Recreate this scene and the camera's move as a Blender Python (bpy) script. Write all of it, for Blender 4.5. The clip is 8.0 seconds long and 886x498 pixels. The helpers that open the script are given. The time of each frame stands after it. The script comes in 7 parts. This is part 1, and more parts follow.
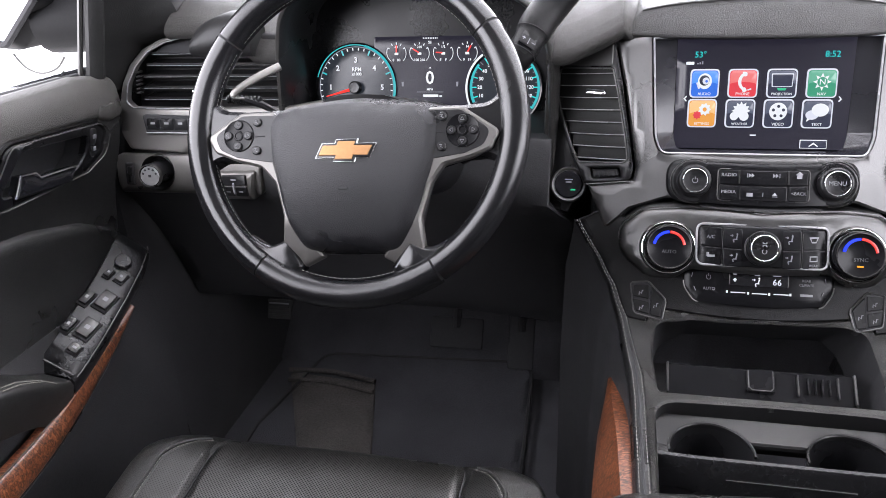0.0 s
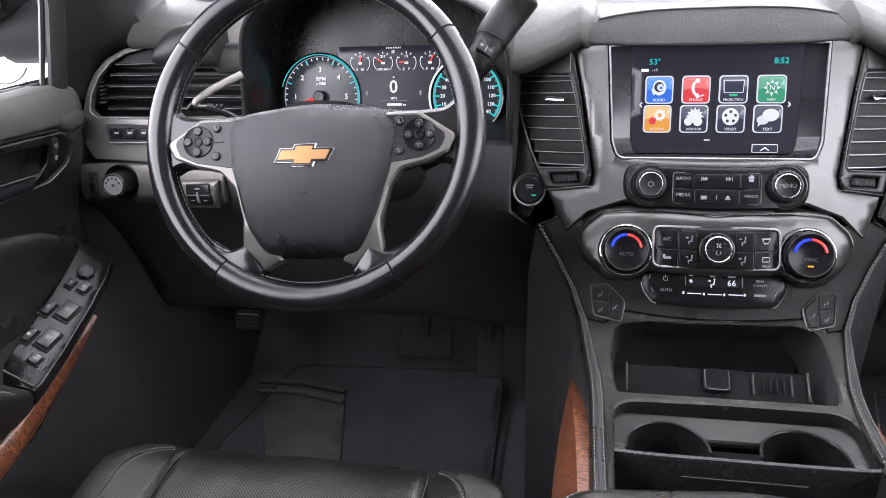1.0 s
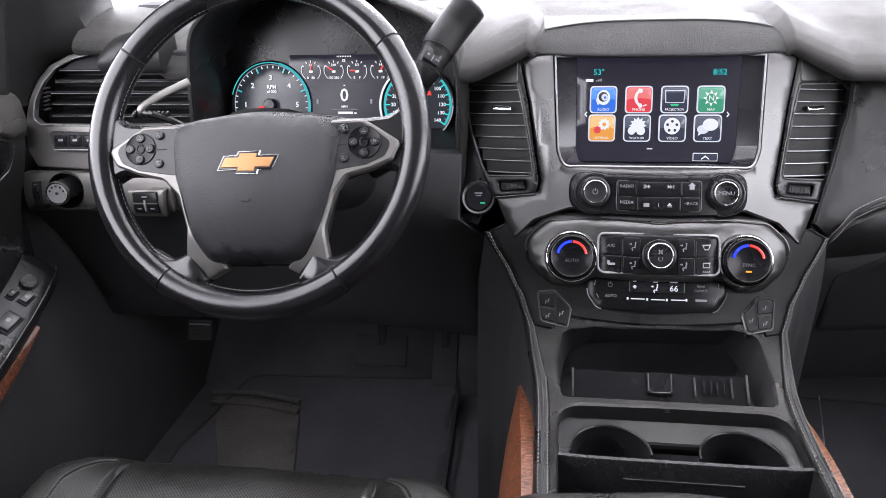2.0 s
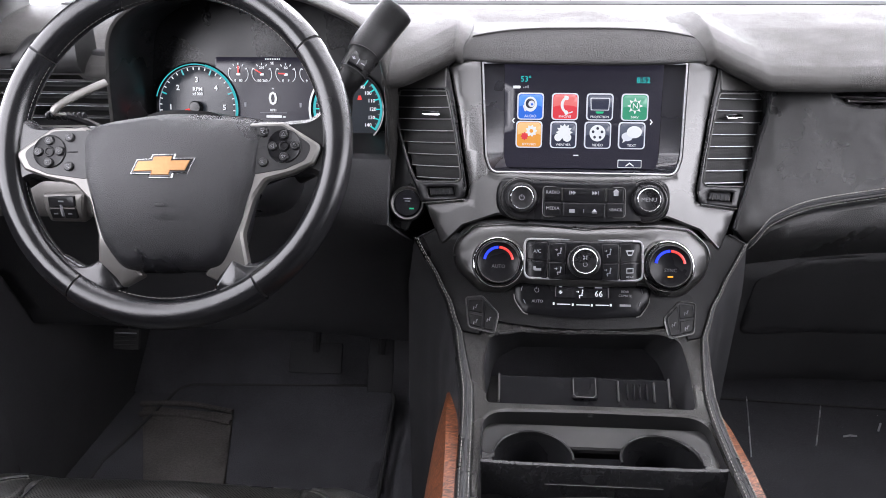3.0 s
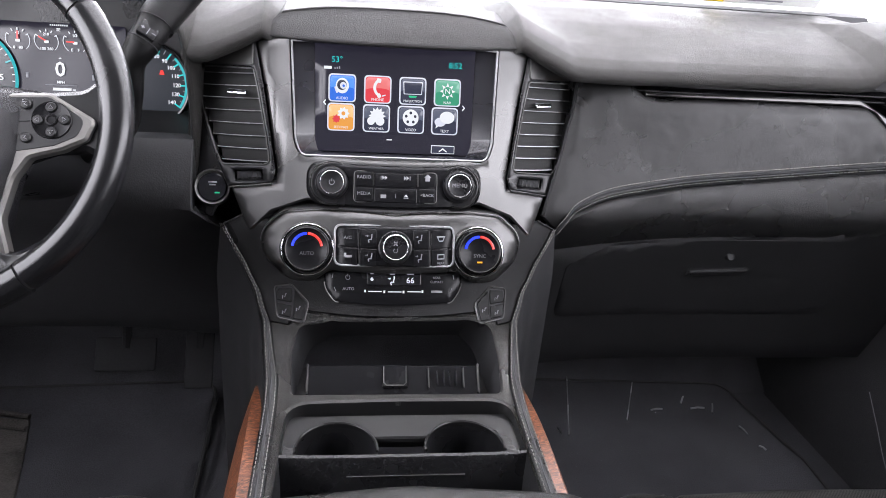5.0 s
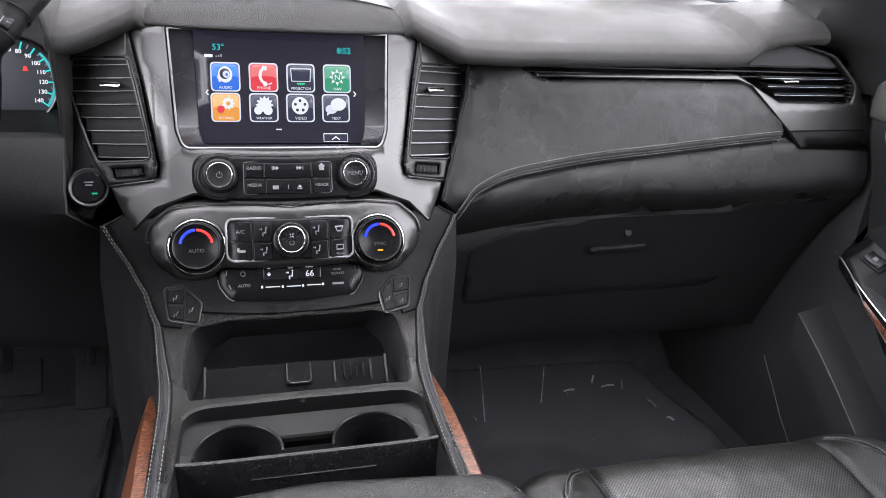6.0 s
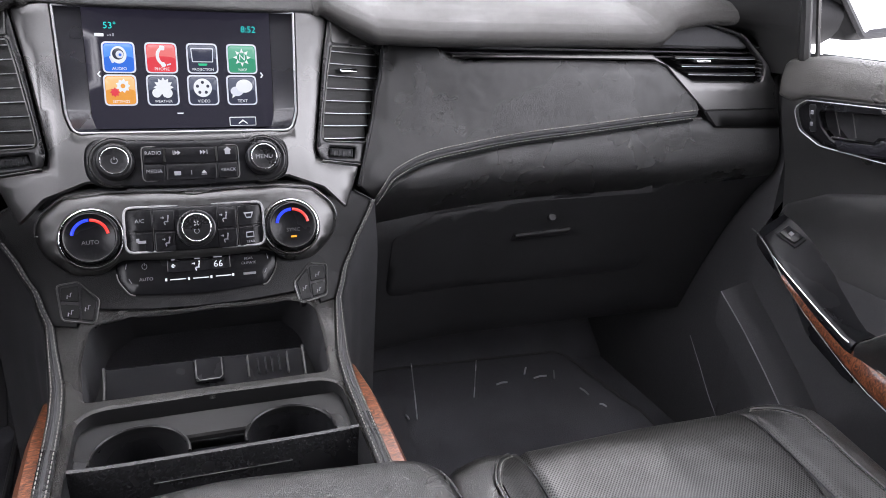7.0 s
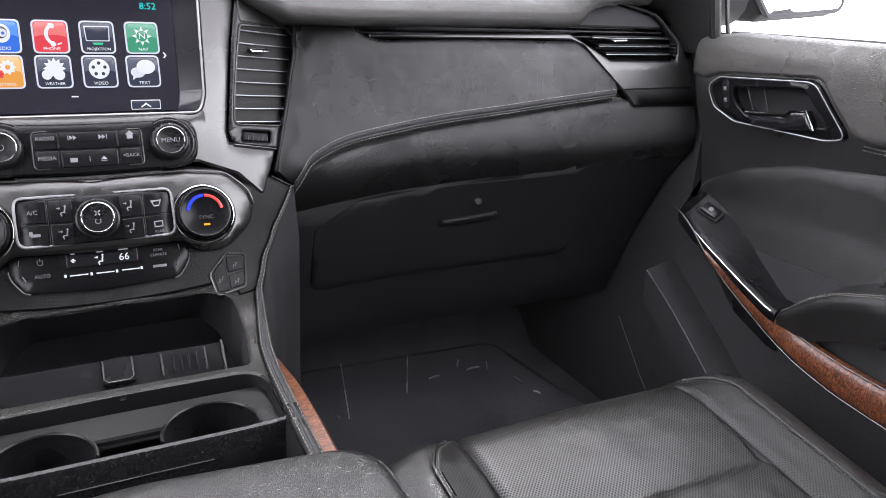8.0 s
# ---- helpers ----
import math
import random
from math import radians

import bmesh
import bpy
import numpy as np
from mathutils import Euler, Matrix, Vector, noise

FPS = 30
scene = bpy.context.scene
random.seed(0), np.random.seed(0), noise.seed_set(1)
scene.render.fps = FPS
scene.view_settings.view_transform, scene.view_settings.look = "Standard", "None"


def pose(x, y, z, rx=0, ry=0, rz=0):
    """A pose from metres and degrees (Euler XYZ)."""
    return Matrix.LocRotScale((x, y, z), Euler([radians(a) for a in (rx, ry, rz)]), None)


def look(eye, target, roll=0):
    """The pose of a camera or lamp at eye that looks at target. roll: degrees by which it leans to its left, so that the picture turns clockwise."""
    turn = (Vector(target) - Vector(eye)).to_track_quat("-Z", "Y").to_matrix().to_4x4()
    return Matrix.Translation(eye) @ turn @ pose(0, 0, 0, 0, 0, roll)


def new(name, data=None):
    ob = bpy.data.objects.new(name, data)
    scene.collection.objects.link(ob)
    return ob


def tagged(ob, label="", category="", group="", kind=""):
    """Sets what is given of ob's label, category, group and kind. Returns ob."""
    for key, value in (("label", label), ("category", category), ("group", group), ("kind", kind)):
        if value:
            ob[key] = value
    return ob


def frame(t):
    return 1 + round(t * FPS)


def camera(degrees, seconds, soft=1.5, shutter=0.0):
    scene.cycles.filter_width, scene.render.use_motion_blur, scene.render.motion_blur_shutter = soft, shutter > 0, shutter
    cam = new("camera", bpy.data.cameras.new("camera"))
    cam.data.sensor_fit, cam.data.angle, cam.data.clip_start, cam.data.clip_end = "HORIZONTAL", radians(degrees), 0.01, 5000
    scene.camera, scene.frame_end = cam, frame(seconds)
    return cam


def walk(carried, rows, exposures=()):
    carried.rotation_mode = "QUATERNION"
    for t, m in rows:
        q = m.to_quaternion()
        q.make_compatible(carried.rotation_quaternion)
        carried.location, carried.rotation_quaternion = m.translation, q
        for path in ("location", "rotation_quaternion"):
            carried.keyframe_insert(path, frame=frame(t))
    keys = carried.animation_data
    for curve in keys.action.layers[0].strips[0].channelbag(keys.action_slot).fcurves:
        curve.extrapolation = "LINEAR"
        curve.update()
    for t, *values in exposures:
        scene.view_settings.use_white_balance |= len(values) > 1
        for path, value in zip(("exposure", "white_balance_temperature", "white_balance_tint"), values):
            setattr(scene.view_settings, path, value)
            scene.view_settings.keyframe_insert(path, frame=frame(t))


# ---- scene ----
cam = camera(63.13, 8.0, soft=0.6)
# seconds, place in metres, yaw, pitch, roll in degrees
PATH = [
    (0.0, -0.1943, 0.0000, 0.9300, 12.043, -24.000, 2.502),
    (0.5, -0.1828, -0.0059, 0.9256, 10.635, -23.351, 2.354),
    (1.0, -0.1692, -0.0087, 0.9191, 10.357, -22.794, 2.359),
    (1.5, -0.1598, -0.0113, 0.9182, 9.244, -22.432, 2.075),
    (3.0, -0.1179, -0.0009, 0.9146, 4.015, -21.722, 0.128),
    (3.5, -0.1088, 0.0091, 0.9131, 1.911, -21.682, -0.623),
    (4.0, -0.0973, 0.0167, 0.9136, -0.045, -21.810, -1.548),
    (4.5, -0.0780, 0.0192, 0.9100, -2.701, -22.135, -2.574),
    (5.0, -0.0613, 0.0212, 0.9045, -6.732, -22.301, -3.929),
    (6.5, -0.0328, 0.0340, 0.8583, -17.571, -20.996, -2.693),
    (7.0, -0.0175, 0.0411, 0.8367, -20.163, -20.421, -2.975),
    (7.5, -0.0129, 0.0514, 0.8186, -23.639, -19.899, -2.906),
    (8.0, -0.0092, 0.0596, 0.7989, -26.604, -19.636, -2.575),
]
walk(cam, [(t, pose(x, y, z, 90 + pitch, roll, yaw)) for t, x, y, z, yaw, pitch, roll in PATH])
scene.view_settings.exposure = 0.0

# ---- light: a white photo hall round the vehicle, brightened at the horizon and driver's side ----
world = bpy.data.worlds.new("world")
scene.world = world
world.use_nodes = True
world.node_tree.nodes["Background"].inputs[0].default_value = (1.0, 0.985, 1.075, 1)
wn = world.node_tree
# Gradient added to send more light through the side windows than from above.
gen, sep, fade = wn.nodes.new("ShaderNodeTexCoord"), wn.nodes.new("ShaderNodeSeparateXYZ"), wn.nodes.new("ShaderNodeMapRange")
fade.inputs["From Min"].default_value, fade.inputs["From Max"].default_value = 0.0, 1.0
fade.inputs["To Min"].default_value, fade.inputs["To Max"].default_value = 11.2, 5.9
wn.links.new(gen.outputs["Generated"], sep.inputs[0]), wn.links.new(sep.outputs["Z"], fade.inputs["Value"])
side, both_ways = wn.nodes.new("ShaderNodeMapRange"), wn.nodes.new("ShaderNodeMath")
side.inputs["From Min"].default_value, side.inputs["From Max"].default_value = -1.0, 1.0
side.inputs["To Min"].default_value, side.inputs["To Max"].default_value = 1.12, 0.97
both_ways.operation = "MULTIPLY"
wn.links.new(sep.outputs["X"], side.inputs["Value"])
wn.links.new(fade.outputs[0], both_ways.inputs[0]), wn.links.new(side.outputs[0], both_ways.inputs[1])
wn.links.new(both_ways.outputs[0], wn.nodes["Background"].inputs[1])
sun = new("sun", bpy.data.lights.new("sun", "SUN"))
sun.data.energy, sun.data.angle, sun.data.color = 1.1, radians(8), (1.0, 0.97, 1.0)
sun.matrix_world = look((0.9, 2.2, 3.2), (0.1, 0.5, 0.4))


# ---- materials ----
def nodes_of(name):
    m = bpy.data.materials.new(name)
    m.use_nodes = True
    nt = m.node_tree
    return m, nt, nt.nodes["Principled BSDF"]


def node(nt, kind, **values):
    n = nt.nodes.new(kind)
    for key, value in values.items():
        if key in n.inputs:
            n.inputs[key].default_value = value
    return n


def mat(name, color, rough=0.5, metal=0.0, bump=0.0, scale=300.0, var=0.2, grain="noise", coat=0.0, rvar=0.12, stretch=None, spec=0.5, depth=0.0012, wave=0.0):
    """A procedural surface: colour varied at a coarse and a fine scale, uneven gloss, and a fine relief."""
    m, nt, b = nodes_of(name)
    link = nt.links.new
    tc = node(nt, "ShaderNodeTexCoord")
    coord = tc.outputs["Object"]
    if stretch:
        mp = node(nt, "ShaderNodeMapping")
        mp.inputs["Scale"].default_value = stretch
        link(coord, mp.inputs["Vector"])
        coord = mp.outputs["Vector"]
    big = node(nt, "ShaderNodeTexNoise", Scale=9.0, Detail=4.0)
    fine = node(nt, "ShaderNodeTexNoise", Scale=scale * 0.6, Detail=3.0)
    link(coord, big.inputs["Vector"]), link(coord, fine.inputs["Vector"])
    add = node(nt, "ShaderNodeMath")
    add.operation = "ADD"
    link(big.outputs["Fac"], add.inputs[0]), link(fine.outputs["Fac"], add.inputs[1])
    ramp = node(nt, "ShaderNodeMapRange")
    ramp.inputs["From Min"].default_value, ramp.inputs["From Max"].default_value = 0.6, 1.4
    ramp.inputs["To Min"].default_value, ramp.inputs["To Max"].default_value = 1 - var, 1 + var
    link(add.outputs[0], ramp.inputs["Value"])
    mix = node(nt, "ShaderNodeVectorMath")
    mix.operation = "SCALE"
    mix.inputs[0].default_value = color
    link(ramp.outputs[0], mix.inputs["Scale"])
    link(mix.outputs[0], b.inputs["Base Color"])
    rr = node(nt, "ShaderNodeMapRange")
    rr.inputs["From Min"].default_value, rr.inputs["From Max"].default_value = 0.3, 0.7
    rr.inputs["To Min"].default_value, rr.inputs["To Max"].default_value = max(rough - rvar, 0.02), min(rough + rvar, 1)
    link(big.outputs["Fac"], rr.inputs["Value"]), link(rr.outputs[0], b.inputs["Roughness"])
    b.inputs["Metallic"].default_value = metal
    b.inputs["Coat Weight"].default_value = coat
    b.inputs["Coat Roughness"].default_value = 0.12
    b.inputs["Specular IOR Level"].default_value = spec
    if bump:
        bp = node(nt, "ShaderNodeBump", Strength=bump, Distance=depth)
        if grain == "cell":
            v = node(nt, "ShaderNodeTexVoronoi", Scale=scale)
            v.feature = "DISTANCE_TO_EDGE"
            mr = node(nt, "ShaderNodeMapRange")
            mr.inputs["From Max"].default_value = 0.22
            link(coord, v.inputs["Vector"]), link(v.outputs["Distance"], mr.inputs["Value"]), link(mr.outputs[0], bp.inputs["Height"])
        else:
            n2 = node(nt, "ShaderNodeTexNoise", Scale=scale, Detail=3.0)
            link(coord, n2.inputs["Vector"]), link(n2.outputs["Fac"], bp.inputs["Height"])
        if wave:
            slow = node(nt, "ShaderNodeTexNoise", Scale=22.0, Detail=2.0)
            soft_bump = node(nt, "ShaderNodeBump", Strength=wave, Distance=0.006)
            link(coord, slow.inputs["Vector"]), link(slow.outputs["Fac"], soft_bump.inputs["Height"]), link(soft_bump.outputs[0], bp.inputs["Normal"])
        link(bp.outputs[0], b.inputs["Normal"])
    return m


def perforated(name, color, gloss=0.9, hole=0.40):
    """Leather pricked with a regular field of small holes."""
    m = mat(name, color, 0.36, 0, 0.15, 420, 0.15, "cell", rvar=0.08, spec=0.6, wave=0.4)
    nt = m.node_tree
    b = nt.nodes["Principled BSDF"]
    tc = node(nt, "ShaderNodeTexCoord")
    mp = node(nt, "ShaderNodeMapping")
    mp.inputs["Rotation"].default_value = (0, 0, radians(45))
    mp.inputs["Scale"].default_value = (1, 1, 0.0)
    v = node(nt, "ShaderNodeTexVoronoi", Scale=335.0, Randomness=0.0)
    mr = node(nt, "ShaderNodeMapRange")
    mr.inputs["From Min"].default_value, mr.inputs["From Max"].default_value = hole - 0.14, hole
    mr.inputs["To Min"].default_value = 0.25
    sc = node(nt, "ShaderNodeVectorMath")
    sc.operation = "SCALE"
    old = b.inputs["Base Color"].links[0].from_socket
    nt.links.new(tc.outputs["Object"], mp.inputs["Vector"]), nt.links.new(mp.outputs[0], v.inputs["Vector"])
    nt.links.new(v.outputs["Distance"], mr.inputs["Value"]), nt.links.new(old, sc.inputs[0])
    half = node(nt, "ShaderNodeMath")
    half.operation = "MULTIPLY"
    half.inputs[1].default_value = gloss
    nt.links.new(mr.outputs[0], half.inputs[0]), nt.links.new(half.outputs[0], b.inputs["Specular IOR Level"])
    nt.links.new(mr.outputs[0], sc.inputs["Scale"]), nt.links.new(sc.outputs[0], b.inputs["Base Color"])
    return m


def woodgrain(name):
    """Glossy reddish burl with dark streaks."""
    m, nt, b = nodes_of(name)
    link = nt.links.new
    tc = node(nt, "ShaderNodeTexCoord")
    mp = node(nt, "ShaderNodeMapping")
    mp.inputs["Rotation"].default_value = (0, 0, radians(35))
    mp.inputs["Scale"].default_value = (1.0, 2.4, 1.3)
    n1 = node(nt, "ShaderNodeTexNoise", Scale=75.0, Detail=9.0, Roughness=0.78, Distortion=2.2)
    cr = node(nt, "ShaderNodeValToRGB")
    e = cr.color_ramp.elements
    e[0].position, e[0].color = 0.43, (0.026, 0.009, 0.005, 1)
    e[1].position, e[1].color = 0.60, (0.27, 0.100, 0.043, 1)
    mid = cr.color_ramp.elements.new(0.51)
    mid.color = (0.125, 0.038, 0.0165, 1)
    link(tc.outputs["Object"], mp.inputs["Vector"]), link(mp.outputs[0], n1.inputs["Vector"])
    link(n1.outputs["Fac"], cr.inputs["Fac"]), link(cr.outputs["Color"], b.inputs["Base Color"])
    b.inputs["Roughness"].default_value, b.inputs["Coat Weight"].default_value, b.inputs["Coat Roughness"].default_value = 0.4, 0.22, 0.08
    return m


def glow(name, color, strength=1.0):
    m, nt, b = nodes_of(name)
    b.inputs["Base Color"].default_value = (0.01, 0.01, 0.012, 1)
    b.inputs["Roughness"].default_value = 0.25
    b.inputs["Emission Color"].default_value = (*color, 1)
    b.inputs["Emission Strength"].default_value = strength
    return m


def glass(name, tint=(1, 1, 1)):
    m, nt, b = nodes_of(name)
    b.inputs["Base Color"].default_value = (*tint, 1)
    b.inputs["Transmission Weight"].default_value, b.inputs["Roughness"].default_value, b.inputs["IOR"].default_value = 1.0, 0.0, 1.45
    return m


def tinted(name, tint):
    """Dark thin glass: most light is swallowed, the rest passes straight through."""
    m, nt, b = nodes_of(name)
    clear, mix = node(nt, "ShaderNodeBsdfTransparent"), node(nt, "ShaderNodeMixShader")
    clear.inputs["Color"].default_value = (*tint, 1)
    b.inputs["Base Color"].default_value, b.inputs["Roughness"].default_value = (0.01, 0.011, 0.011, 1), 0.05
    mix.inputs[0].default_value = 0.9
    nt.links.new(b.outputs[0], mix.inputs[1]), nt.links.new(clear.outputs[0], mix.inputs[2])
    nt.links.new(mix.outputs[0], nt.nodes["Material Output"].inputs["Surface"])
    return m


PAD = mat("dash_leatherette", (0.036, 0.0345, 0.0325), 0.50, 0, 0.9, 560, 0.25, "cell", spec=0.3, wave=0.3)
FACE = mat("panel_leather", (0.009, 0.009, 0.0092), 0.32, 0, 0.4, 700, 0.2, "cell", rvar=0.12, wave=0.3, spec=0.45)
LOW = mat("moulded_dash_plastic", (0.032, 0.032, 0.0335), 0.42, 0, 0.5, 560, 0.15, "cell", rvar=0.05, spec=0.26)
SEAT = mat("seat_leather", (0.008, 0.0079, 0.0073), 0.34, 0, 0.35, 640, 0.15, "cell", rvar=0.1, wave=0.5, spec=0.68)
PERF = perforated("perforated_leather", (0.0125, 0.0122, 0.0112), 0.75)
PERFB = perforated("bolster_leather", (0.010, 0.0099, 0.0094), 0.4, 0.30)
RIML = mat("worn_rim_leather", (0.008, 0.008, 0.009), 0.21, 0, 0.07, 520, 0.15, "cell", rvar=0.1, wave=0.08, spec=0.55)
HUB = mat("airbag_vinyl", (0.0095, 0.0095, 0.0115), 0.3, 0, 0.35, 820, 0.12, "cell", spec=0.42)
SILL = mat("door_sill_vinyl", (0.055, 0.0525, 0.048), 0.32, 0, 0.6, 620, 0.15, "cell", spec=0.6)
KNEE = mat("grained_knee_plastic", (0.017, 0.017, 0.0172), 0.3, 0, 0.45, 560, 0.2, "cell", rvar=0.1, wave=0.3, spec=0.62)
DOORL = mat("door_leather", (0.014, 0.014, 0.0141), 0.34, 0, 0.35, 640, 0.2, "cell", rvar=0.1, wave=0.3, spec=0.6)
# Pale metal for bright trim; also painted as glints on slats and film.
TRIMGLINT = mat("pale_trim_and_glint", (0.42, 0.42, 0.43), 0.3, 0.4, 0, 300, 0.1)
WING = mat("screen_surround_plastic", (0.012, 0.012, 0.016), 0.30, 0, 0.03, 600, 0.1, spec=0.6)
MIRRORARM = mat("matt_mirror_plastic", (0.007, 0.007, 0.0075), 0.6, 0, 0.2, 300, 0.2, spec=0.1)
CUPM = mat("cup_holder_black", (0.013, 0.013, 0.0135), 0.42, 0, 0.15, 500, 0.15, spec=0.3)
DIAL = glow("lit_dial_face", (0.020, 0.024, 0.032), 1.0)
CONSOLE = mat("satin_console_plastic", (0.008, 0.008, 0.0083), 0.32, 0, 0.25, 700, 0.2, "cell", spec=0.15)
DASHL = mat("dash_panel_leather", (0.0095, 0.0095, 0.0097), 0.27, 0, 0.22, 800, 0.25, "cell", wave=0.5, rvar=0.14, spec=0.36)
# Pad leatherette darkened: the hood face's shade is put into the colour.
PADSHADE = mat("shaded_pad_leatherette", (0.016, 0.0156, 0.0152), 0.46, 0, 0.7, 600, 0.2, "cell", spec=0.3)
PLATE = mat("fine_console_plastic", (0.012, 0.012, 0.0122), 0.32, 0, 0.06, 700, 0.10, spec=0.26)
PRIVACY = tinted("dark_privacy_glass", (0.17, 0.175, 0.18))
SILVER = mat("satin_silver_paint", (0.085, 0.0843, 0.0836), 0.31, 0.85, 0.05, 900, 0.06)
DULL = mat("dull_silver_paint", (0.16, 0.154, 0.146), 0.38, 0.6, 0.05, 900, 0.08)
GUN = mat("dark_satin_metal", (0.08, 0.079, 0.077), 0.34, 0.6, 0.04, 900, 0.06)
BEZEL = mat("brushed_dark_metal", (0.088, 0.0872, 0.0863), 0.31, 0.85, 0.05, 900, 0.08, rvar=0.06)
CHROME = mat("bright_chrome", (0.75, 0.75, 0.76), 0.12, 1.0, 0, 300, 0.03, rvar=0.05)
BLACK = mat("satin_black_plastic", (0.011, 0.011, 0.012), 0.3, 0, 0.2, 600, 0.15, spec=0.4)
MATTE = mat("smooth_black_plastic", (0.007, 0.007, 0.008), 0.26, 0, 0.03, 600, 0.1, spec=0.2, rvar=0.05)
GLOSS = mat("gloss_black_plastic", (0.010, 0.010, 0.012), 0.14, 0, 0, 300, 0.1, rvar=0.05)
DEEP = mat("cavity_black", (0.036, 0.036, 0.038), 0.75, 0, 0.1, 500, 0.15, spec=0.15)
GRAIN = mat("coarse_console_plastic", (0.044, 0.0425, 0.039), 0.25, 0, 1, 920, 0.4, "cell", depth=0.004, spec=0.95)
RUBBER = mat("worn_rubber", (0.035, 0.035, 0.035), 0.6, 0, 0.3, 500, 0.2, spec=0.25)
CARPET = mat("charcoal_carpet", (0.066, 0.066, 0.072), 0.95, 0, 0.9, 700, 0.4, spec=0.1)
MATT = mat("ribbed_floor_mat", (0.062, 0.062, 0.068), 0.9, 0, 0.8, 600, 0.3, spec=0.05)
# Paler carpet colour that stands in for light falling on the driver mat.
MATLIGHT = mat("painted_mat_light", (0.088, 0.082, 0.077), 0.9, 0, 0.8, 420, 0.4, spec=0.05)
FOOTBLACK = mat("matt_footwell_plastic", (0.034, 0.034, 0.036), 0.6, 0, 0.3, 500, 0.2, spec=0.25)
LINER = mat("headliner_cloth", (0.26, 0.257, 0.25), 0.95, 0, 0.3, 700, 0.08, spec=0.1)
PILLAR = mat("dark_pillar_plastic", (0.016, 0.016, 0.016), 0.6, 0, 0.3, 500, 0.12, spec=0.25)
DIMTHREAD = mat("dark_grey_thread", (0.17, 0.165, 0.15), 0.8, 0, 0.3, 900, 0.2)
DIMLEGEND = mat("dim_button_legend", (0.1, 0.1, 0.106), 0.6, 0, 0, 300, 0.05)
THREAD = mat("pale_grey_thread", (0.22, 0.21, 0.19), 0.8, 0, 0.3, 900, 0.3)
WOOD = woodgrain("burl_wood_veneer")
GOLD = mat("gold_badge", (0.36, 0.19, 0.085), 0.42, 0.7, 0.1, 500, 0.12)
GLASS = glass("window_glass")
WHITEFLOOR = mat("pale_hall_floor", (0.72, 0.71, 0.69), 0.5, 0, 0.1, 60, 0.06)
PAINT = mat("dark_vehicle_paint", (0.02, 0.021, 0.024), 0.2, 0, 0, 200, 0.1, coat=0.6)
LEGEND = mat("grey_button_legend", (0.24, 0.24, 0.255), 0.6, 0, 0, 300, 0.05)
SCREENGLASS = mat("black_screen_glass", (0.004, 0.004, 0.006), 0.12, 0, 0, 200, 0.1, rvar=0.04)
RED = glow("red_light", (1.0, 0.05, 0.04), 1.1)
TEAL = glow("teal_light", (0.05, 0.55, 0.62), 0.9)
WHITE = glow("white_light", (0.9, 0.92, 1.0), 1.0)
GREY = glow("dim_white_light", (0.35, 0.36, 0.42), 0.8)
BLUE = glow("blue_light", (0.02, 0.05, 1.0), 1.6)
CYAN = glow("cyan_light", (0.02, 0.75, 0.75), 1.0)
AMBER = glow("amber_light", (1.0, 0.42, 0.02), 1.2)
GREEN = glow("green_light", (0.03, 0.75, 0.35), 0.8)
DISPLAY = glow("lit_black_display", (0.016, 0.0145, 0.026), 1.0)
ICONS = {k: glow(k + "_icon", v, 1.0) for k, v in (("blue", (0.03, 0.17, 0.80)), ("light_blue", (0.10, 0.33, 0.95)), ("red", (0.80, 0.05, 0.07)), ("light_red", (0.88, 0.20, 0.20)), ("slate", (0.030, 0.035, 0.065)), ("light_slate", (0.10, 0.115, 0.17)),
                                                   ("green", (0.04, 0.33, 0.19)), ("light_green", (0.14, 0.46, 0.32)), ("orange", (0.85, 0.36, 0.06)), ("light_orange", (0.95, 0.58, 0.25)))}
FRAME = glow("icon_frame", (0.62, 0.64, 0.74), 1.2)
ICONART = glow("icon_art", (0.78, 0.80, 0.86), 1.1)
PAPER = mat("white_sticker_paper", (0.75, 0.75, 0.73), 0.6, 0, 0, 300, 0.05)
YELLOW = mat("yellow_sticker_paper", (0.75, 0.62, 0.03), 0.6, 0, 0, 300, 0.05)
MIRROR = mat("mirror_glass", (0.85, 0.86, 0.88), 0.03, 1.0, 0, 200, 0.02, rvar=0.01)
FILM = mat("clear_plastic_film", (0.5, 0.5, 0.5), 0.15, 0, 0, 200, 0.05)
FILM.node_tree.nodes["Principled BSDF"].inputs["Alpha"].default_value = 0.025


# ---- building helpers ----
from mathutils.geometry import delaunay_2d_cdt


def thing(name, loc, label, category, group="", kind=""):
    ob = new(name)
    ob.location = loc
    ob.empty_display_size = 0.05
    return tagged(ob, label, category, group, kind)


def mesh_object(name, bm, material, sharp=40.0, recalc=True):
    if recalc:
        bmesh.ops.recalc_face_normals(bm, faces=bm.faces[:])
    limit = radians(sharp)
    for f in bm.faces:
        f.smooth = True
    for e in bm.edges:
        if len(e.link_faces) == 2 and e.calc_face_angle(0.0) > limit:
            e.smooth = False
    me = bpy.data.meshes.new(name)
    bm.to_mesh(me)
    bm.free()
    me.materials.append(material)
    return new(name, me)


def part(name, bm, material, parent, label="", sharp=40.0, recalc=True):
    """Links bm as one mesh under a thing (an empty) or under a part."""
    ob = mesh_object(name, bm, material, sharp, recalc)
    ob.parent = parent
    if parent.type == "EMPTY":
        ob.matrix_parent_inverse = parent.matrix_basis.inverted()
    return tagged(ob, label)


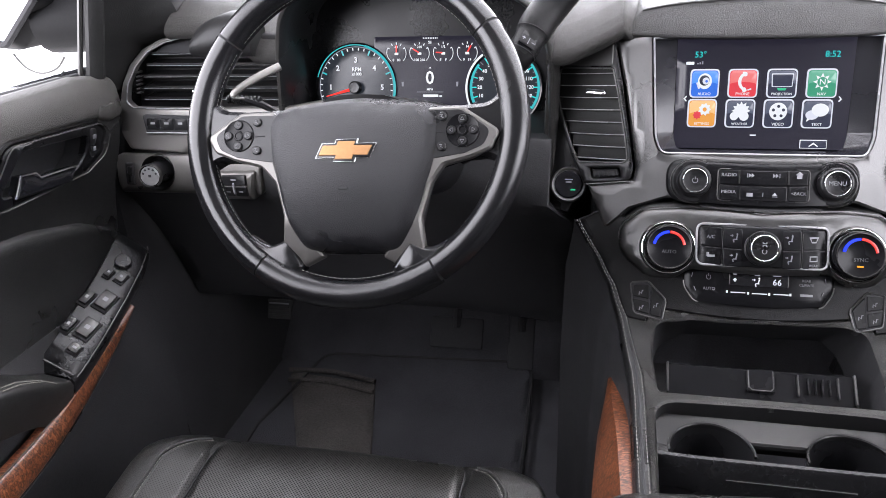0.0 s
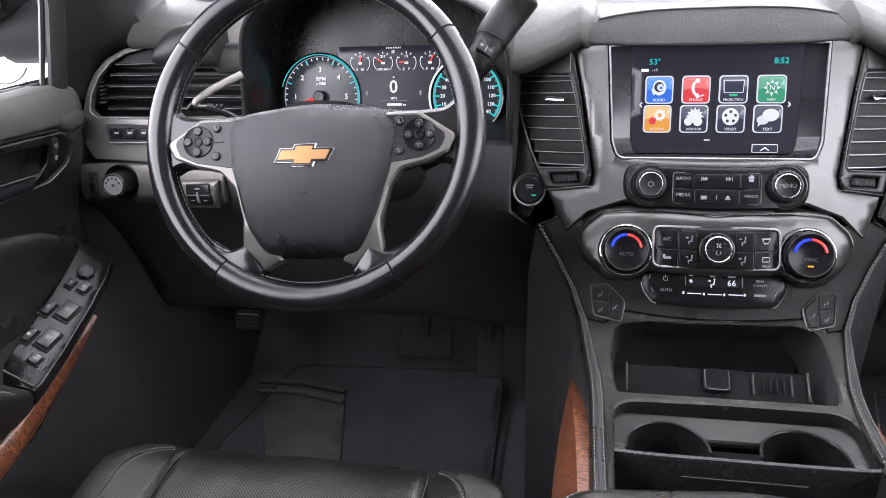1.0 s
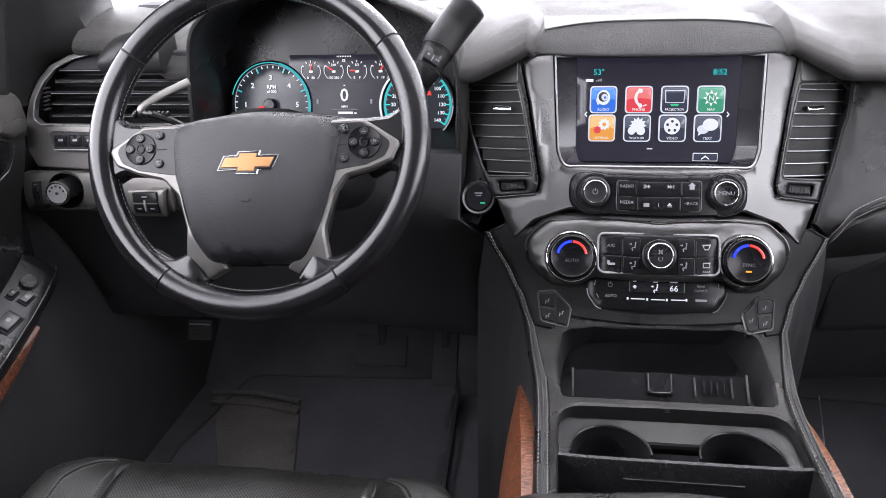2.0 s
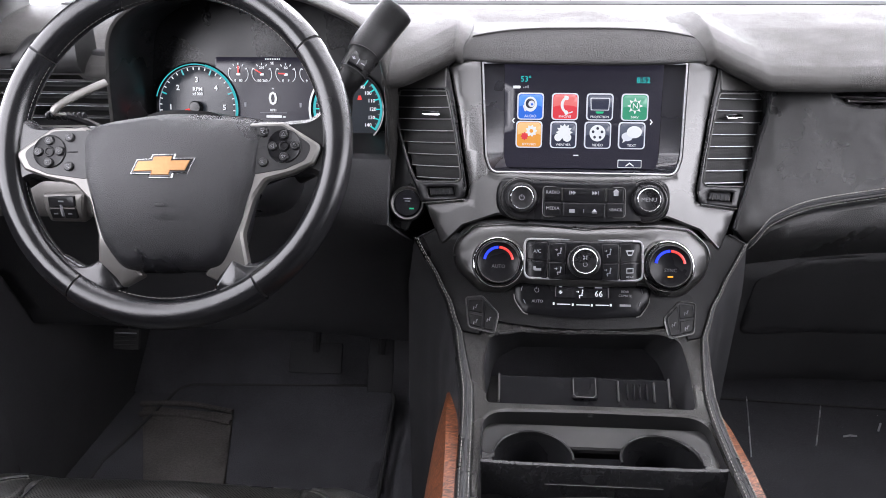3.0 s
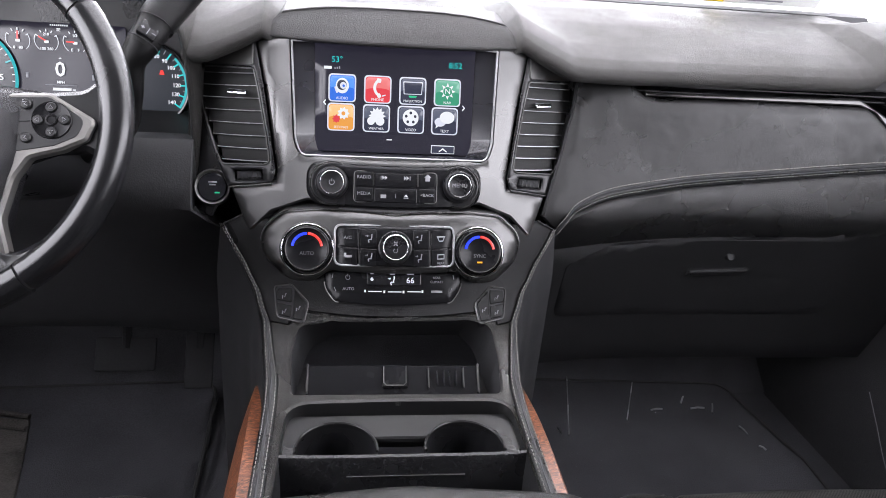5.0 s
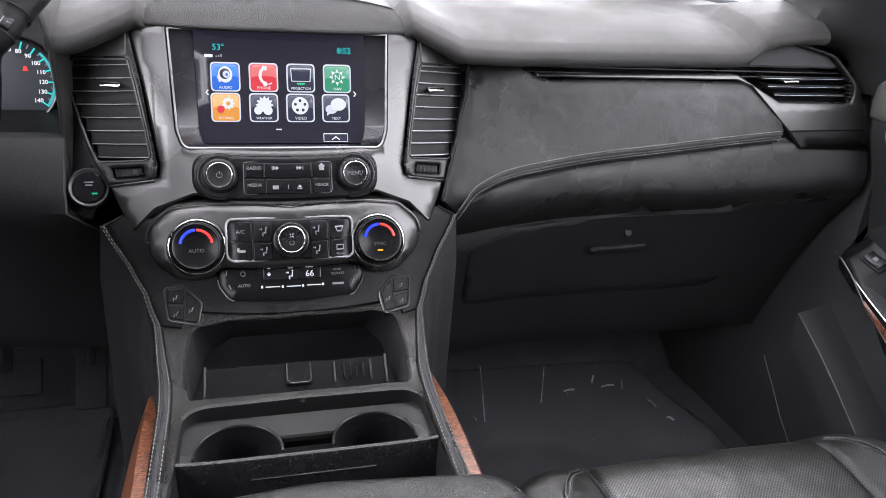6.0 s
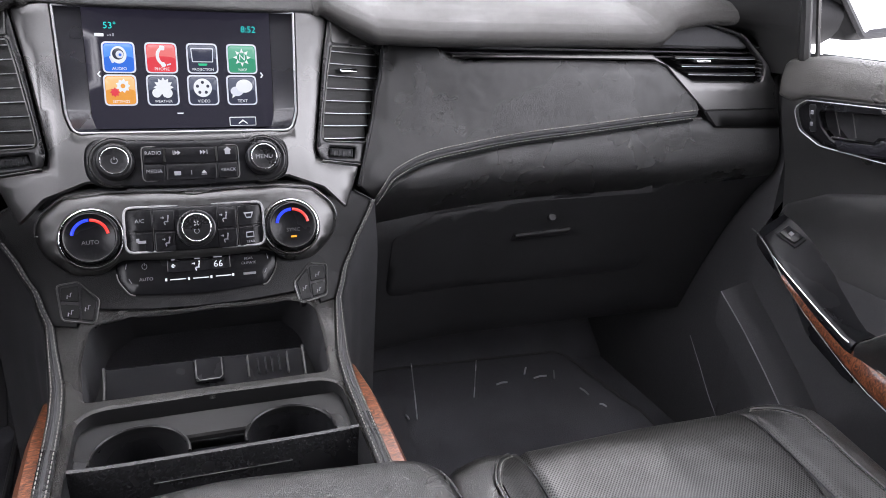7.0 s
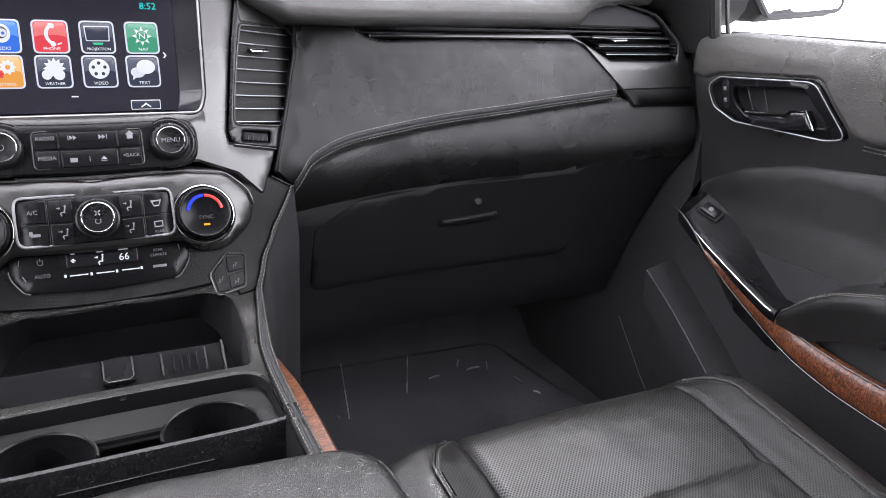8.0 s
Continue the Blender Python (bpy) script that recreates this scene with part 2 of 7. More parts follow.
def box(x0, x1, y0, y1, z0, z1, bevel=0.003, seg=2, bm=None):
    bm2 = bmesh.new()
    bmesh.ops.create_cube(bm2, size=1.0)
    bmesh.ops.scale(bm2, vec=(x1 - x0, y1 - y0, z1 - z0), verts=bm2.verts)
    bmesh.ops.translate(bm2, vec=((x0 + x1) / 2, (y0 + y1) / 2, (z0 + z1) / 2), verts=bm2.verts)
    if bevel:
        bmesh.ops.bevel(bm2, geom=bm2.edges[:], offset=bevel, segments=seg, affect="EDGES", profile=0.5)
    return merge(bm, bm2)


def merge(bm, extra):
    if bm is None:
        return extra
    me = bpy.data.meshes.new("tmp")
    extra.to_mesh(me)
    extra.free()
    bm.from_mesh(me)
    bpy.data.meshes.remove(me)
    return bm


def moved(bm, m):
    bmesh.ops.transform(bm, matrix=m, verts=bm.verts)
    return bm


def smooth_path(points, n=8, closed=False):
    """A curve through the points."""
    p = [Vector(q) for q in points]
    out = []
    count = len(p) if closed else len(p) - 1
    for i in range(count):
        if closed:
            a, b, c, d = p[i - 1], p[i], p[(i + 1) % len(p)], p[(i + 2) % len(p)]
        else:
            a, b, c, d = p[max(i - 1, 0)], p[i], p[i + 1], p[min(i + 2, len(p) - 1)]
        for k in range(n):
            t = k / n
            out.append(0.5 * (2 * b + (c - a) * t + (2 * a - 5 * b + 4 * c - d) * t * t + (3 * b - a - 3 * c + d) * t ** 3))
    if not closed:
        out.append(p[-1])
    return out


def tube(points, radius, n=8, closed=False, flat=1.0, bm=None):
    """A round bar along the points; radius may be a function of 0..1, flat squeezes it."""
    bm = bm or bmesh.new()
    pts = [Vector(p) for p in points]
    rings, up = [], None
    for i, p in enumerate(pts):
        if closed:
            d = (pts[(i + 1) % len(pts)] - pts[i - 1]).normalized()
        else:
            d = (pts[min(i + 1, len(pts) - 1)] - pts[max(i - 1, 0)]).normalized()
        if up is None:
            up = d.orthogonal().normalized()
        up = (up - d * up.dot(d)).normalized()
        side = d.cross(up)
        r = radius(i / max(len(pts) - 1, 1)) if callable(radius) else radius
        rings.append([bm.verts.new(p + up * math.cos(a) * r + side * math.sin(a) * r * flat) for a in (2 * math.pi * k / n for k in range(n))])
    for i in range(len(rings) if closed else len(rings) - 1):
        r0, r1 = rings[i], rings[(i + 1) % len(rings)]
        for k in range(n):
            bm.faces.new((r0[k], r0[(k + 1) % n], r1[(k + 1) % n], r1[k]))
    if not closed:
        bm.faces.new(rings[0][::-1])
        bm.faces.new(rings[-1])
    return bm


def loft(sections, closed=True, cap=True, bm=None):
    """A skin through rows of points."""
    bm = bm or bmesh.new()
    rows = [[bm.verts.new(p) for p in s] for s in sections]
    n = len(rows[0])
    for r0, r1 in zip(rows, rows[1:]):
        for k in range(n if closed else n - 1):
            bm.faces.new((r0[k], r0[(k + 1) % n], r1[(k + 1) % n], r1[k]))
    if cap and closed:
        bm.faces.new(rows[0][::-1])
        bm.faces.new(rows[-1])
    return bm


def lathe(profile, m, n=32, bm=None, cap=True):
    """Turns (radius, height) pairs round the z axis of the pose m."""
    bm2 = bmesh.new()
    rows = []
    for r, h in profile:
        rows.append([bm2.verts.new((r * math.cos(a), r * math.sin(a), h)) for a in (2 * math.pi * k / n for k in range(n))])
    for r0, r1 in zip(rows, rows[1:]):
        for k in range(n):
            bm2.faces.new((r0[k], r0[(k + 1) % n], r1[(k + 1) % n], r1[k]))
    if cap:
        bm2.faces.new(rows[-1])
        bm2.faces.new(rows[0][::-1])
    return merge(bm, moved(bm2, m))


def rounded(points, r=0.006, n=4):
    """A polygon with its corners rounded; a point may bring a radius of its own."""
    out = []
    k = len(points)
    for i in range(k):
        p = Vector(points[i][:2])
        rad = points[i][2] if len(points[i]) > 2 else r
        a, b = Vector(points[i - 1][:2]) - p, Vector(points[(i + 1) % k][:2]) - p
        if rad <= 0:
            out.append(p)
            continue
        half = a.angle(b) / 2
        cut = min(rad / max(math.tan(half), 0.05), a.length * 0.48, b.length * 0.48)
        s, e = p + a.normalized() * cut, p + b.normalized() * cut
        for j in range(n + 1):
            t = j / n
            out.append(s * (1 - t) ** 2 + p * 2 * t * (1 - t) + e * t * t)
    return out


def area(poly):
    return sum(poly[i - 1][0] * poly[i][1] - poly[i][0] * poly[i - 1][1] for i in range(len(poly))) / 2


def inside(x, y, poly):
    hit = False
    for i in range(len(poly)):
        x0, y0, x1, y1 = *poly[i - 1], *poly[i]
        if (y0 > y) != (y1 > y) and x < (x1 - x0) * (y - y0) / (y1 - y0) + x0:
            hit = not hit
    return hit


def inset(poly, d):
    """The anticlockwise polygon drawn in by d (a hole is drawn out, by a clockwise polygon)."""
    out = []
    n = len(poly)
    for i in range(n):
        a, p, b = poly[i - 1], poly[i], poly[(i + 1) % n]
        u, v = (p - a).normalized(), (b - p).normalized()
        nn = Vector((-u.y - v.y, u.x + v.x))
        nn = nn.normalized() if nn.length > 1e-6 else Vector((-u.y, u.x))
        out.append(p + nn * d / max(nn.dot(Vector((-u.y, u.x))), 0.5))
    return out


def slab(F, outline, holes=(), thick=0.01, bevel=0.0015, step=0.015, bm=None):
    """A panel with an eased edge and an outline in two coordinates; F(u, v, depth) lays it on its surface."""
    bm = bm or bmesh.new()
    loops = []
    for j, loop in enumerate([outline, *holes]):
        q = [Vector(p[:2]) for p in loop]
        if (area(q) < 0) == (j == 0):
            q.reverse()
        d = []
        for i in range(len(q)):
            a, b = q[i - 1], q[i]
            m = max(1, math.ceil((b - a).length / step))
            d += [a.lerp(b, (k + 1) / m) for k in range(m)]
        keep = [d[i] for i in range(len(d)) if (d[i] - d[i - 1]).length > 1e-5]
        loops.append(keep)
    fronts = [inset(q, bevel) for q in loops]
    deeper = [inset(q, bevel + step * 0.35) for q in loops]
    verts, edges = [], []
    for q in fronts:
        s = len(verts)
        verts += q
        edges += [(s + i, s + (i + 1) % len(q)) for i in range(len(q))]
    xs, ys = [p.x for p in loops[0]], [p.y for p in loops[0]]
    nx, ny = int((max(xs) - min(xs)) / step), int((max(ys) - min(ys)) / step)
    for i in range(1, nx + 1):
        for j in range(1, ny + 1):
            x, y = min(xs) + i * step, min(ys) + (j + 0.25 * (i % 2)) * step
            if inside(x, y, deeper[0]) and not any(inside(x, y, h) for h in deeper[1:]):
                verts.append(Vector((x, y)))
    v2, _, f2, orig, _, _ = delaunay_2d_cdt(verts, edges, [], 0, 1e-7)
    index = {}
    for k, src in enumerate(orig):
        for o in src:
            index[o] = k
    made = [bm.verts.new(F(v.x, v.y, 0.0)) for v in v2]
    for f in f2:
        c = sum((v2[i] for i in f), Vector((0, 0))) / len(f)
        if inside(c.x, c.y, fronts[0]) and not any(inside(c.x, c.y, h) for h in fronts[1:]):
            bm.faces.new([made[i] for i in f])
    s = 0
    for q in loops:
        top = [made[index[s + i]] for i in range(len(q))]
        s += len(q)
        r1 = [bm.verts.new(F(p.x, p.y, bevel)) for p in q]
        r2 = [bm.verts.new(F(p.x, p.y, max(thick, bevel * 1.5))) for p in q]
        n = len(q)
        for i in range(n):
            k = (i + 1) % n
            if top[i] is not top[k]:
                bm.faces.new((top[i], top[k], r1[k], r1[i]))
            bm.faces.new((r1[i], r1[k], r2[k], r2[i]))
    for v in [v for v in bm.verts if not v.link_faces]:
        bm.verts.remove(v)
    return bm


def both(half):
    """A right half from top to bottom, closed with its mirror image."""
    return [*half, *[(-p[0], *p[1:]) for p in reversed(half)]]


def stitches(path, length=0.0042, gap=0.0018, r=0.00055, lift=(0, 0, 0), bm=None):
    """A row of thread stitches along a path."""
    bm = bm or bmesh.new()
    pts = [Vector(p) + Vector(lift) for p in path]
    dist = [0.0]
    for a, b in zip(pts, pts[1:]):
        dist.append(dist[-1] + (b - a).length)

    def at(s):
        i = max(0, min(len(pts) - 2, int(np.searchsorted(dist, s)) - 1))
        w = (s - dist[i]) / max(dist[i + 1] - dist[i], 1e-9)
        return pts[i].lerp(pts[i + 1], w)
    s = 0.0
    while s + length < dist[-1]:
        tube([at(s), at(s + length / 2), at(s + length)], r, 5, bm=bm)
        s += length + gap
    return bm


def words(text, size, m, material, parent, name="lettering", extrude=0.0002, align="CENTER", bold=0.0):
    """Lettering as a mesh, in the plane of the pose m."""
    cu = bpy.data.curves.new("text", "FONT")
    cu.body, cu.size, cu.align_x, cu.align_y, cu.extrude = text, size, align, "CENTER", extrude
    cu.resolution_u = 2
    cu.offset = bold
    tmp = bpy.data.objects.new("text", cu)
    scene.collection.objects.link(tmp)
    me = bpy.data.meshes.new_from_object(tmp.evaluated_get(bpy.context.evaluated_depsgraph_get()))
    bpy.data.objects.remove(tmp)
    me.transform(m)
    me.materials.clear()
    me.materials.append(material)
    ob = new(name, me)
    ob.parent = parent
    if parent.type == "EMPTY":
        ob.matrix_parent_inverse = parent.matrix_basis.inverted()
    return ob


def axes(origin, x, y):
    """A pose with its x and y along the given directions; z faces the viewer."""
    x, y = Vector(x).normalized(), Vector(y).normalized()
    z = x.cross(y).normalized()
    y = z.cross(x)
    m = Matrix((x, y, z)).transposed().to_4x4()
    m.translation = origin
    return m


# ---- surfaces of the dashboard, in metres; x = 0 is the vehicle's middle ----
# the middle of the stack and console, from the screen's top back to the armrest: (y, z)
SPINE = [(0.972, 0.80), (0.942, 0.73), (0.912, 0.66), (0.895, 0.62), (0.885, 0.60), (0.862, 0.56), (0.845, 0.52), (0.827, 0.49), (0.806, 0.467),
         (0.765, 0.450), (0.72, 0.438), (0.67, 0.433), (0.62, 0.431), (0.55, 0.429), (0.40, 0.427)]
SY, SZ = [p[0] for p in SPINE], [p[1] for p in SPINE]
SS = [0.0]
for a, b in zip(SPINE, SPINE[1:]):
    SS.append(SS[-1] + math.dist(a, b))


def stack_y(x, z):
    return float(np.interp(z, SZ[::-1], SY[::-1])) + 1.4 * x * x


def stack_f(lift=0.0):
    return lambda x, z, d: Vector((x, stack_y(x, z) - lift + d, z))


def s_of(y=None, z=None):
    return float(np.interp(-y, [-q for q in SY], SS)) if y is not None else float(np.interp(-z, [-q for q in SZ], SS))


def console_f(lift=0.0):
    """Lays (x, way along the spine, depth) on the stack and console."""
    def f(x, s, d):
        y, z = float(np.interp(s, SS, SY)), float(np.interp(s, SS, SZ))
        y0, z0 = float(np.interp(s - 0.01, SS, SY)), float(np.interp(s - 0.01, SS, SZ))
        y1, z1 = float(np.interp(s + 0.01, SS, SY)), float(np.interp(s + 0.01, SS, SZ))
        n = Vector((0, z1 - z0, y0 - y1)).normalized()
        bow = 1.4 * x * x * min(max((y - 0.72) / 0.08, 0), 1)
        return Vector((x, y + bow, z)) + n * (lift - d)
    return f


DZ = [0.2, 0.35, 0.44, 0.485, 0.53, 0.55, 0.565, 0.58, 0.60, 0.63, 0.66, 0.74, 0.80]
DY = [1.16, 1.10, 1.055, 1.03, 0.998, 0.980, 0.971, 0.967, 0.969, 0.980, 0.990, 1.012, 1.03]


def dash_y(x, z):
    x = abs(x)
    return float(np.interp(z, DZ, DY)) + float(np.interp(z, [0.575, 0.65, 0.74], [-0.03, -0.006, 0.018])) * min(max((0.42 - x) / 0.2, 0), 1)


def dash_f(lift=0.0, side=1):
    return lambda x, z, d: Vector((side * x, dash_y(x, z) - lift + d, z))


DOORX = ([0.0, 0.33, 0.50, 0.58, 0.64, 0.68, 0.715, 0.74, 0.758, 0.775], [0.93, 0.945, 0.955, 0.945, 0.924, 0.915, 0.914, 0.918, 0.926, 0.944])


def door_f(side, lift=0.0):
    return lambda y, z, d: Vector((side * (float(np.interp(z, *DOORX)) - lift + d), y, z))


# ---- cabin shell ----
floor = mesh_object("floor", box(-0.92, 0.92, -2.4, 1.62, -0.06, 0.0, 0.0), CARPET)
tagged(floor, "dark charcoal carpet on the cabin floor", "floor", kind="structure")

bm = loft([[(x, 1.36, 0.0), (x, 1.50, 0.12), (x, 1.60, 0.45), (x, 1.62, 0.83), (x, 1.70, 0.83), (x, 1.70, -0.06), (x, 1.4, -0.06)] for x in (-0.95, 0.95)])
tagged(mesh_object("wall_front", bm, CARPET), "carpeted toe board and bulkhead under the dashboard", "wall", kind="structure")

roof = box(-0.80, 0.80, -2.45, 0.60, 1.30, 1.36, 0.02)
tagged(mesh_object("ceiling", roof, LINER), "light grey cloth headliner under the roof", "ceiling", kind="structure")
tagged(mesh_object("wall_rear", box(-0.95, 0.95, -2.46, -2.40, -0.06, 1.32, 0.01), PILLAR), "plain dark trim closing the rear of the cabin", "wall", kind="structure")
for s, nm in ((-1, "wall_left"), (1, "wall_right")):
    bm = loft([[(s * a, -2.44, z), (s * a, -0.27, z), (s * (a + 0.06), -0.27, z), (s * (a + 0.06), -2.44, z)] for a, z in ((0.95, -0.06), (0.95, 0.78))])
    for y0, y1 in ((-0.42, -0.27), (-1.50, -1.35), (-2.44, -2.25)):
        loft([[(s * a, y0, z), (s * a, y1, z), (s * (a + 0.06), y1, z), (s * (a + 0.06), y0, z)] for a, z in ((0.95, 0.78), (0.76, 1.34))], bm=bm)
    tagged(mesh_object(nm, bm, PILLAR), "plain dark trim closing the side of the cabin", "wall", kind="structure")
    # Unseen panes, added to set how much light comes from behind.
    for k, (y0, y1) in enumerate(((-1.35, -0.42), (-2.25, -1.50))):
        pane = loft([[(s * a, y0, z), (s * a, y1, z), (s * (a + 0.006), y1, z), (s * (a + 0.006), y0, z)] for a, z in ((0.975, 0.78), (0.785, 1.34))])
        tagged(mesh_object("window_%d" % (4 + k + (s > 0) * 2), pane, PRIVACY), "unseen dark privacy glass of the rear cabin", "window", kind="structure")
    # side of the footwell, ahead of the door
    bm = loft([[(s * 0.925, y, -0.06), (s * 0.925, y, 0.10), (s * 0.955, y, 0.25), (s * 0.962, y, 0.742), (s * 1.0, y, 0.742), (s * 1.0, y, -0.06)] for y in (0.968, 1.1, 1.3, 1.70)])
    tagged(mesh_object("wall_kick_left" if s < 0 else "wall_kick_right", bm, FOOTBLACK), "black plastic side of the footwell", "wall", kind="structure")
    # front roof post: broad dark foot beside the dashboard, leaning back to the roof
    rows = []
    for z in (0.72, 0.765, 0.785, 0.796, 0.803, 0.825, 0.85, 0.90, 0.97, 1.08, 1.20, 1.32):
        t = (z - 0.72) / 0.60
        cx, cy = 0.945 - 0.20 * t - 0.03 * t * t, 1.11 - 0.42 * t ** 1.6
        w = 0.16 - 0.09 * min(t * 2, 1)
        xi = float(np.interp(z, [0.72, 0.765, 0.785, 0.796, 0.803, 0.85, 0.92, 1.0, 1.32], [0.928, 0.926, 0.900, 0.850, 0.826, 0.846, 0.852, 0.82, 0.69]))
        yi = float(np.interp(z, [0.80, 0.90, 1.0], [1.046, 1.04, cy - 0.1 * w]))
        rows.append([(s * (cx + 0.02), cy - w, z), (s * (cx - 0.018), cy - w * 0.5, z), (s * xi, yi, z), (s * xi, yi + 0.10, z), (s * (cx + 0.02), cy + w, z), (s * (cx + 0.06), cy, z)])
    tagged(mesh_object("pillar_left" if s < 0 else "pillar_right", loft(rows), PILLAR, 60), "dark grained plastic trim of the front roof post", "pillar", kind="structure")

pane = box(-0.90, 0.90, -0.003, 0.003, 0.0, 0.92, 0)
moved(pane, pose(0, 1.47, 0.835, 58, 0, 0))
windshield = mesh_object("window_1", pane, GLASS)
windshield.visible_shadow = False
tagged(windshield, "clear raked windshield over the dashboard", "windshield", kind="structure")
cowl = loft([[(x, 1.36, 0.80), (x, 1.40, 0.843), (x, 1.46, 0.848), (x, 1.60, 0.84), (x, 1.60, 0.78)] for x in np.linspace(-0.95, 0.95, 9)])
tagged(mesh_object("trim", cowl, DEEP), "black band along the foot of the windshield", "trim", kind="structure")

ground = mesh_object("ground", box(-60, 60, -60, 60, -0.60, -0.55, 0), WHITEFLOOR)
tagged(ground, "pale smooth hall floor round the vehicle", "ground", kind="structure")

# ---- dashboard ----
dash = thing("dashboard", (0, 1.2, 0.4), "black soft-touch dashboard with satin silver trim and pale stitching", "dashboard")


def lip(x):
    a = abs(x)
    return float(np.interp(a, [0, 0.148, 0.172, 0.20, 0.245, 0.32, 0.705, 0.735, 0.80, 0.95], [0.770, 0.770, 0.793, 0.779, 0.760, 0.757, 0.762, 0.790, 0.800, 0.800])), float(np.interp(a, [0, 0.165, 0.24, 0.36, 0.95], [1.02, 1.0, 0.985, 1.0, 1.012]))


for xs, note in ((np.linspace(-0.845, -0.655, 12), "left"), ([*np.linspace(-0.272, -0.19, 8), *np.linspace(-0.185, -0.135, 21), *np.linspace(-0.12, 0.12, 9), *np.linspace(0.135, 0.185, 21), *np.linspace(0.19, 0.255, 8), *np.linspace(0.28, 0.845, 26)], "right")):
    rows = []
    for x in xs:
        lz, ly = lip(x)
        rows.append([(x, ly + 0.06, lz - 0.012), (x, ly + 0.008, lz - 0.006), (x, ly + 0.001, lz), (x, ly, lz + 0.006), (x, ly + 0.006, lz + 0.015), (x, ly + 0.022, lz + 0.026),
                     (x, ly + 0.06, lz + 0.041), (x, 1.14, max(lz + 0.055, 0.822)), (x, 1.25, 0.836), (x, 1.38, 0.842), (x, 1.40, 0.80)])
    part("top_pad", loft(rows, closed=False, cap=False), PAD, dash, "black grained soft pad along the windshield", 60, recalc=False)
rows = [[(x, 1.15, 0.83), (x, 1.25, 0.836), (x, 1.38, 0.842), (x, 1.40, 0.80)] for x in np.linspace(-0.655, -0.272, 8)]
part("top_pad", loft(rows, closed=False, cap=False), PAD, dash, "black grained pad behind the cluster hood", 60, recalc=False)

# hood over the screen: a flat sloping face with a crest and cut corners
def hood_crest(x):
    a = abs(x)
    t = max(a - 0.149, 0) / 0.021
    return 1.006 + 0.02 * (a / 0.15) ** 2 - 0.012 * t, 0.8315 - 0.013 * min(a / 0.15, 1) ** 3 - 0.020 * t


rows = []
for x in [-0.170, -0.165, -0.158, *np.linspace(-0.149, 0.149, 27), 0.158, 0.165, 0.170]:
    a = abs(x) / 0.172
    yf, low = 0.962 + 0.045 * a ** 2.2, 0.789 - 0.001 * a
    yc, zc = hood_crest(x)
    rows.append([(x, yf + 0.05, low - 0.004), (x, yf + 0.006, low), (x, yf, low + 0.0035), (x, yf + 0.003, low + 0.007), (x, yf * 0.6 + yc * 0.4, (low + 0.006) * 0.6 + zc * 0.4 + 0.001), (x, yf * 0.25 + yc * 0.75, (low + 0.006) * 0.25 + zc * 0.75 + 0.001),
                 (x, yc, zc), (x, yc + 0.004, zc + 0.0015), (x, yc + 0.03, zc + 0.003), (x, 1.14, 0.829)])
# The hood's rear-facing side carries its shade as a darker pad colour.
part("screen_hood", loft(rows, closed=False, cap=False), PADSHADE, dash, "padded hood with a flat face above the screen", 16, recalc=False)
part("hood_crest", tube([(x, hood_crest(x)[0] + 0.001, hood_crest(x)[1] + 0.0006) for x in np.linspace(-0.149, 0.149, 31)], 0.0014, 6), PAD, dash)

# passenger side face
STITCH = [(0.232, 0.560), (0.247, 0.584), (0.266, 0.598), (0.31, 0.6125), (0.385, 0.6235), (0.472, 0.634), (0.567, 0.6425), (0.671, 0.6525), (0.772, 0.661)]
edge = [tuple(p) for p in smooth_path([(*p, 0) for p in STITCH], 5)]
edge = [p[:2] for p in edge]
low_edge = [(p[0], p[1] - 0.0105) for p in edge]
upper = [*low_edge, (0.778, 0.664), (0.775, 0.675), (0.716, 0.727), (0.70, 0.735), (0.52, 0.7355), (0.38, 0.732), (0.355, 0.738), (0.335, 0.752), (0.261, 0.752), (0.2585, 0.740), (0.2525, 0.708), (0.246, 0.69), (0.238, 0.662), (0.226, 0.63), (0.206, 0.578)]
part("leather_panel", slab(dash_f(0.006), upper, thick=0.03, bevel=0.004, step=0.02), DASHL, dash, "black leather-covered panel above the glove box")
part("side_welt", tube(smooth_path([(x, dash_y(x, z) - 0.0045, z) for x, z in ((0.2605, 0.750), (0.258, 0.738), (0.2525, 0.708), (0.246, 0.69), (0.238, 0.662), (0.226, 0.63), (0.207, 0.581))], 5), 0.0020, 6), BLACK, dash, "rolled leather edge beside the vent")
lower = [*[(p[0], p[1] - 0.0165) for p in edge], (0.80, 0.646), (0.948, 0.642), (0.948, 0.55), (0.79, 0.531), (0.51, 0.527), (0.33, 0.514), (0.225, 0.50)]
part("knee_panel", slab(dash_f(), lower, thick=0.03, bevel=0.004, step=0.02), KNEE, dash, "moulded black lower dash panel")
# Dark bar laid in the gap below the leather as its shade.
part("gap_shade", tube([(p[0], dash_y(*p) + 0.004, p[1] - 0.0135) for p in edge], 0.0045, 8), DEEP, dash, "dark strip painted as shade under the leather panel")
for k, off in enumerate((0.0055, -0.0035, -0.0125)):
    path = [(p[0], dash_y(*p) - 0.0095 + (0.003 if k == 1 else 0), p[1] + off * 0.7) for p in edge]
    if k == 1:
        part("welt", tube(path, 0.0024, 6), DEEP, dash, "dark seam between the leather and the lower panel")
    else:
        part("stitching", stitches(path), THREAD, dash, "pale double stitching")

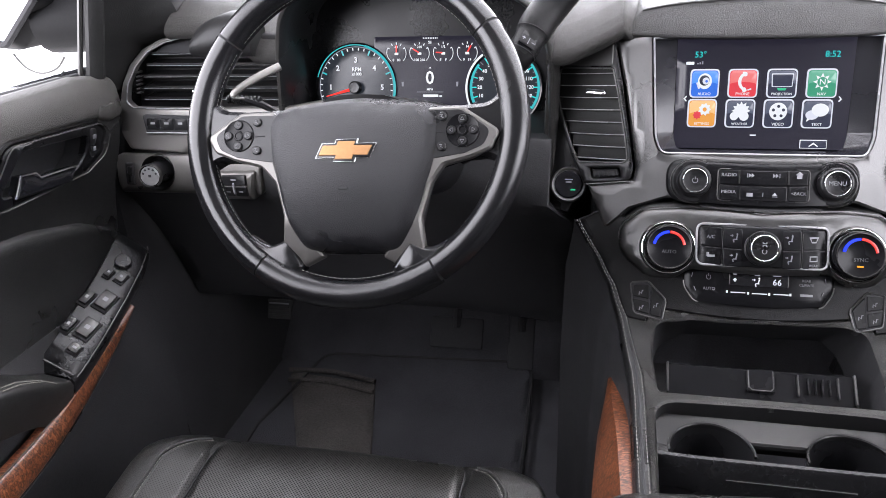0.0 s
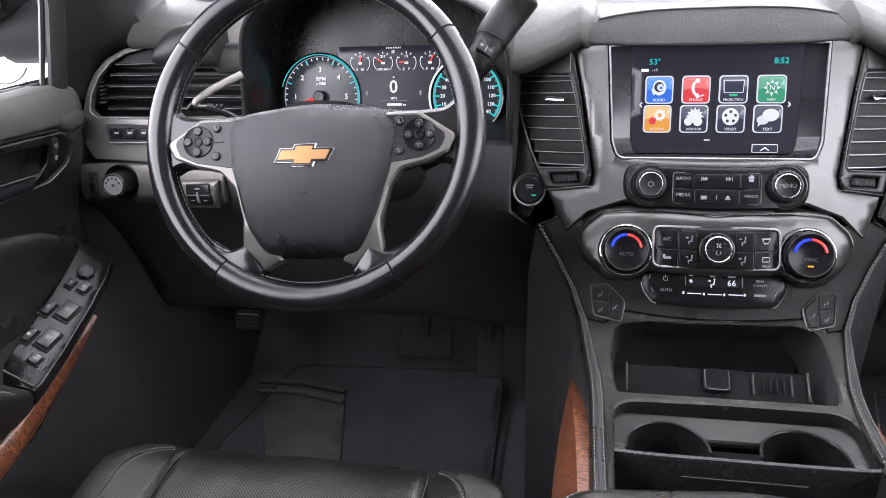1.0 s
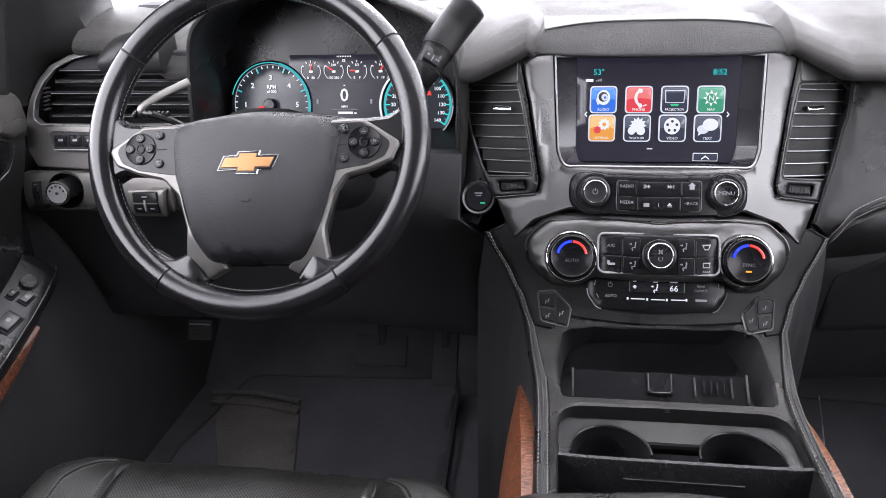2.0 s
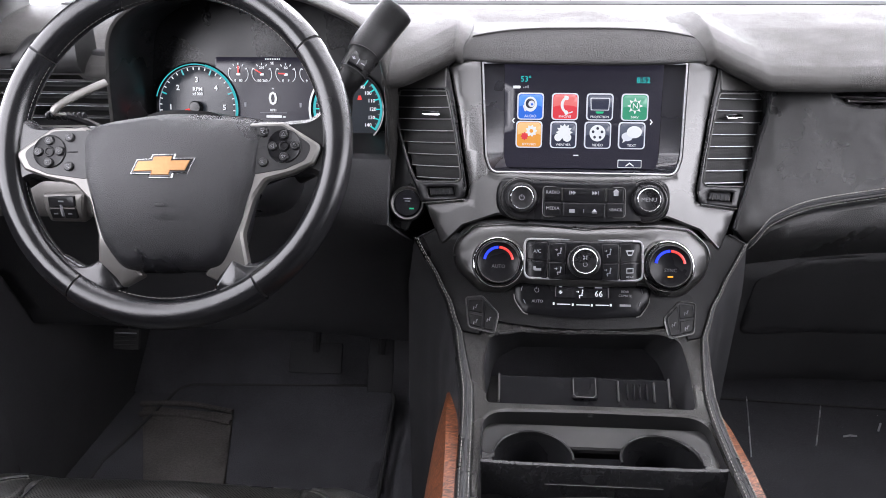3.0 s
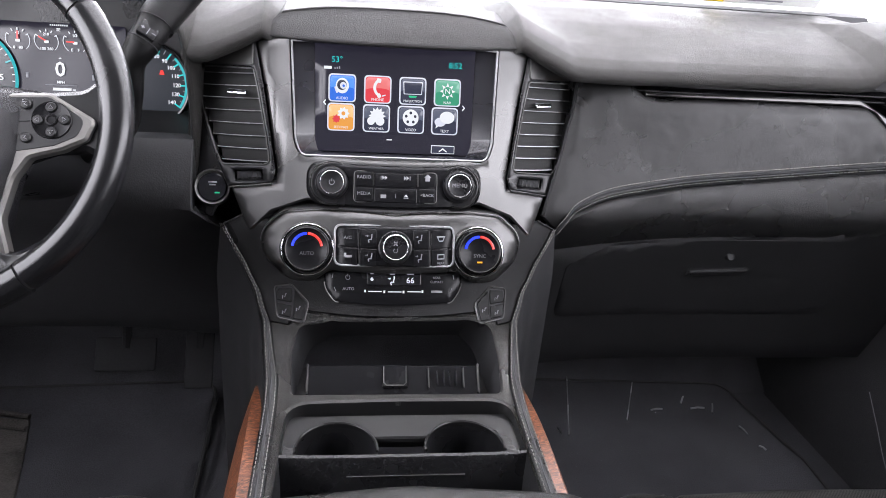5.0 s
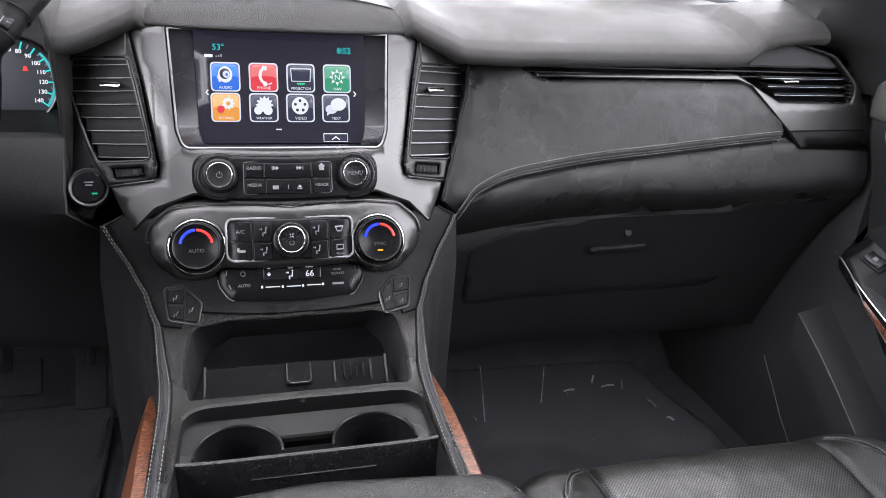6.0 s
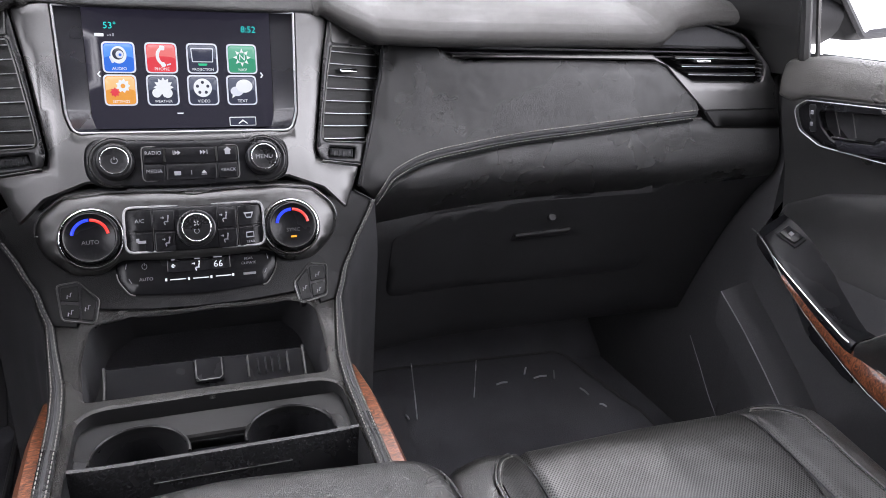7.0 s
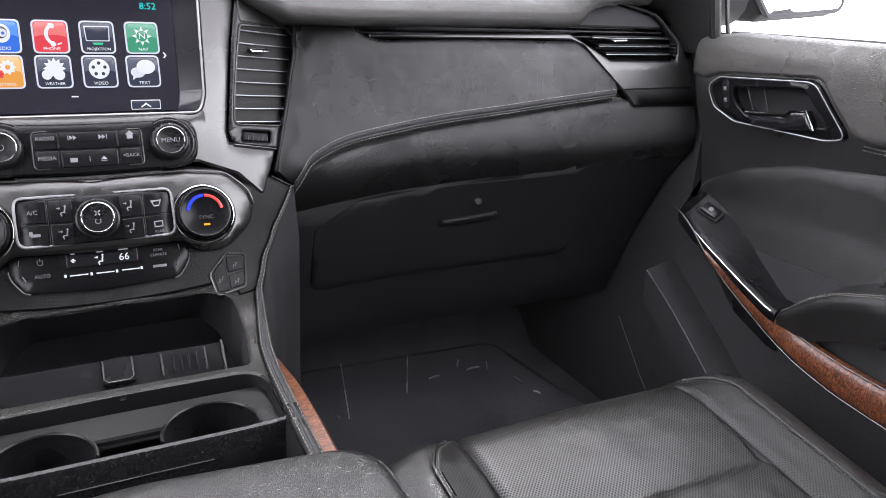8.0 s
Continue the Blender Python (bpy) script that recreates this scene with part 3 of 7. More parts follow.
# glove box
glove = [(0.335, 0.509, 0.01), (0.51, 0.523, 0), (0.785, 0.528, 0.02), (0.80, 0.34, 0.03), (0.29, 0.34, 0.03), (0.28, 0.47, 0.02)]
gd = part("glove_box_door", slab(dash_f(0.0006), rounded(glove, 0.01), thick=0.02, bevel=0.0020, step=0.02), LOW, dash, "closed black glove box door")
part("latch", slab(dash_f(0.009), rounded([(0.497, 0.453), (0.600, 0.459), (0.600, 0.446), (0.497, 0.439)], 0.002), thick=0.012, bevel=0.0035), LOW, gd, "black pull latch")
part("lock", lathe([(0.0068, -0.006), (0.0068, 0.0025), (0.0058, 0.0035), (0.0050, 0.0022), (0.002, 0.0016)], axes((0.553, dash_y(0.553, 0.485) - 0.004, 0.485), (1, 0, 0), (0, 0.45, 0.9)), 20), FOOTBLACK, gd, "small round black lock")
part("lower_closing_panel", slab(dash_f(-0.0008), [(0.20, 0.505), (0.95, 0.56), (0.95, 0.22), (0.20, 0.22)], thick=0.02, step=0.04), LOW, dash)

# driver side lower face
part("driver_knee_panel", slab(dash_f(-0.002, -1), [(0.262, 0.655), (0.262, 0.57), (0.228, 0.54), (0.228, 0.30), (0.95, 0.30), (0.95, 0.566), (0.70, 0.566), (0.70, 0.655)], thick=0.03, bevel=0.002, step=0.03), FOOTBLACK, dash, "plain black knee panel")

# outboard air outlets and their silver surrounds
def outlet(side):
    f = dash_f(0.004, side)
    inner = [(0.36, 0.7405, 0), (0.69, 0.7465, 0.01), (0.768, 0.7065, 0.006), (0.905, 0.7055, 0.008), (0.914, 0.730, 0.02), (0.868, 0.776, 0.03), (0.795, 0.793, 0)]
    if side > 0:
        outer = [(0.795, 0.7970, 0), (0.872, 0.7800, 0.04), (0.920, 0.734, 0.03), (0.936, 0.700, 0.02), (0.938, 0.664, 0.004), (0.788, 0.662, 0.002), (0.716, 0.729, 0.014), (0.69, 0.738, 0.01), (0.36, 0.737, 0)]
        part("silver_trim", slab(f, rounded([*inner, *outer], 0.004), thick=0.012, bevel=0.002, step=0.014), SILVER, dash, "satin silver strip sweeping round the outer vent")
    else:
        inner = [(0.60, 0.705, 0), (0.66, 0.695, 0), (0.80, 0.6925, 0.004), (0.914, 0.6935, 0.010), (0.9255, 0.703, 0.008), (0.9215, 0.728, 0.02), (0.907, 0.754, 0.02), (0.886, 0.775, 0.02), (0.858, 0.788, 0.02), (0.828, 0.7945, 0.02), (0.795, 0.796, 0)]
        outer = [(0.795, 0.8005, 0), (0.830, 0.7995, 0.02), (0.864, 0.793, 0.02), (0.895, 0.779, 0.02), (0.9175, 0.757, 0.02), (0.9320, 0.729, 0.02), (0.9385, 0.700, 0.02), (0.938, 0.655, 0.02), (0.922, 0.632, 0.01), (0.82, 0.627, 0), (0.60, 0.65, 0)]
        part("silver_trim", slab(f, rounded([*inner, *outer], 0.004), thick=0.012, bevel=0.002, step=0.014), DULL, dash, "dull silver panel under the outer vent")
        part("bright_edge", tube([f(q.x, q.y, -0.0006) for q in rounded([*inner, (0.70, 0.80, 0)], 0.004) if q.x > 0.78], 0.0010, 6), TRIMGLINT, dash, "thin bright inner edge of the vent surround")
    v = thing("air_vent", (side * 0.82, 1.02, 0.75), "black outer dashboard air vent with horizontal slats", "air vent", "dashboard air vents")
    part("backing", slab(dash_f(-0.055, side), [(0.34, 0.76), (0.95, 0.80), (0.95, 0.68), (0.70, 0.68), (0.34, 0.735)] if side > 0 else [(0.665, 0.80), (0.95, 0.80), (0.95, 0.68), (0.665, 0.68)], thick=0.006, step=0.03), DEEP, v)
    zs = (0.7405, 0.7485, 0.7575) if side > 0 else ()
    for z in zs:
        part("slat", slab(lambda x, t, d, z=z: Vector((side * x, dash_y(x, z) + 0.010 + t, z + d + 0.15 * t)), [(0.35, 0), (0.93, 0), (0.93, 0.028), (0.35, 0.028)], thick=0.0022, bevel=0.0006, step=0.03), BLACK, v)
    n = 3 if side > 0 else 5
    base, gap = (0.7165, 0.0125) if side > 0 else (0.705, 0.0165)
    for k in range(n):
        z = base + gap * k
        x1 = 0.900 - 0.5 * max(z - 0.74, 0)
        x0 = 0.775 - 1.0 * (z - 0.7065) if side > 0 else 0.668
        part("slat", slab(lambda x, t, d, z=z: Vector((side * x, dash_y(x, z) + 0.006 + t, z + d + 0.12 * t)), [(x0, 0), (x1, 0), (x1, 0.032), (x0, 0.032)], thick=0.0028, bevel=0.0008, step=0.03), CUPM, v)
        # Slat's front highlight drawn as a pale bar.
        part("slat_highlight", tube([(side * x, dash_y(x, z) + 0.0056, z - 0.0008) for x in np.linspace(x0, x1, 6)], 0.00045, 5), TRIMGLINT, v, "pale line painted as the slat's edge highlight")
    top = [(0.705, 0.757, 0.004), (0.893, 0.757, 0.01), (0.866, 0.777, 0.02), (0.795, 0.793, 0.004), (0.725, 0.786, 0.01)] if side > 0 else [(0.668, 0.770, 0.002), (0.885, 0.770, 0.01), (0.864, 0.784, 0.02), (0.795, 0.797, 0.004), (0.668, 0.797, 0.004)]
    part("vent_hood", slab(dash_f(-0.006, side), rounded(top, 0.004), thick=0.02, bevel=0.003, step=0.015), DEEP, v, "black cap over the slats")
    tz = 0.738 if side > 0 else 0.718
    tx = 0.79 if side > 0 else 0.80
    part("thumb_tab", slab(dash_f(0.004, side), rounded([(tx - 0.015, tz + 0.0012), (tx + 0.012, tz + 0.0022), (tx + 0.013, tz - 0.0018), (tx - 0.015, tz - 0.0026)], 0.002), thick=0.02, bevel=0.0012, step=0.008), CHROME, v, "bright thumb tab")
    # thumbwheel at the outer end
    for k in range(6):
        z = 0.715 + 0.006 * k
        part("wheel_rib", box(side * 0.906 - 0.003, side * 0.906 + 0.003, dash_y(0.906, z) - 0.002, dash_y(0.906, z) + 0.01, z - 0.0012, z + 0.0012, 0.0008, 1), SILVER, v)
    return v


outlet(1), outlet(-1)
part("trim_base", slab(dash_f(0.005), rounded([(0.786, 0.663), (0.940, 0.665), (0.946, 0.634), (0.808, 0.636)], 0.004), thick=0.02, bevel=0.003, step=0.02), CONSOLE, dash, "satin black block under the silver trim")
part("end_cap", slab(dash_f(-0.012), [(0.93, 0.64), (0.96, 0.64), (0.96, 0.80), (0.93, 0.79)], thick=0.03, step=0.03), BLACK, dash)
part("end_cap", slab(dash_f(-0.012, -1), [(0.93, 0.56), (0.96, 0.56), (0.96, 0.80), (0.93, 0.79)], thick=0.03, step=0.03), BLACK, dash)

# ---- centre stack ----
stack = thing("centre_stack", (0, 0.95, 0.6), "satin silver centre stack holding screen, radio and climate controls", "dash panel")
half = [(0.0, 0.793, 0), (0.146, 0.793, 0.004), (0.180, 0.783, 0.006), (0.167, 0.73, 0.05), (0.155, 0.665, 0.05), (0.149, 0.632, 0.01), (0.151, 0.6185, 0.003), (0.211, 0.6045, 0.003), (0.184, 0.556, 0.006), (0.155, 0.585, 0.01), (0.11, 0.604, 0.01), (0.0, 0.604, 0)]
bezel = rounded(both(half), 0.004)
part("silver_bezel", slab(stack_f(0.003), bezel, [rounded(both([(0.134, 0.789, 0.001), (0.127, 0.675, 0.03), (0.120, 0.6565, 0.012)]), 0.004)], thick=0.014, bevel=0.0034, step=0.012), SILVER, stack, "satin silver bezel round the screen")
ring = rounded(both([(0.134, 0.789, 0.001), (0.127, 0.675, 0.03), (0.120, 0.6565, 0.012)]), 0.004, 5)
part("chrome_edge", tube([(p.x, stack_y(p.x, p.y) - 0.0035, p.y) for p in ring], 0.0013, 6, True), TRIMGLINT, stack, "bright edge round the screen")


def glass_y(z):
    return 0.978 + 0.28 * (z - 0.734)


well_end = rounded(both([(0.1055, 0.7885, 0.001), (0.1035, 0.674, 0.012), (0.098, 0.6535, 0.008)]), 0.004, 5)
rows = [[(p.x, stack_y(p.x, p.y) - 0.002, p.y) for p in ring],
        [(p.x * 0.992, stack_y(p.x, p.y) + 0.003, p.y + (0.001 if p.y < 0.7 else 0)) for p in ring],
        [(p.x, glass_y(p.y) - 0.0008, p.y) for p in well_end]]
part("screen_well", loft(rows, closed=True, cap=False), WING, stack, "glossy black sloping wings beside the recessed screen", 25)

# screen
screen = thing("touch_screen", (0, 0.975, 0.72), "lit touch screen showing eight coloured menu icons", "screen")
def glass_f(lift=0.0):
    return lambda x, z, d: Vector((x, glass_y(z) - lift + d, z))
part("glass", slab(glass_f(), rounded([(-0.110, 0.792), (0.110, 0.792), (0.106, 0.650), (-0.106, 0.650)], 0.004), thick=0.006, bevel=0.001, step=0.04), SCREENGLASS, screen, "dark glossy glass")

# dark flank leather beside the stack, and the console's leather edge bands
XIN = ([s_of(z=z) for z in (0.559, 0.55, 0.532, 0.52, 0.506, 0.492, 0.478, 0.466, 0.4535)] + [s_of(y=y) for y in (0.735, 0.70, 0.40)], [0.2225, 0.2165, 0.2015, 0.1910, 0.1820, 0.1700, 0.1635, 0.1545, 0.1455, 0.1355, 0.1335, 0.132])
def x_in(s, sd=1):
    """Half width inside the stitched bands; the driver's side is a little narrower at its head."""
    less = float(np.interp(s, [s_of(z=0.559), s_of(z=0.50), s_of(z=0.4535)], [0.0055, 0.0035, 0.0])) if sd < 0 else 0.0
    return float(np.interp(s, *XIN)) - less
def spread(s):
    """Gap between the two rows of stitches."""
    return float(np.interp(s, [s_of(z=0.50), s_of(z=0.466), s_of(y=0.74)], [0.0036, 0.0055, 0.0095]))
cons = thing("centre_console", (0, 0.68, 0.0), "black grained centre console with stitched leather edges and wood sides", "console")
S0, S1 = s_of(z=0.575), s_of(y=0.44)
SH = s_of(z=0.559)
way = np.linspace(SH, S1, 60)
f = console_f()
for sd in (-1, 1):
    rows = []
    for s in way:
        xi = x_in(s, sd)
        wd = spread(s) + 0.0045
        c, o = f(sd * xi, s, 0.0), f(sd * (xi + wd), s, 0.0)
        up = f(sd * xi, s, -1.0) - f(sd * xi, s, 0.0)
        rows.append([c - up * 0.006, c + up * 0.0022, c.lerp(o, 0.3) + up * 0.004, c.lerp(o, 0.75) + up * 0.003, o - up * 0.001, o - up * 0.012 + Vector((sd * 0.002, 0, 0)), o - up * 0.03])
    part("leather_edge", loft(rows, closed=False, cap=False), FACE, cons, "stitched black leather edge", 60, recalc=False)
    for off in (0, 1):
        path = [f(sd * (x_in(s, sd) + 0.0015 + off * spread(s)), s, -0.0040) for s in way]
        part("stitching", stitches(path, 0.0036, 0.0026, 0.00055), DIMTHREAD, cons, "pale grey stitching")
    part("groove", tube([f(sd * (x_in(s, sd) + 0.0015 + 0.5 * spread(s)), s, -0.0030) for s in way], lambda t: 0.0006 + 0.0013 * min(t * 2, 1), 6), DEEP, cons, "dark groove between the seams")
    # flank down to the floor
    rows = []
    for s in way:
        o = f(sd * (x_in(s, sd) + spread(s) + 0.0045), s, 0.008)
        rows.append([o, Vector((o.x + sd * 0.004, o.y + 0.004, o.z - 0.03)), Vector((o.x + sd * 0.012, o.y + 0.02, o.z - 0.08)), Vector((o.x + sd * 0.018, o.y + 0.05, max(o.z - 0.25, 0.1))), Vector((o.x + sd * 0.02, o.y + 0.07, 0.0))])
    part("side_panel", loft(rows, closed=False, cap=False), FOOTBLACK, cons, "smooth black side", 60, recalc=False)
    # wood strip on the flank
    rows = []
    for k in range(15):
        t = k / 14
        y = 0.82 - 0.42 * t
        xu, zu, xl, zl = (float(np.interp(-y, [-0.82, -0.74, -0.66, -0.57, -0.35], q)) + e for q, e in (((0.167, 0.1655, 0.161, 0.158, 0.156), 0.002 + 0.003 * (sd > 0)), ((0.382, 0.400, 0.413, 0.415, 0.415), 0), ((0.168, 0.182, 0.187, 0.188, 0.19), 0.003 * (sd > 0)), ((0.378, 0.360, 0.346, 0.340, 0.33), 0)))
        rows.append([(sd * (xu - 0.02), y, zu), (sd * xu, y, zu), (sd * (xu * 0.62 + xl * 0.38 + 0.003), y, zu * 0.62 + zl * 0.38), (sd * (xu * 0.3 + xl * 0.7 + 0.0025), y, zu * 0.3 + zl * 0.7), (sd * xl, y, zl), (sd * (xl - 0.04), y, zl)])
    part("wood_trim", loft(rows), WOOD, cons, "glossy reddish burl wood strip", 50)

bin_hole = rounded([(-0.123, s_of(y=0.765), 0.02), (-0.117, s_of(y=0.8065), 0.02), (-0.075, s_of(y=0.814), 0.05), (0.014, s_of(y=0.817), 0.1), (0.095, s_of(y=0.814), 0.05), (0.126, s_of(y=0.806), 0.02), (0.128, s_of(y=0.765), 0.02), (0.1215, s_of(y=0.718), 0.008), (-0.118, s_of(y=0.718), 0.008)], 0.01, 5)
cup_hole = rounded([(-0.122, s_of(y=0.702), 0.03), (0.0, s_of(y=0.7055), 0.2), (0.130, s_of(y=0.7045), 0.03), (0.131, s_of(y=0.50), 0.002), (-0.126, s_of(y=0.50), 0.002)], 0.02, 6)
SM = s_of(z=0.4815)
SL = s_of(z=0.4665)
steps = np.linspace(SH, SL, 14)
outline = [(0.199, S0), *[(x_in(s) + 0.001, s) for s in steps], (0.136, SL), (0.130, SM), (-0.124, SM), (-0.130, SL), *[(-x_in(s, -1) - 0.001, s) for s in reversed(steps)], (-0.1935, S0)]
part("front_panel", slab(console_f(), outline, thick=0.008, bevel=0.0008, step=0.012), CONSOLE, cons, "smooth satin black panel")
for sd in (-1, 1):
    part("head_seam", tube([console_f(0.0012)(sd * (x - 0.0055 * (sd < 0)), s, 0) for x, s in ((0.199, S0), (0.212, (S0 + SH) / 2), (0.2255, SH))], 0.0011, 6), FACE, cons, "raised seam at the head of the console")
steps = np.linspace(SL + 0.0004, S1, 16)
outline = [*[(x_in(s) + 0.001, s) for s in steps], *[(-x_in(s, -1) - 0.001, s) for s in reversed(steps)], (-0.1297, SL + 0.0004), (-0.1237, SM + 0.0004), (0.1297, SM + 0.0004), (0.1357, SL + 0.0004)]
part("top_panel", slab(console_f(), outline, [bin_hole, cup_hole], thick=0.008, bevel=0.003, step=0.012), GRAIN, cons, "coarse grained black plastic")

# Highlight along the bin's upper edge, built as a paler grained bar.
lip_way = [console_f(0.0012)(p.x, p.y, 0) for p in sorted([q for q in bin_hole if q.y < s_of(y=0.797)], key=lambda q: q.x)]
part("bin_highlight", tube(lip_way, 0.0016, 6), GRAIN, cons, "pale raised line for the highlight on the bin's edge")

# open bin
def ring3(loop, depth, sx=1.0, dy=0.0, z=None):
    r = []
    for p in loop:
        q = console_f()(p.x * sx, p.y, depth)
        q.y += dy
        if z is not None:
            q.z = z(q.y)
        r.append(q)
    return r
rows = [ring3(bin_hole, 0.002, 1.0), ring3(bin_hole, 0.02, 0.99), ring3(bin_hole, 0.05, 0.975, 0.0), ring3(bin_hole, 0.085, 0.965, 0.0)]
b = loft(rows, closed=True, cap=False)
part("bin_wall", b, DEEP, cons, "black storage bin")
part("bin_floor", box(-0.125, 0.125, 0.70, 0.86, 0.375, 0.385, 0.002), RUBBER, cons, "ribbed dark rubber mat")

# cup holder well
rows = [ring3(cup_hole, 0.002, 1.0), ring3(cup_hole, 0.03, 0.985), ring3(cup_hole, 0.06, 0.98)]
part("cup_well", loft(rows, closed=True, cap=False), CUPM, cons, "deep black well of the cup holders")
CUPS = [(-0.067, 0.644), (0.070, 0.644)]
cup_r = 0.0425
part("cup_plate", slab(lambda x, y, d: Vector((x, y, 0.419 - d + 0.05 * (y - 0.65))), [(-0.124, 0.70), (0.131, 0.70), (0.131, 0.632), (0.112, 0.632), *[(CUPS[1][0] + cup_r * math.cos(a), CUPS[1][1] + cup_r * math.sin(a)) for a in np.linspace(-0.25, 2.74, 20)], (-0.025, 0.6605), *[(CUPS[0][0] + cup_r * math.cos(a), CUPS[0][1] + cup_r * math.sin(a)) for a in np.linspace(0.40, 3.39, 20)], (-0.112, 0.632), (-0.124, 0.632)], thick=0.006, bevel=0.002, step=0.02), PLATE, cons, "grey-black plate round the cup holders")
for cx, cy in CUPS:
    arc = np.linspace(-0.28, math.pi + 0.28, 22)
    part("cup_rim", tube([(cx + (cup_r + 0.0004) * math.cos(a), cy + (cup_r + 0.0004) * math.sin(a), 0.4185 + 0.05 * (cy + cup_r * math.sin(a) - 0.65)) for a in np.linspace(-0.1, math.pi + 0.1, 26)], 0.0018, 6), PLATE, cons, "rounded rim of the cup holder")
    part("cup", loft([[(cx + r * math.cos(a), cy + r * math.sin(a), z) for a in arc] for r, z in ((cup_r + 0.001, 0.414), (cup_r, 0.37), (cup_r - 0.003, 0.325), (0.03, 0.323), (0.002, 0.323))], closed=False, cap=False), BLACK, cons, "round cup holder", 60, recalc=False)

# cover panel behind the cup holders, with a thin bright line
rows = []
for x in np.linspace(-0.1235, 0.1315, 24):
    e = -0.002 * (abs(x - 0.004) / 0.1275) ** 6
    rows.append([(x, 0.6250, 0.34), (x, 0.6250, 0.420), (x, 0.6240, 0.4258 - e), (x, 0.6215, 0.4285 - e), (x, 0.6185, 0.4272 - e), (x, 0.6165, 0.422), (x, 0.611, 0.385), (x, 0.605, 0.34)])
cover = part("cup_flap", loft(rows), BLACK, cons, "upright black flap behind the cup holders with a thin bright line")
part("bright_line", tube([(-0.056, 0.6138, 0.4075), (0.0, 0.6138, 0.4075), (0.066, 0.6138, 0.4075)], 0.0009, 6), CHROME, cover)

# armrest lid
lid = thing("console_armrest", (0, 0.3, 0.40), "padded black leather armrest lid at the rear of the console", "armrest")
rows = []
outl = rounded([(-0.185, 0.560, 0.05), (0.0, 0.580, 0.3), (0.193, 0.560, 0.05), (0.203, 0.08, 0.03), (-0.198, 0.08, 0.03)], 0.04, 8)
for sc, z in ((0.97, 0.380), (0.995, 0.387), (1.0, 0.403), (0.99, 0.419), (0.96, 0.430), (0.90, 0.437), (0.75, 0.442), (0.4, 0.444)):
    rows.append([(p.x * sc, 0.32 + (p.y - 0.32) * (1 - (1 - sc) * 0.7), z) for p in outl])
b = loft(rows, closed=True, cap=True)
part("lid_pad", b, SEAT, lid, "", 60)
pth = [(p.x * 0.985, 0.32 + (p.y - 0.32) * 0.992, 0.4225) for p in outl]
part("seam", tube(pth, 0.0016, 5, True), FACE, lid)
part("box_body", box(-0.150, 0.150, 0.02, 0.560, 0.0, 0.379, 0.01), BLACK, lid, "black console box")


# ---- steering wheel ----
WC, WT = Vector((-0.4680, 0.7507, 0.7295)), radians(26.6)
WM = axes(WC, (1, 0, 0), (0, math.sin(WT), math.cos(WT))) @ pose(0, 0, 0, 0, 0, 2.2)
wheel = thing("steering_wheel", WC, "black leather steering wheel with silver spokes and gold badge", "steering wheel")
def wpart(name, bm, material, label="", parent=None, sharp=40):
    return part(name, moved(bm, WM), material, parent or wheel, label, sharp)


def wheel_f(lift=0.0, dome=0.0):
    return lambda x, y, d: Vector((x, y, lift - d - dome * (x * x + (y + 0.05) ** 2 + 1.6 * max(-0.045 - y, 0) ** 2)))


def rim_arc(a0, a1, R=0.1835, n=40):
    return [(R * math.cos(a), R * math.sin(a), 0) for a in np.linspace(radians(a0), radians(a1), n)]
# rim in leather lengths, parted at the seams
cuts = [(35.4, 144.6), (145.4, 236.6), (237.4, 302.6), (303.4, 394.6)]
for a0, a1 in cuts:
    low = a0 > 236 and a1 < 303
    wpart("rim", tube(rim_arc(a0, a1, R=0.1845 if low else 0.1835), lambda t, r=0.0172 if low else 0.0165: r, 14, flat=1.0), RIML, "smooth worn black leather rim")
wpart("rim_core", tube(rim_arc(0, 359, n=90), 0.0152, 10, True), DEEP)
for a0, a1 in cuts:
    wpart("rim_stitching", stitches(rim_arc(a0 + 2, a1 - 2, R=0.1675, n=60), 0.0036, 0.0020, 0.0005, (0, 0, 0.002)), DIMTHREAD, "fine stitching inside the rim")

hub = rounded([(-0.098, 0.021, 0.02), (0.0, 0.033, 0.2), (0.098, 0.025, 0.02), (0.1020, 0.0, 0.02), (0.094, -0.038, 0.014), (0.084, -0.063, 0.03), (0.0735, -0.106, 0.03), (0.054, -0.138, 0.02), (-0.054, -0.138, 0.02), (-0.0735, -0.106, 0.03), (-0.084, -0.063, 0.03), (-0.094, -0.038, 0.014), (-0.102, 0.0, 0.02)], 0.02, 6)
hub = [Vector((p.x + 0.006, p.y)) for p in hub]
def hub_f(x, y, d):
    p = wheel_f(0.036, 1.1)(x, y, d)
    p.z -= 9.0 * max(y + 0.006, 0) ** 2 + 5.0 * max(abs(x - 0.006) - 0.058, 0) ** 2
    return p
wpart("airbag_cover", slab(hub_f, hub, thick=0.045, bevel=0.008, step=0.012), HUB, "grained black airbag cover", sharp=70)
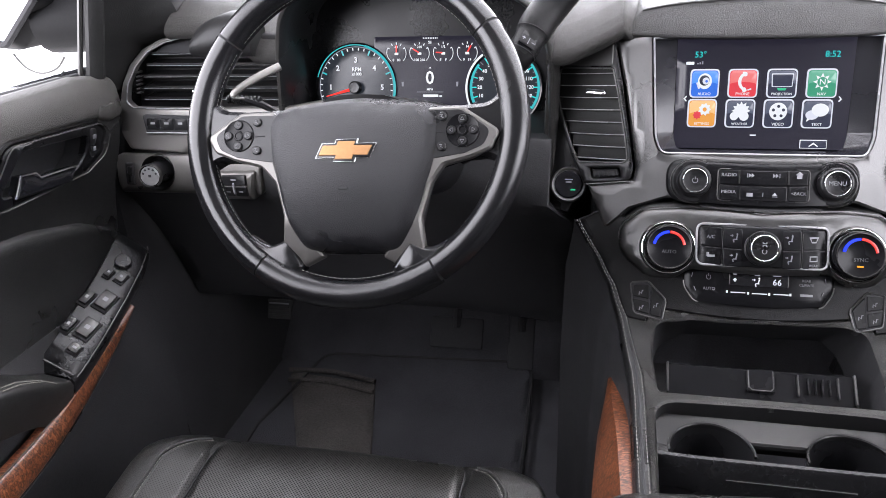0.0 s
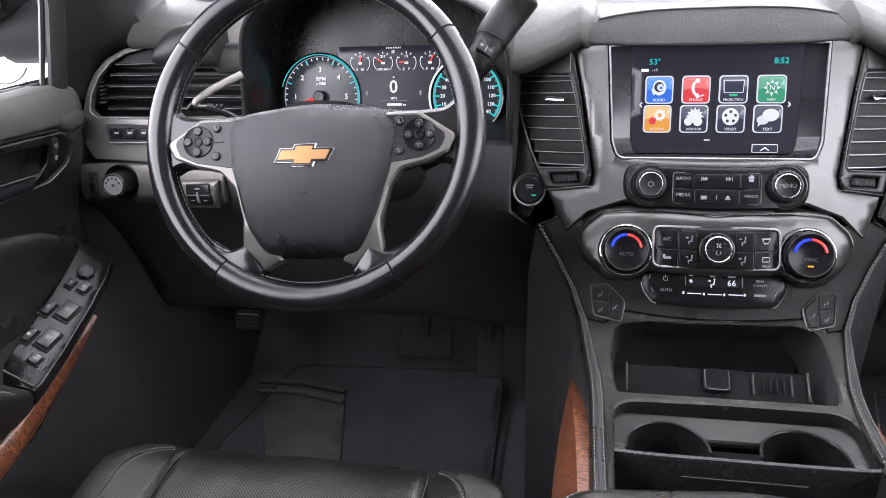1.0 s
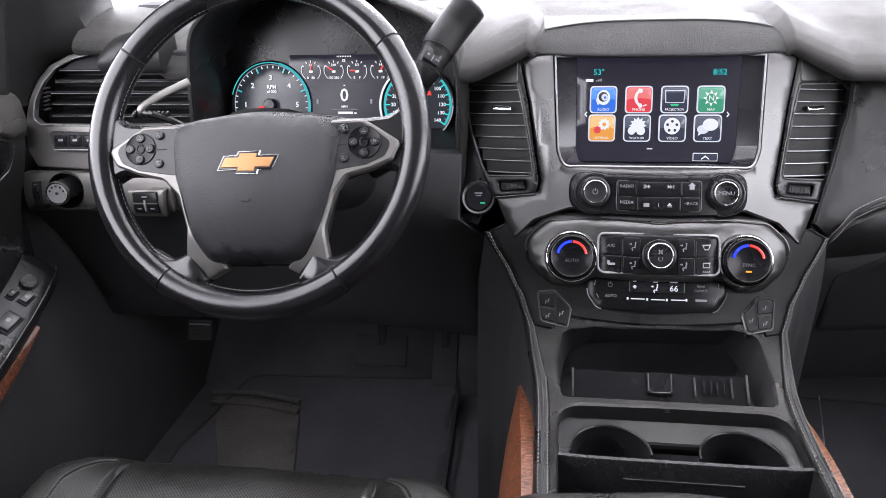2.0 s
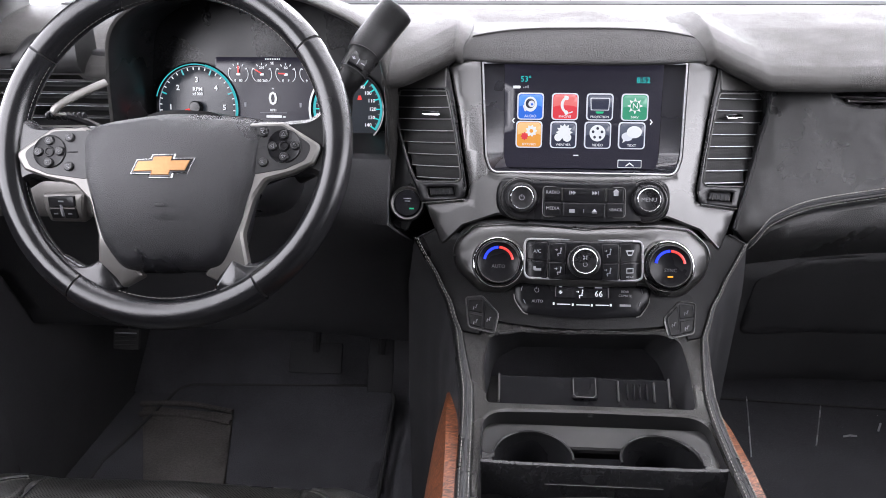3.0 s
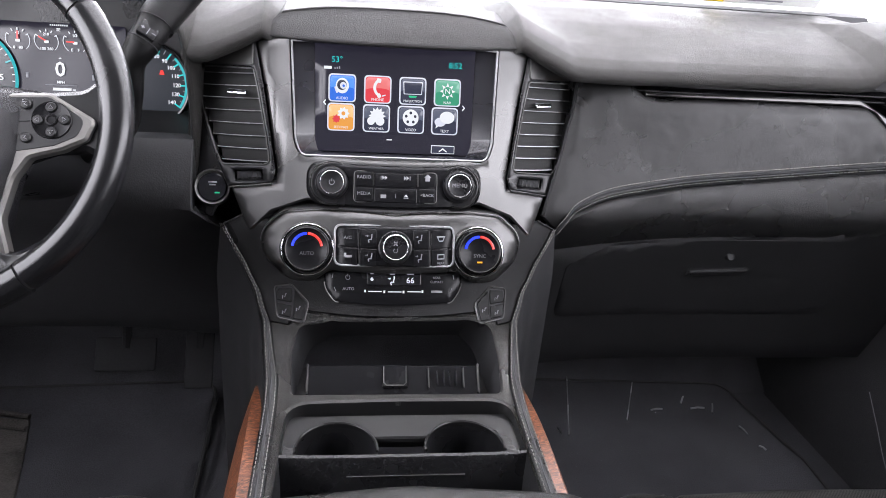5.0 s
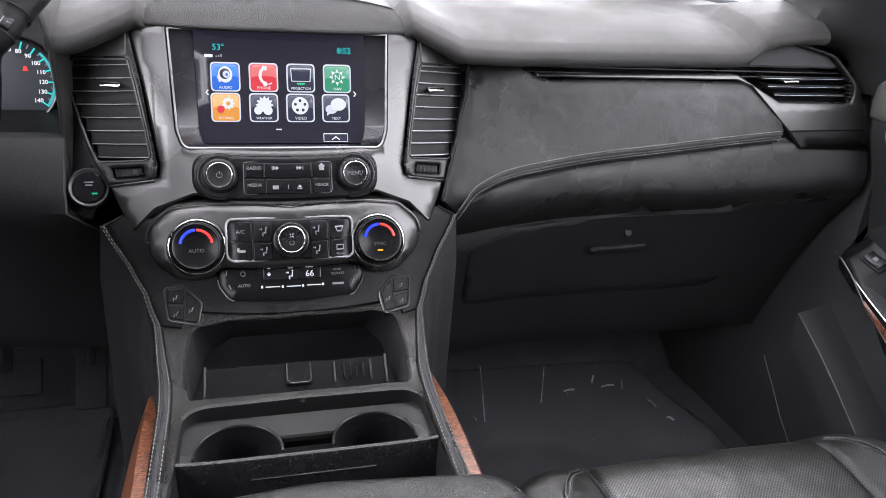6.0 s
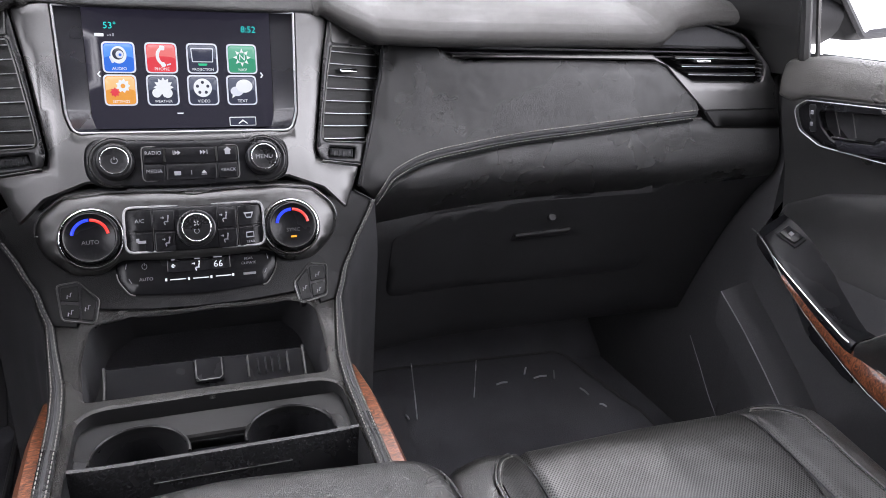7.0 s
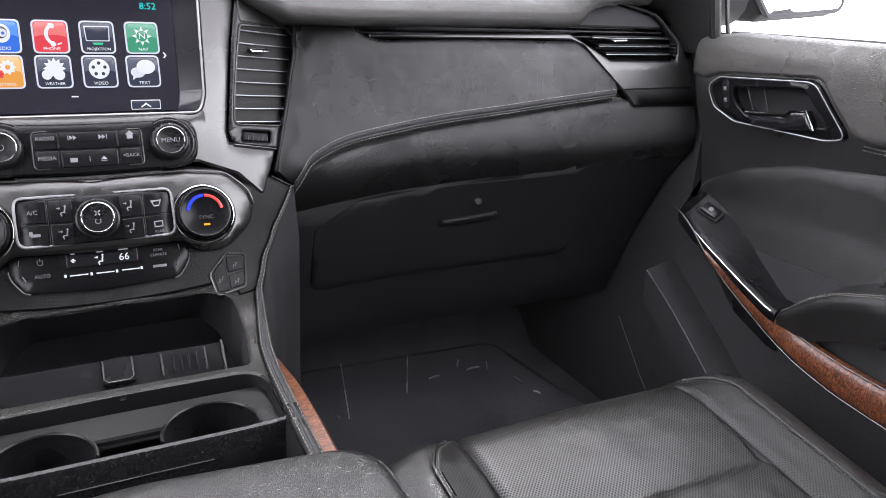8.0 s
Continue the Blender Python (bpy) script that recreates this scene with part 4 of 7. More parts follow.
for sd in (-1, 1):
    # side spoke: leather bridge from the hub to the rim
    sp = [(0.075, 0.023, 0.01), (0.125, 0.0220, 0.02), (0.154, 0.024, 0.02), (0.171, 0.038, 0.03), (0.178, 0.03, 0.0), (0.182, -0.02, 0.0), (0.176, -0.046, 0.0), (0.155, -0.034, 0.02), (0.125, -0.036, 0.02), (0.09, -0.048, 0.012), (0.07, -0.045, 0.0)]
    wpart("side_spoke", slab(lambda x, y, d, sd=sd: Vector((sd * x, y, 0.006 - d)), rounded(sp, 0.01, 5), thick=0.022, bevel=0.005, step=0.014), RIML, "black spoke")
    # silver bezel with switch pad
    bz = [(0.088, 0.0185, 0.004), (0.128, 0.0185, 0.012), (0.169, -0.008, 0.008), (0.159, -0.027, 0.008), (0.135, -0.0365, 0.012), (0.105, -0.0435, 0.012), (0.0895, -0.062, 0.02), (0.0785, -0.10, 0.02), (0.082, -0.134, 0.004), (0.061, -0.156, 0.003), (0.034, -0.143, 0.003), (0.05, -0.122, 0.01), (0.060, -0.09, 0.02), (0.075, -0.04, 0.01)]
    wpart("silver_spoke", slab(lambda x, y, d, sd=sd: Vector((sd * x + 0.006 * min(max((-0.02 - y) / 0.04, 0), 1), y, 0.014 - d - 0.3 * max(-0.105 - y, 0))), rounded(bz, 0.006, 5), thick=0.014, bevel=0.0025, step=0.010), DULL, "satin silver spoke trim")
    pd = [(0.084, 0.0155, 0.004), (0.127, 0.0155, 0.014), (0.1605, -0.0075, 0.012), (0.152, -0.0245, 0.012), (0.131, -0.0335, 0.012), (0.084, -0.0405, 0.006)]
    pad = wpart("switch_pad", slab(lambda x, y, d, sd=sd: Vector((sd * x, y, 0.0145 - d)), rounded(pd, 0.006, 5), thick=0.008, bevel=0.0015, step=0.012), BLACK, "black switch pad")
    bx, by = (0.129, -0.008)
    wpart("rocker_disc", lathe([(0.0182, 0.010), (0.0182, 0.0153), (0.0176, 0.0160), (0.0168, 0.0156), (0.0060, 0.0154), (0.0052, 0.0164), (0.0040, 0.0166), (0.0034, 0.0156), (0.001, 0.0155)], Matrix.Translation((sd * bx, by, 0)), 32), MATTE, parent=pad)
    for ux, uy in ((0, 1), (0, -1), (1, 0), (-1, 0)):
        nx, ny = sd * bx + 0.0118 * ux, by + 0.0118 * uy
        nub = wpart("button", lathe([(0.0052, 0.0150), (0.0050, 0.0168), (0.0040, 0.0178), (0.001, 0.0180)], Matrix.Translation((nx, ny, 0)), 18), BLACK, "small round button", parent=pad)
        tri = [(nx + ux * a - uy * c, ny + uy * a + ux * c, 0.0181) for a, c in ((0.0020, 0.0), (-0.0012, 0.0022), (-0.0012, -0.0022))]
        wpart("legend", tube(tri, 0.0004, 5, True), LEGEND, parent=pad)
    for oy in (0.007, -0.025):
        wpart("button", lathe([(0.0052, 0.012), (0.0050, 0.0166), (0.0040, 0.0176), (0.001, 0.0178)], Matrix.Translation((sd * 0.1065, oy, 0)), 18), BLACK, parent=pad)
        wpart("legend", tube([(sd * 0.1065 - 0.002, oy + 0.0016, 0.0179), (sd * 0.1065 + 0.0012, oy + 0.0018, 0.0179), (sd * 0.1065 - 0.0008, oy - 0.0004, 0.0179), (sd * 0.1065 + 0.002, oy - 0.002, 0.0179)], 0.0004, 5), LEGEND, parent=pad)
    wpart("groove", box(sd * 0.1035 - 0.006, sd * 0.1035 + 0.006, -0.0098, -0.0082, 0.0135, 0.0149, 0.0004, 1), DEEP, parent=pad)
    # leather web between the foot of the spoke and the rim
    web = [(0.070, -0.122, 0.004), (0.092, -0.134, 0.02), (0.118, -0.119, 0.02), (0.140, -0.112, 0.0), (0.110, -0.148, 0.0), (0.070, -0.172, 0.0), (0.050, -0.156, 0.006)]
    wpart("lower_web", slab(lambda x, y, d, sd=sd: Vector((sd * x, y, 0.007 - d)), rounded(web, 0.01, 5), thick=0.020, bevel=0.005, step=0.012), RIML, "black leather web between spoke and rim", sharp=60)
wpart("lower_spoke_back", slab(wheel_f(-0.006), rounded([(-0.055, -0.10), (0.055, -0.10), (0.05, -0.14), (-0.05, -0.14)], 0.01), thick=0.012, bevel=0.003, step=0.02), BLACK)
# badge: a plain gold slanted bar with a wider middle, rimmed in chrome
def bow(g):
    return [(-0.0345 - g * 1.6, -0.0065 - g), (-0.0115 - g, -0.0065 - g), (-0.0130 - g, -0.0115 - g), (0.0095 + g, -0.0115 - g), (0.0110 + g, -0.0065 - g), (0.0285 + g * 0.8, -0.0065 - g), (0.0345 + g * 1.6, 0.0065 + g),
            (0.0115 + g, 0.0065 + g), (0.0130 + g, 0.0115 + g), (-0.0095 - g, 0.0115 + g), (-0.0110 - g, 0.0065 + g), (-0.0285 - g * 0.8, 0.0065 + g)]
for g, lift_, mt, nm, say in ((0.0030, 0.0368, CHROME, "badge_rim", "thin chrome badge rim"), (0.0021, 0.0376, GLOSS, "badge_base", "black badge base"), (-0.0004, 0.0388, GOLD, "badge", "bronze-gold badge face")):
    wpart(nm, slab(wheel_f(lift_, 1.1), [(p[0] * 0.88 + 0.006, p[1] * 0.88 - 0.031) for p in bow(g)], thick=0.006, bevel=0.0006, step=0.01), mt, say)
words("AIRBAG", 0.0075, WM @ pose(0.004, -0.083, 0.0345), DEEP, wheel)
wpart("airbag_mark", box(-0.001, 0.009, -0.073, -0.070, 0.034, 0.0355, 0.0005, 1), DEEP)

# ---- steering column, stalk and gear lever ----
column = thing("steering_column", (-0.465, 0.95, 0.62), "black plastic steering column shroud with levers", "steering column")
rows = []
for t in np.linspace(0, 1, 7):
    c = WC + Vector((0.0, 0.045 + 0.26 * t, -0.03 - 0.085 * t))
    r = 0.066 + 0.02 * t
    rows.append([(c.x + r * 1.05 * math.copysign(abs(math.cos(a)) ** 0.7, math.cos(a)), c.y, c.z + r * 0.9 * math.copysign(abs(math.sin(a)) ** 0.7, math.sin(a))) for a in np.linspace(0, 2 * math.pi, 25)[:-1]])
part("shroud", loft(rows), BLACK, column, "", 60)
lever = [(-0.381, 0.938, 0.641), (-0.328, 0.919, 0.679), (-0.314, 0.910, 0.723), (-0.309, 0.906, 0.761), (-0.2985, 0.908, 0.781), (-0.288, 0.921, 0.798), (-0.279, 0.937, 0.815), (-0.2645, 0.954, 0.834), (-0.243, 0.965, 0.860)]
lever_way = smooth_path(lever, 8)
lv = part("gear_lever", tube(lever_way, lambda t: float(np.interp(t, [0, 0.40, 0.53, 0.66, 0.675, 0.72, 0.97, 0.99, 1.0], [0.010, 0.0150, 0.0185, 0.0195, 0.0212, 0.0222, 0.0232, 0.0225, 0.0195])), 24), CONSOLE, column, "thick black column gear lever", 50)
for k, r in ((34, 0.0189), (43, 0.0213)):
    way_ = (lever_way[k + 1] - lever_way[k - 1]).normalized()
    part("collar_line", lathe([(r, -0.0008), (r + 0.0007, 0.0), (r, 0.0008)], axes(lever_way[k], way_.orthogonal(), way_.cross(way_.orthogonal())), 28, cap=False), DEEP, lv)
lm = axes((-0.2858, 0.9012, 0.8020), (0.827, 0.102, -0.553), (0.31, 0.74, 0.60))
part("selector_button", moved(box(-0.0105, 0.0105, -0.010, 0.010, -0.006, 0.0008, 0.002), lm), MATTE, lv, "plus and minus rocker")
words("+ | \u2013", 0.010, lm @ pose(0, -0.002, 0.0012), LEGEND, lv)
stalk = smooth_path([(-0.624, 0.922, 0.769), (-0.649, 0.90, 0.758), (-0.663, 0.885, 0.750), (-0.673, 0.876, 0.742), (-0.674, 0.876, 0.736), (-0.664, 0.884, 0.733)], 5)
part("stalk_root", tube([(-0.53, 0.93, 0.655), (-0.60, 0.915, 0.690), (-0.645, 0.897, 0.722), (-0.664, 0.884, 0.733)], 0.005, 8), BLACK, column, "black stalk root")
ts = part("turn_stalk", tube(stalk, lambda t: 0.0066 - 0.002 * t, 10, flat=0.6), DULL, column, "grey-silver curved stalk", 60)
for k in range(8):
    part("stalk_rib", lathe([(0.0050, -0.0018), (0.0058, 0.0), (0.0050, 0.0018)], axes((-0.680 + 0.0046 * k, 0.873 + 0.0033 * k, 0.7345 - 0.0008 * k), (0, 0, 1), (0, 1, 0)), 16), BLACK, ts, "ribbed black grip")

# ---- seats ----
SEATW = 0.285


def seat(side, label, dy=0.0, dz=0.0):
    st = thing("front_seat", (side * 0.50, 0.4, 0.0), label, "car seat", "front seats")
    cx = side * 0.50

    def top(u, y):
        """Height of the cushion; u across in -1..1."""
        a = abs(u)
        z = 0.318 - 0.15 * max(0.62 - y, 0) + 0.012 * (1 - a) ** 0.5 - 0.002
        z += 0.013 * math.exp(-((a - 0.79) / 0.14) ** 2)
        z -= 0.007 * math.exp(-((a - 0.5745) / 0.016) ** 2)
        z -= 0.008 * math.exp(-((y - 0.52) / 0.012) ** 2) * (1 if a < 0.572 else 0)
        z -= 0.10 * max(a - 0.90, 0) / 0.10 * max(a - 0.90, 0) / 0.10
        front = max(y - 0.635, 0) / 0.085
        return z - 0.055 * front ** 2.2 - 0.02 * front * max(a - 0.55, 0) / 0.45

    us = np.linspace(-1, 1, 121)
    ys = [0.05, 0.15, 0.25, 0.35, 0.42, 0.47, 0.50, 0.51, 0.52, 0.53, 0.55, 0.58, 0.61, 0.635, 0.655, 0.67, 0.685, 0.70, 0.71, 0.718, 0.72]
    def width(y):
        return SEATW - 0.052 * max((y - 0.60) / 0.12, 0) ** 2.4
    body = bmesh.new()
    grid = [[body.verts.new((cx + u * width(y), y - 0.0 * u, top(u, y))) for u in us] for y in ys]
    for r0, r1 in zip(grid, grid[1:]):
        for k in range(len(us) - 1):
            body.faces.new((r0[k], r0[k + 1], r1[k + 1], r1[k]))
    rim = [*[r[0] for r in grid], *grid[-1][1:-1], *[r[-1] for r in reversed(grid)]]
    lowr = [body.verts.new((v.co.x, v.co.y - 0.02 * (v.co.y > 0.6), 0.16)) for v in rim]
    for k in range(len(rim) - 1):
        body.faces.new((rim[k], rim[k + 1], lowr[k + 1], lowr[k]))
    cush = part("cushion", body, SEAT, st, "smooth black leather cushion", 70, recalc=True)
    # perforated centre, laid over the cushion
    ins = bmesh.new()
    iu = np.linspace(-0.5695, 0.5695, 61)
    iy = [0.06, 0.15, 0.25, 0.35, 0.42, 0.47, 0.50, 0.51, 0.52, 0.53, 0.55, 0.58, 0.61, 0.635, 0.655, 0.67]
    g = [[ins.verts.new((cx + u * SEATW, y, top(u, y) + 0.002)) for u in iu] for y in iy]
    for r0, r1 in zip(g, g[1:]):
        for k in range(len(iu) - 1):
            ins.faces.new((r0[k], r0[k + 1], r1[k + 1], r1[k]))
    part("perforated_insert", ins, PERF, cush, "finely perforated leather centre", 70)
    for sg in (-1, 1):
        bo = bmesh.new()
        g = [[bo.verts.new((cx + sg * u * SEATW, y, top(sg * u, y) + 0.002)) for u in np.linspace(0.581, 0.581 + 0.165 * min((0.664 - y) / 0.055, 1) ** 0.5, 12)] for y in [*np.linspace(0.06, 0.60, 20), 0.61, 0.62, 0.63, 0.64, 0.648, 0.655, 0.66, 0.663]]
        for r0, r1 in zip(g, g[1:]):
            for k in range(11):
                bo.faces.new((r0[k], r0[k + 1], r1[k + 1], r1[k]))
        part("bolster_insert", bo, PERFB, cush, "perforated bolster leather", 70)
        seam = [(cx + sg * 0.5745 * SEATW, y, top(0.5745, y) + 0.0035) for y in np.linspace(0.06, 0.70, 40)]
        part("seam", tube(seam, 0.0012, 5), DEEP, cush)
        arc = [(cx + sg * SEATW * (0.586 + 0.170 * min((0.665 - y) / 0.055, 1) ** 0.5), y, top(0.586 + 0.170 * min((0.665 - y) / 0.055, 1) ** 0.5, y) + 0.0025) for y in np.linspace(0.664, 0.06, 60)]
        part("stitching", stitches(arc, 0.0036, 0.002, 0.00045), DIMTHREAD, cush, "grey seam stitching")
        part("piping", tube([(p[0] + sg * 0.004, p[1] + 0.003, p[2] + 0.0005) for p in arc], 0.0022, 6), SEAT, cush)
    # backrest, leaning away
    rows = []
    for t in np.linspace(0, 1, 9):
        y, z, w = 0.06 - 0.26 * t, 0.30 + 0.56 * t, 0.25 - 0.03 * t
        rows.append([(cx - w, y + 0.02, z), (cx - w * 0.8, y + 0.045, z), (cx - w * 0.5, y + 0.01, z), (cx + w * 0.5, y + 0.01, z), (cx + w * 0.8, y + 0.045, z), (cx + w, y + 0.02, z), (cx + w * 0.9, y - 0.10, z), (cx - w * 0.9, y - 0.10, z)])
    part("backrest", loft(rows), SEAT, st, "black leather backrest", 70)
    part("seat_base", box(cx - 0.22, cx + 0.22, 0.08, 0.66, 0.0, 0.17, 0.02), BLACK, st, "black plastic seat base")
    for o in st.children:
        o.location = (0, dy, dz)
    return st


seat(-1, "black leather driver seat with perforated centre and bolsters", 0.014, 0.006)
seat(1, "black leather passenger seat with perforated centre and bolsters")


# ---- front doors ----
def door(side, n):
    d = thing("door_%d" % n, (side * 0.95, 0.3, 0.0), "black front door trim with chrome handle and wood strip", "car door", kind="structure")
    bez = rounded([(0.929, 0.6760, 0.02), (0.906, 0.6920, 0.015), (0.736, 0.7040, 0.03), (0.679, 0.6340, 0.01), (0.716, 0.6260, 0.01), (0.876, 0.6260, 0.03), (0.916, 0.6440, 0.02)], 0.015, 5)
    up = [(0.975, 0.748, 0.02), (0.90, 0.760, 0.01), (-0.27, 0.765, 0), (-0.27, 0.628, 0), (0.655, 0.632, 0), (0.674, 0.636, 0.006), (0.731, 0.7085, 0.03), (0.907, 0.6965, 0.015), (0.940, 0.684, 0.01), (0.972, 0.690, 0.006)]
    part("upper_panel", slab(door_f(side), rounded(up, 0.01), thick=0.03, bevel=0.006, step=0.02), SILL, d, "grained black window sill panel", 60)
    midp = [(0.968, 0.70), (0.90, 0.718), (0.72, 0.720), (0.66, 0.645), (-0.27, 0.640), (-0.27, 0.02), (0.90, 0.02), (0.95, 0.45)]
    part("middle_panel", slab(door_f(side, -0.005), rounded(midp, 0.004), [bez], thick=0.03, bevel=0.003, step=0.03), DOORL, d, "black leather middle panel")
    pad_ = rounded([(0.962, 0.46, 0.02), (0.944, 0.509, 0.03), (0.86, 0.552, 0.06), (0.76, 0.579, 0.06), (0.63, 0.594, 0.05), (-0.25, 0.602, 0), (-0.25, 0.30, 0), (0.945, 0.30, 0)], 0.01, 5)
    part("door_pad", slab(door_f(side, 0.004), pad_, thick=0.02, bevel=0.007, step=0.02), DOORL, d, "padded black leather door panel", 60)
    part("handle_bezel", tube([(door_f(side)(p.x, p.y, -0.0035)) for p in bez], 0.0009, 6, True), TRIMGLINT if side > 0 else GUN, d, "thin bright line round the handle recess")
    part("bezel_frame", slab(door_f(side, -0.002), [Vector((0.82 + (p.x - 0.82) * 1.0, p.y)) for p in bez], [rounded([(0.886, 0.6800, 0.02), (0.756, 0.6920, 0.02), (0.709, 0.6420, 0.008), (0.856, 0.6380, 0.015), (0.876, 0.6540, 0.01)], 0.01, 5)], thick=0.012, bevel=0.002, step=0.012), MATTE, d, "black recess frame")
    cup = rounded([(0.886, 0.6800, 0.02), (0.756, 0.6920, 0.02), (0.709, 0.6420, 0.008), (0.856, 0.6380, 0.015), (0.876, 0.6540, 0.01)], 0.01, 5)
    rows = [[door_f(side, -0.004)(p.x, p.y, dd) for p in cup] for dd in (0.0, 0.015, 0.035)]
    b = loft(rows, closed=True, cap=False)
    b.verts.ensure_lookup_table()
    b.faces.new(b.verts[-len(cup):])
    part("handle_recess", b, DEEP, d)
    h = part("handle", slab(lambda y, z, dd: Vector((side * (0.9215 + dd), y, z)), rounded([(0.853, 0.644), (0.780, 0.650), (0.774, 0.658), (0.749, 0.662), (0.732, 0.636), (0.800, 0.6275), (0.840, 0.626)], 0.003, 4), thick=0.014, bevel=0.003, step=0.012), GLOSS, d, "dark pull handle with a chrome upper edge", 50)
    part("chrome_edge", tube([(side * 0.9212, y, z) for y, z in ((0.854, 0.6445), (0.820, 0.6472), (0.781, 0.6505), (0.7745, 0.6585), (0.7485, 0.6625), (0.7315, 0.637))], 0.0017, 6), CHROME, h, "bright chrome edge")
    for y0, z0, y1, z1 in ((0.866, 0.683, 0.846, 0.648), (0.834, 0.683, 0.819, 0.651)):
        if side > 0:
            part("recess_rib", tube([(side * 0.930, y0, z0), (side * 0.930, y1, z1)], 0.0009, 5), GUN, d)
    lk = part("lock_switch", slab(door_f(side, -0.001), rounded([(0.904, 0.6860), (0.890, 0.6880), (0.886, 0.6460), (0.899, 0.6440)], 0.004), thick=0.008, bevel=0.001, step=0.01), BLACK, d, "black lock switch")
    for z in (0.675, 0.657):
        part("mark", slab(door_f(side, 0.0005), rounded([(0.8975, z + 0.003), (0.8925, z + 0.003), (0.8925, z - 0.003), (0.8975, z - 0.003)], 0.001), thick=0.002, bevel=0.0004), LEGEND, lk)
    # armrest with the switch panel sloping down to the pull cup
    YA = [0.955, 0.945, 0.90, 0.85, 0.78, 0.72, 0.705, 0.69, 0.66, 0.62, 0.556, 0.45, 0.3, -0.2]
    ZI = [0.462, 0.468, 0.449, 0.428, 0.398, 0.372, 0.371, 0.382, 0.410, 0.434, 0.456, 0.462, 0.465, 0.465]
    ZI = [z + (0.012 if side < 0 and y > 0.70 else 0.0) for y, z in zip(YA, ZI)]
    XI = [0.925, 0.903, 0.894, 0.889, 0.888, 0.891, 0.892, 0.889, 0.884, 0.88, 0.876, 0.872, 0.87, 0.87]
    def arm_rows(lo, hi, n, lift=0.0):
        rows = []
        for y in np.linspace(lo, hi, n):
            zi, xi = float(np.interp(-y, [-q for q in YA], ZI)), float(np.interp(-y, [-q for q in YA], XI))
            tilt = (0.6 if side < 0 else float(np.interp(y, [0.72, 0.79, 0.87, 0.95], [0.10, 0.2, 0.52, 0.6]))) if y > 0.715 else 0.15
            w = 0.962 - xi
            deep = float(np.interp(y, [0.80, 0.87], [0.07, 0.026]))
            rows.append([(side * (xi + 0.02), y, zi - deep), (side * (xi + 0.004), y, zi - 0.022), (side * xi, y, zi - 0.008), (side * (xi + 0.003), y, zi - 0.001), (side * (xi + 0.010), y, zi + 0.010 * tilt), (side * (xi + (0.048 if y > 0.715 else 0.5 * w)), y, zi + (0.048 if y > 0.715 else 0.5 * w) * tilt), (side * 0.962, y, zi + ((0.010 if side < 0 else 0.048 * tilt + 0.022) if y > 0.715 else w * tilt)), (side * 0.97, y, zi - deep)])
        return rows
    part("switch_panel", loft(arm_rows(0.953, 0.708, 16)), MATTE if side > 0 else BLACK, d, "satin black switch panel", 50)
    part("panel_edge", tube([(side * (float(np.interp(-y, [-q for q in YA], XI)) + 0.001), y, float(np.interp(-y, [-q for q in YA], ZI)) - 0.002) for y in np.linspace(0.948, 0.715, 20)], 0.0011, 6), GUN if side < 0 else CHROME, d, "thin lower edge")
    if side < 0:
        part("panel_lip", tube([(-0.8935, 0.7115, 0.386), (-0.910, 0.7110, 0.395), (-0.935, 0.7105, 0.409)], 0.0022, 8), SILVER, d, "bright rear lip of the switch panel")
    else:
        part("panel_skirt", tube(smooth_path([(0.8935, 0.942, 0.470), (0.8925, 0.92, 0.463), (0.8915, 0.893, 0.447), (0.8905, 0.862, 0.4205), (0.8905, 0.84, 0.402)], 5), 0.0012, 6), SILVER, d, "bright edge below the switch panel")
    part("armrest", loft(arm_rows(0.704, -0.25, 30)), DOORL, d, "padded leather armrest", 60)
    for off in (0.004, 0.013):
        pth = [(side * (float(np.interp(-y, [-q for q in YA], XI)) + off), y, float(np.interp(-y, [-q for q in YA], ZI)) + 0.0015 + off * 0.12) for y in np.linspace(0.70, 0.1, 60)]
        part("stitching", stitches(pth, 0.0045, 0.0025, 0.0007), THREAD, d, "grey double stitching")
    seam = [door_f(side, 0.0012)(y, 0.6285, 0.0) for y in np.linspace(0.655, -0.2, 60)]
    part("panel_seam", tube(seam, 0.0018, 6), DEEP, d, "dark seam under the sill panel")
    part("stitching", stitches([q + Vector((-side * 0.001, 0, -0.0042)) for q in seam], 0.0045, 0.0025, 0.0006), DIMTHREAD, d, "grey seam stitching")
    # switches
    def sw(y, xo, w=0.018, h=0.02):
        zi, xi = float(np.interp(-y, [-q for q in YA], ZI)), float(np.interp(-y, [-q for q in YA], XI))
        m = axes((side * xo, y, zi + (xo - xi) * 0.6 + 0.003), (side * 1.0, 0, 0.6), (0, 0.9, 0.42)) if side > 0 else axes((side * xo, y, zi + (xo - xi) * 0.6 + 0.003), (1.0, 0, -0.6), (0, 0.9, 0.42))
        rec = part("switch_recess", moved(box(-w * 0.62, w * 0.62, -h * 0.66, h * 0.66, -0.004, 0.0006, 0.001), m), DEEP, d)
        # Driver's inner switches get paler metal that stands in for light on them.
        part("switch", moved(box(-w * 0.5, w * 0.5, -h * 0.5, h * 0.55, -0.001, 0.006, 0.002), m), GUN if side < 0 and xo < 0.915 else BLACK, rec, "window switch")
        part("mark", moved(box(-w * 0.18, w * 0.18, -h * 0.1, h * 0.15, 0.0058, 0.0064, 0.0002, 1), m), LEGEND, rec)
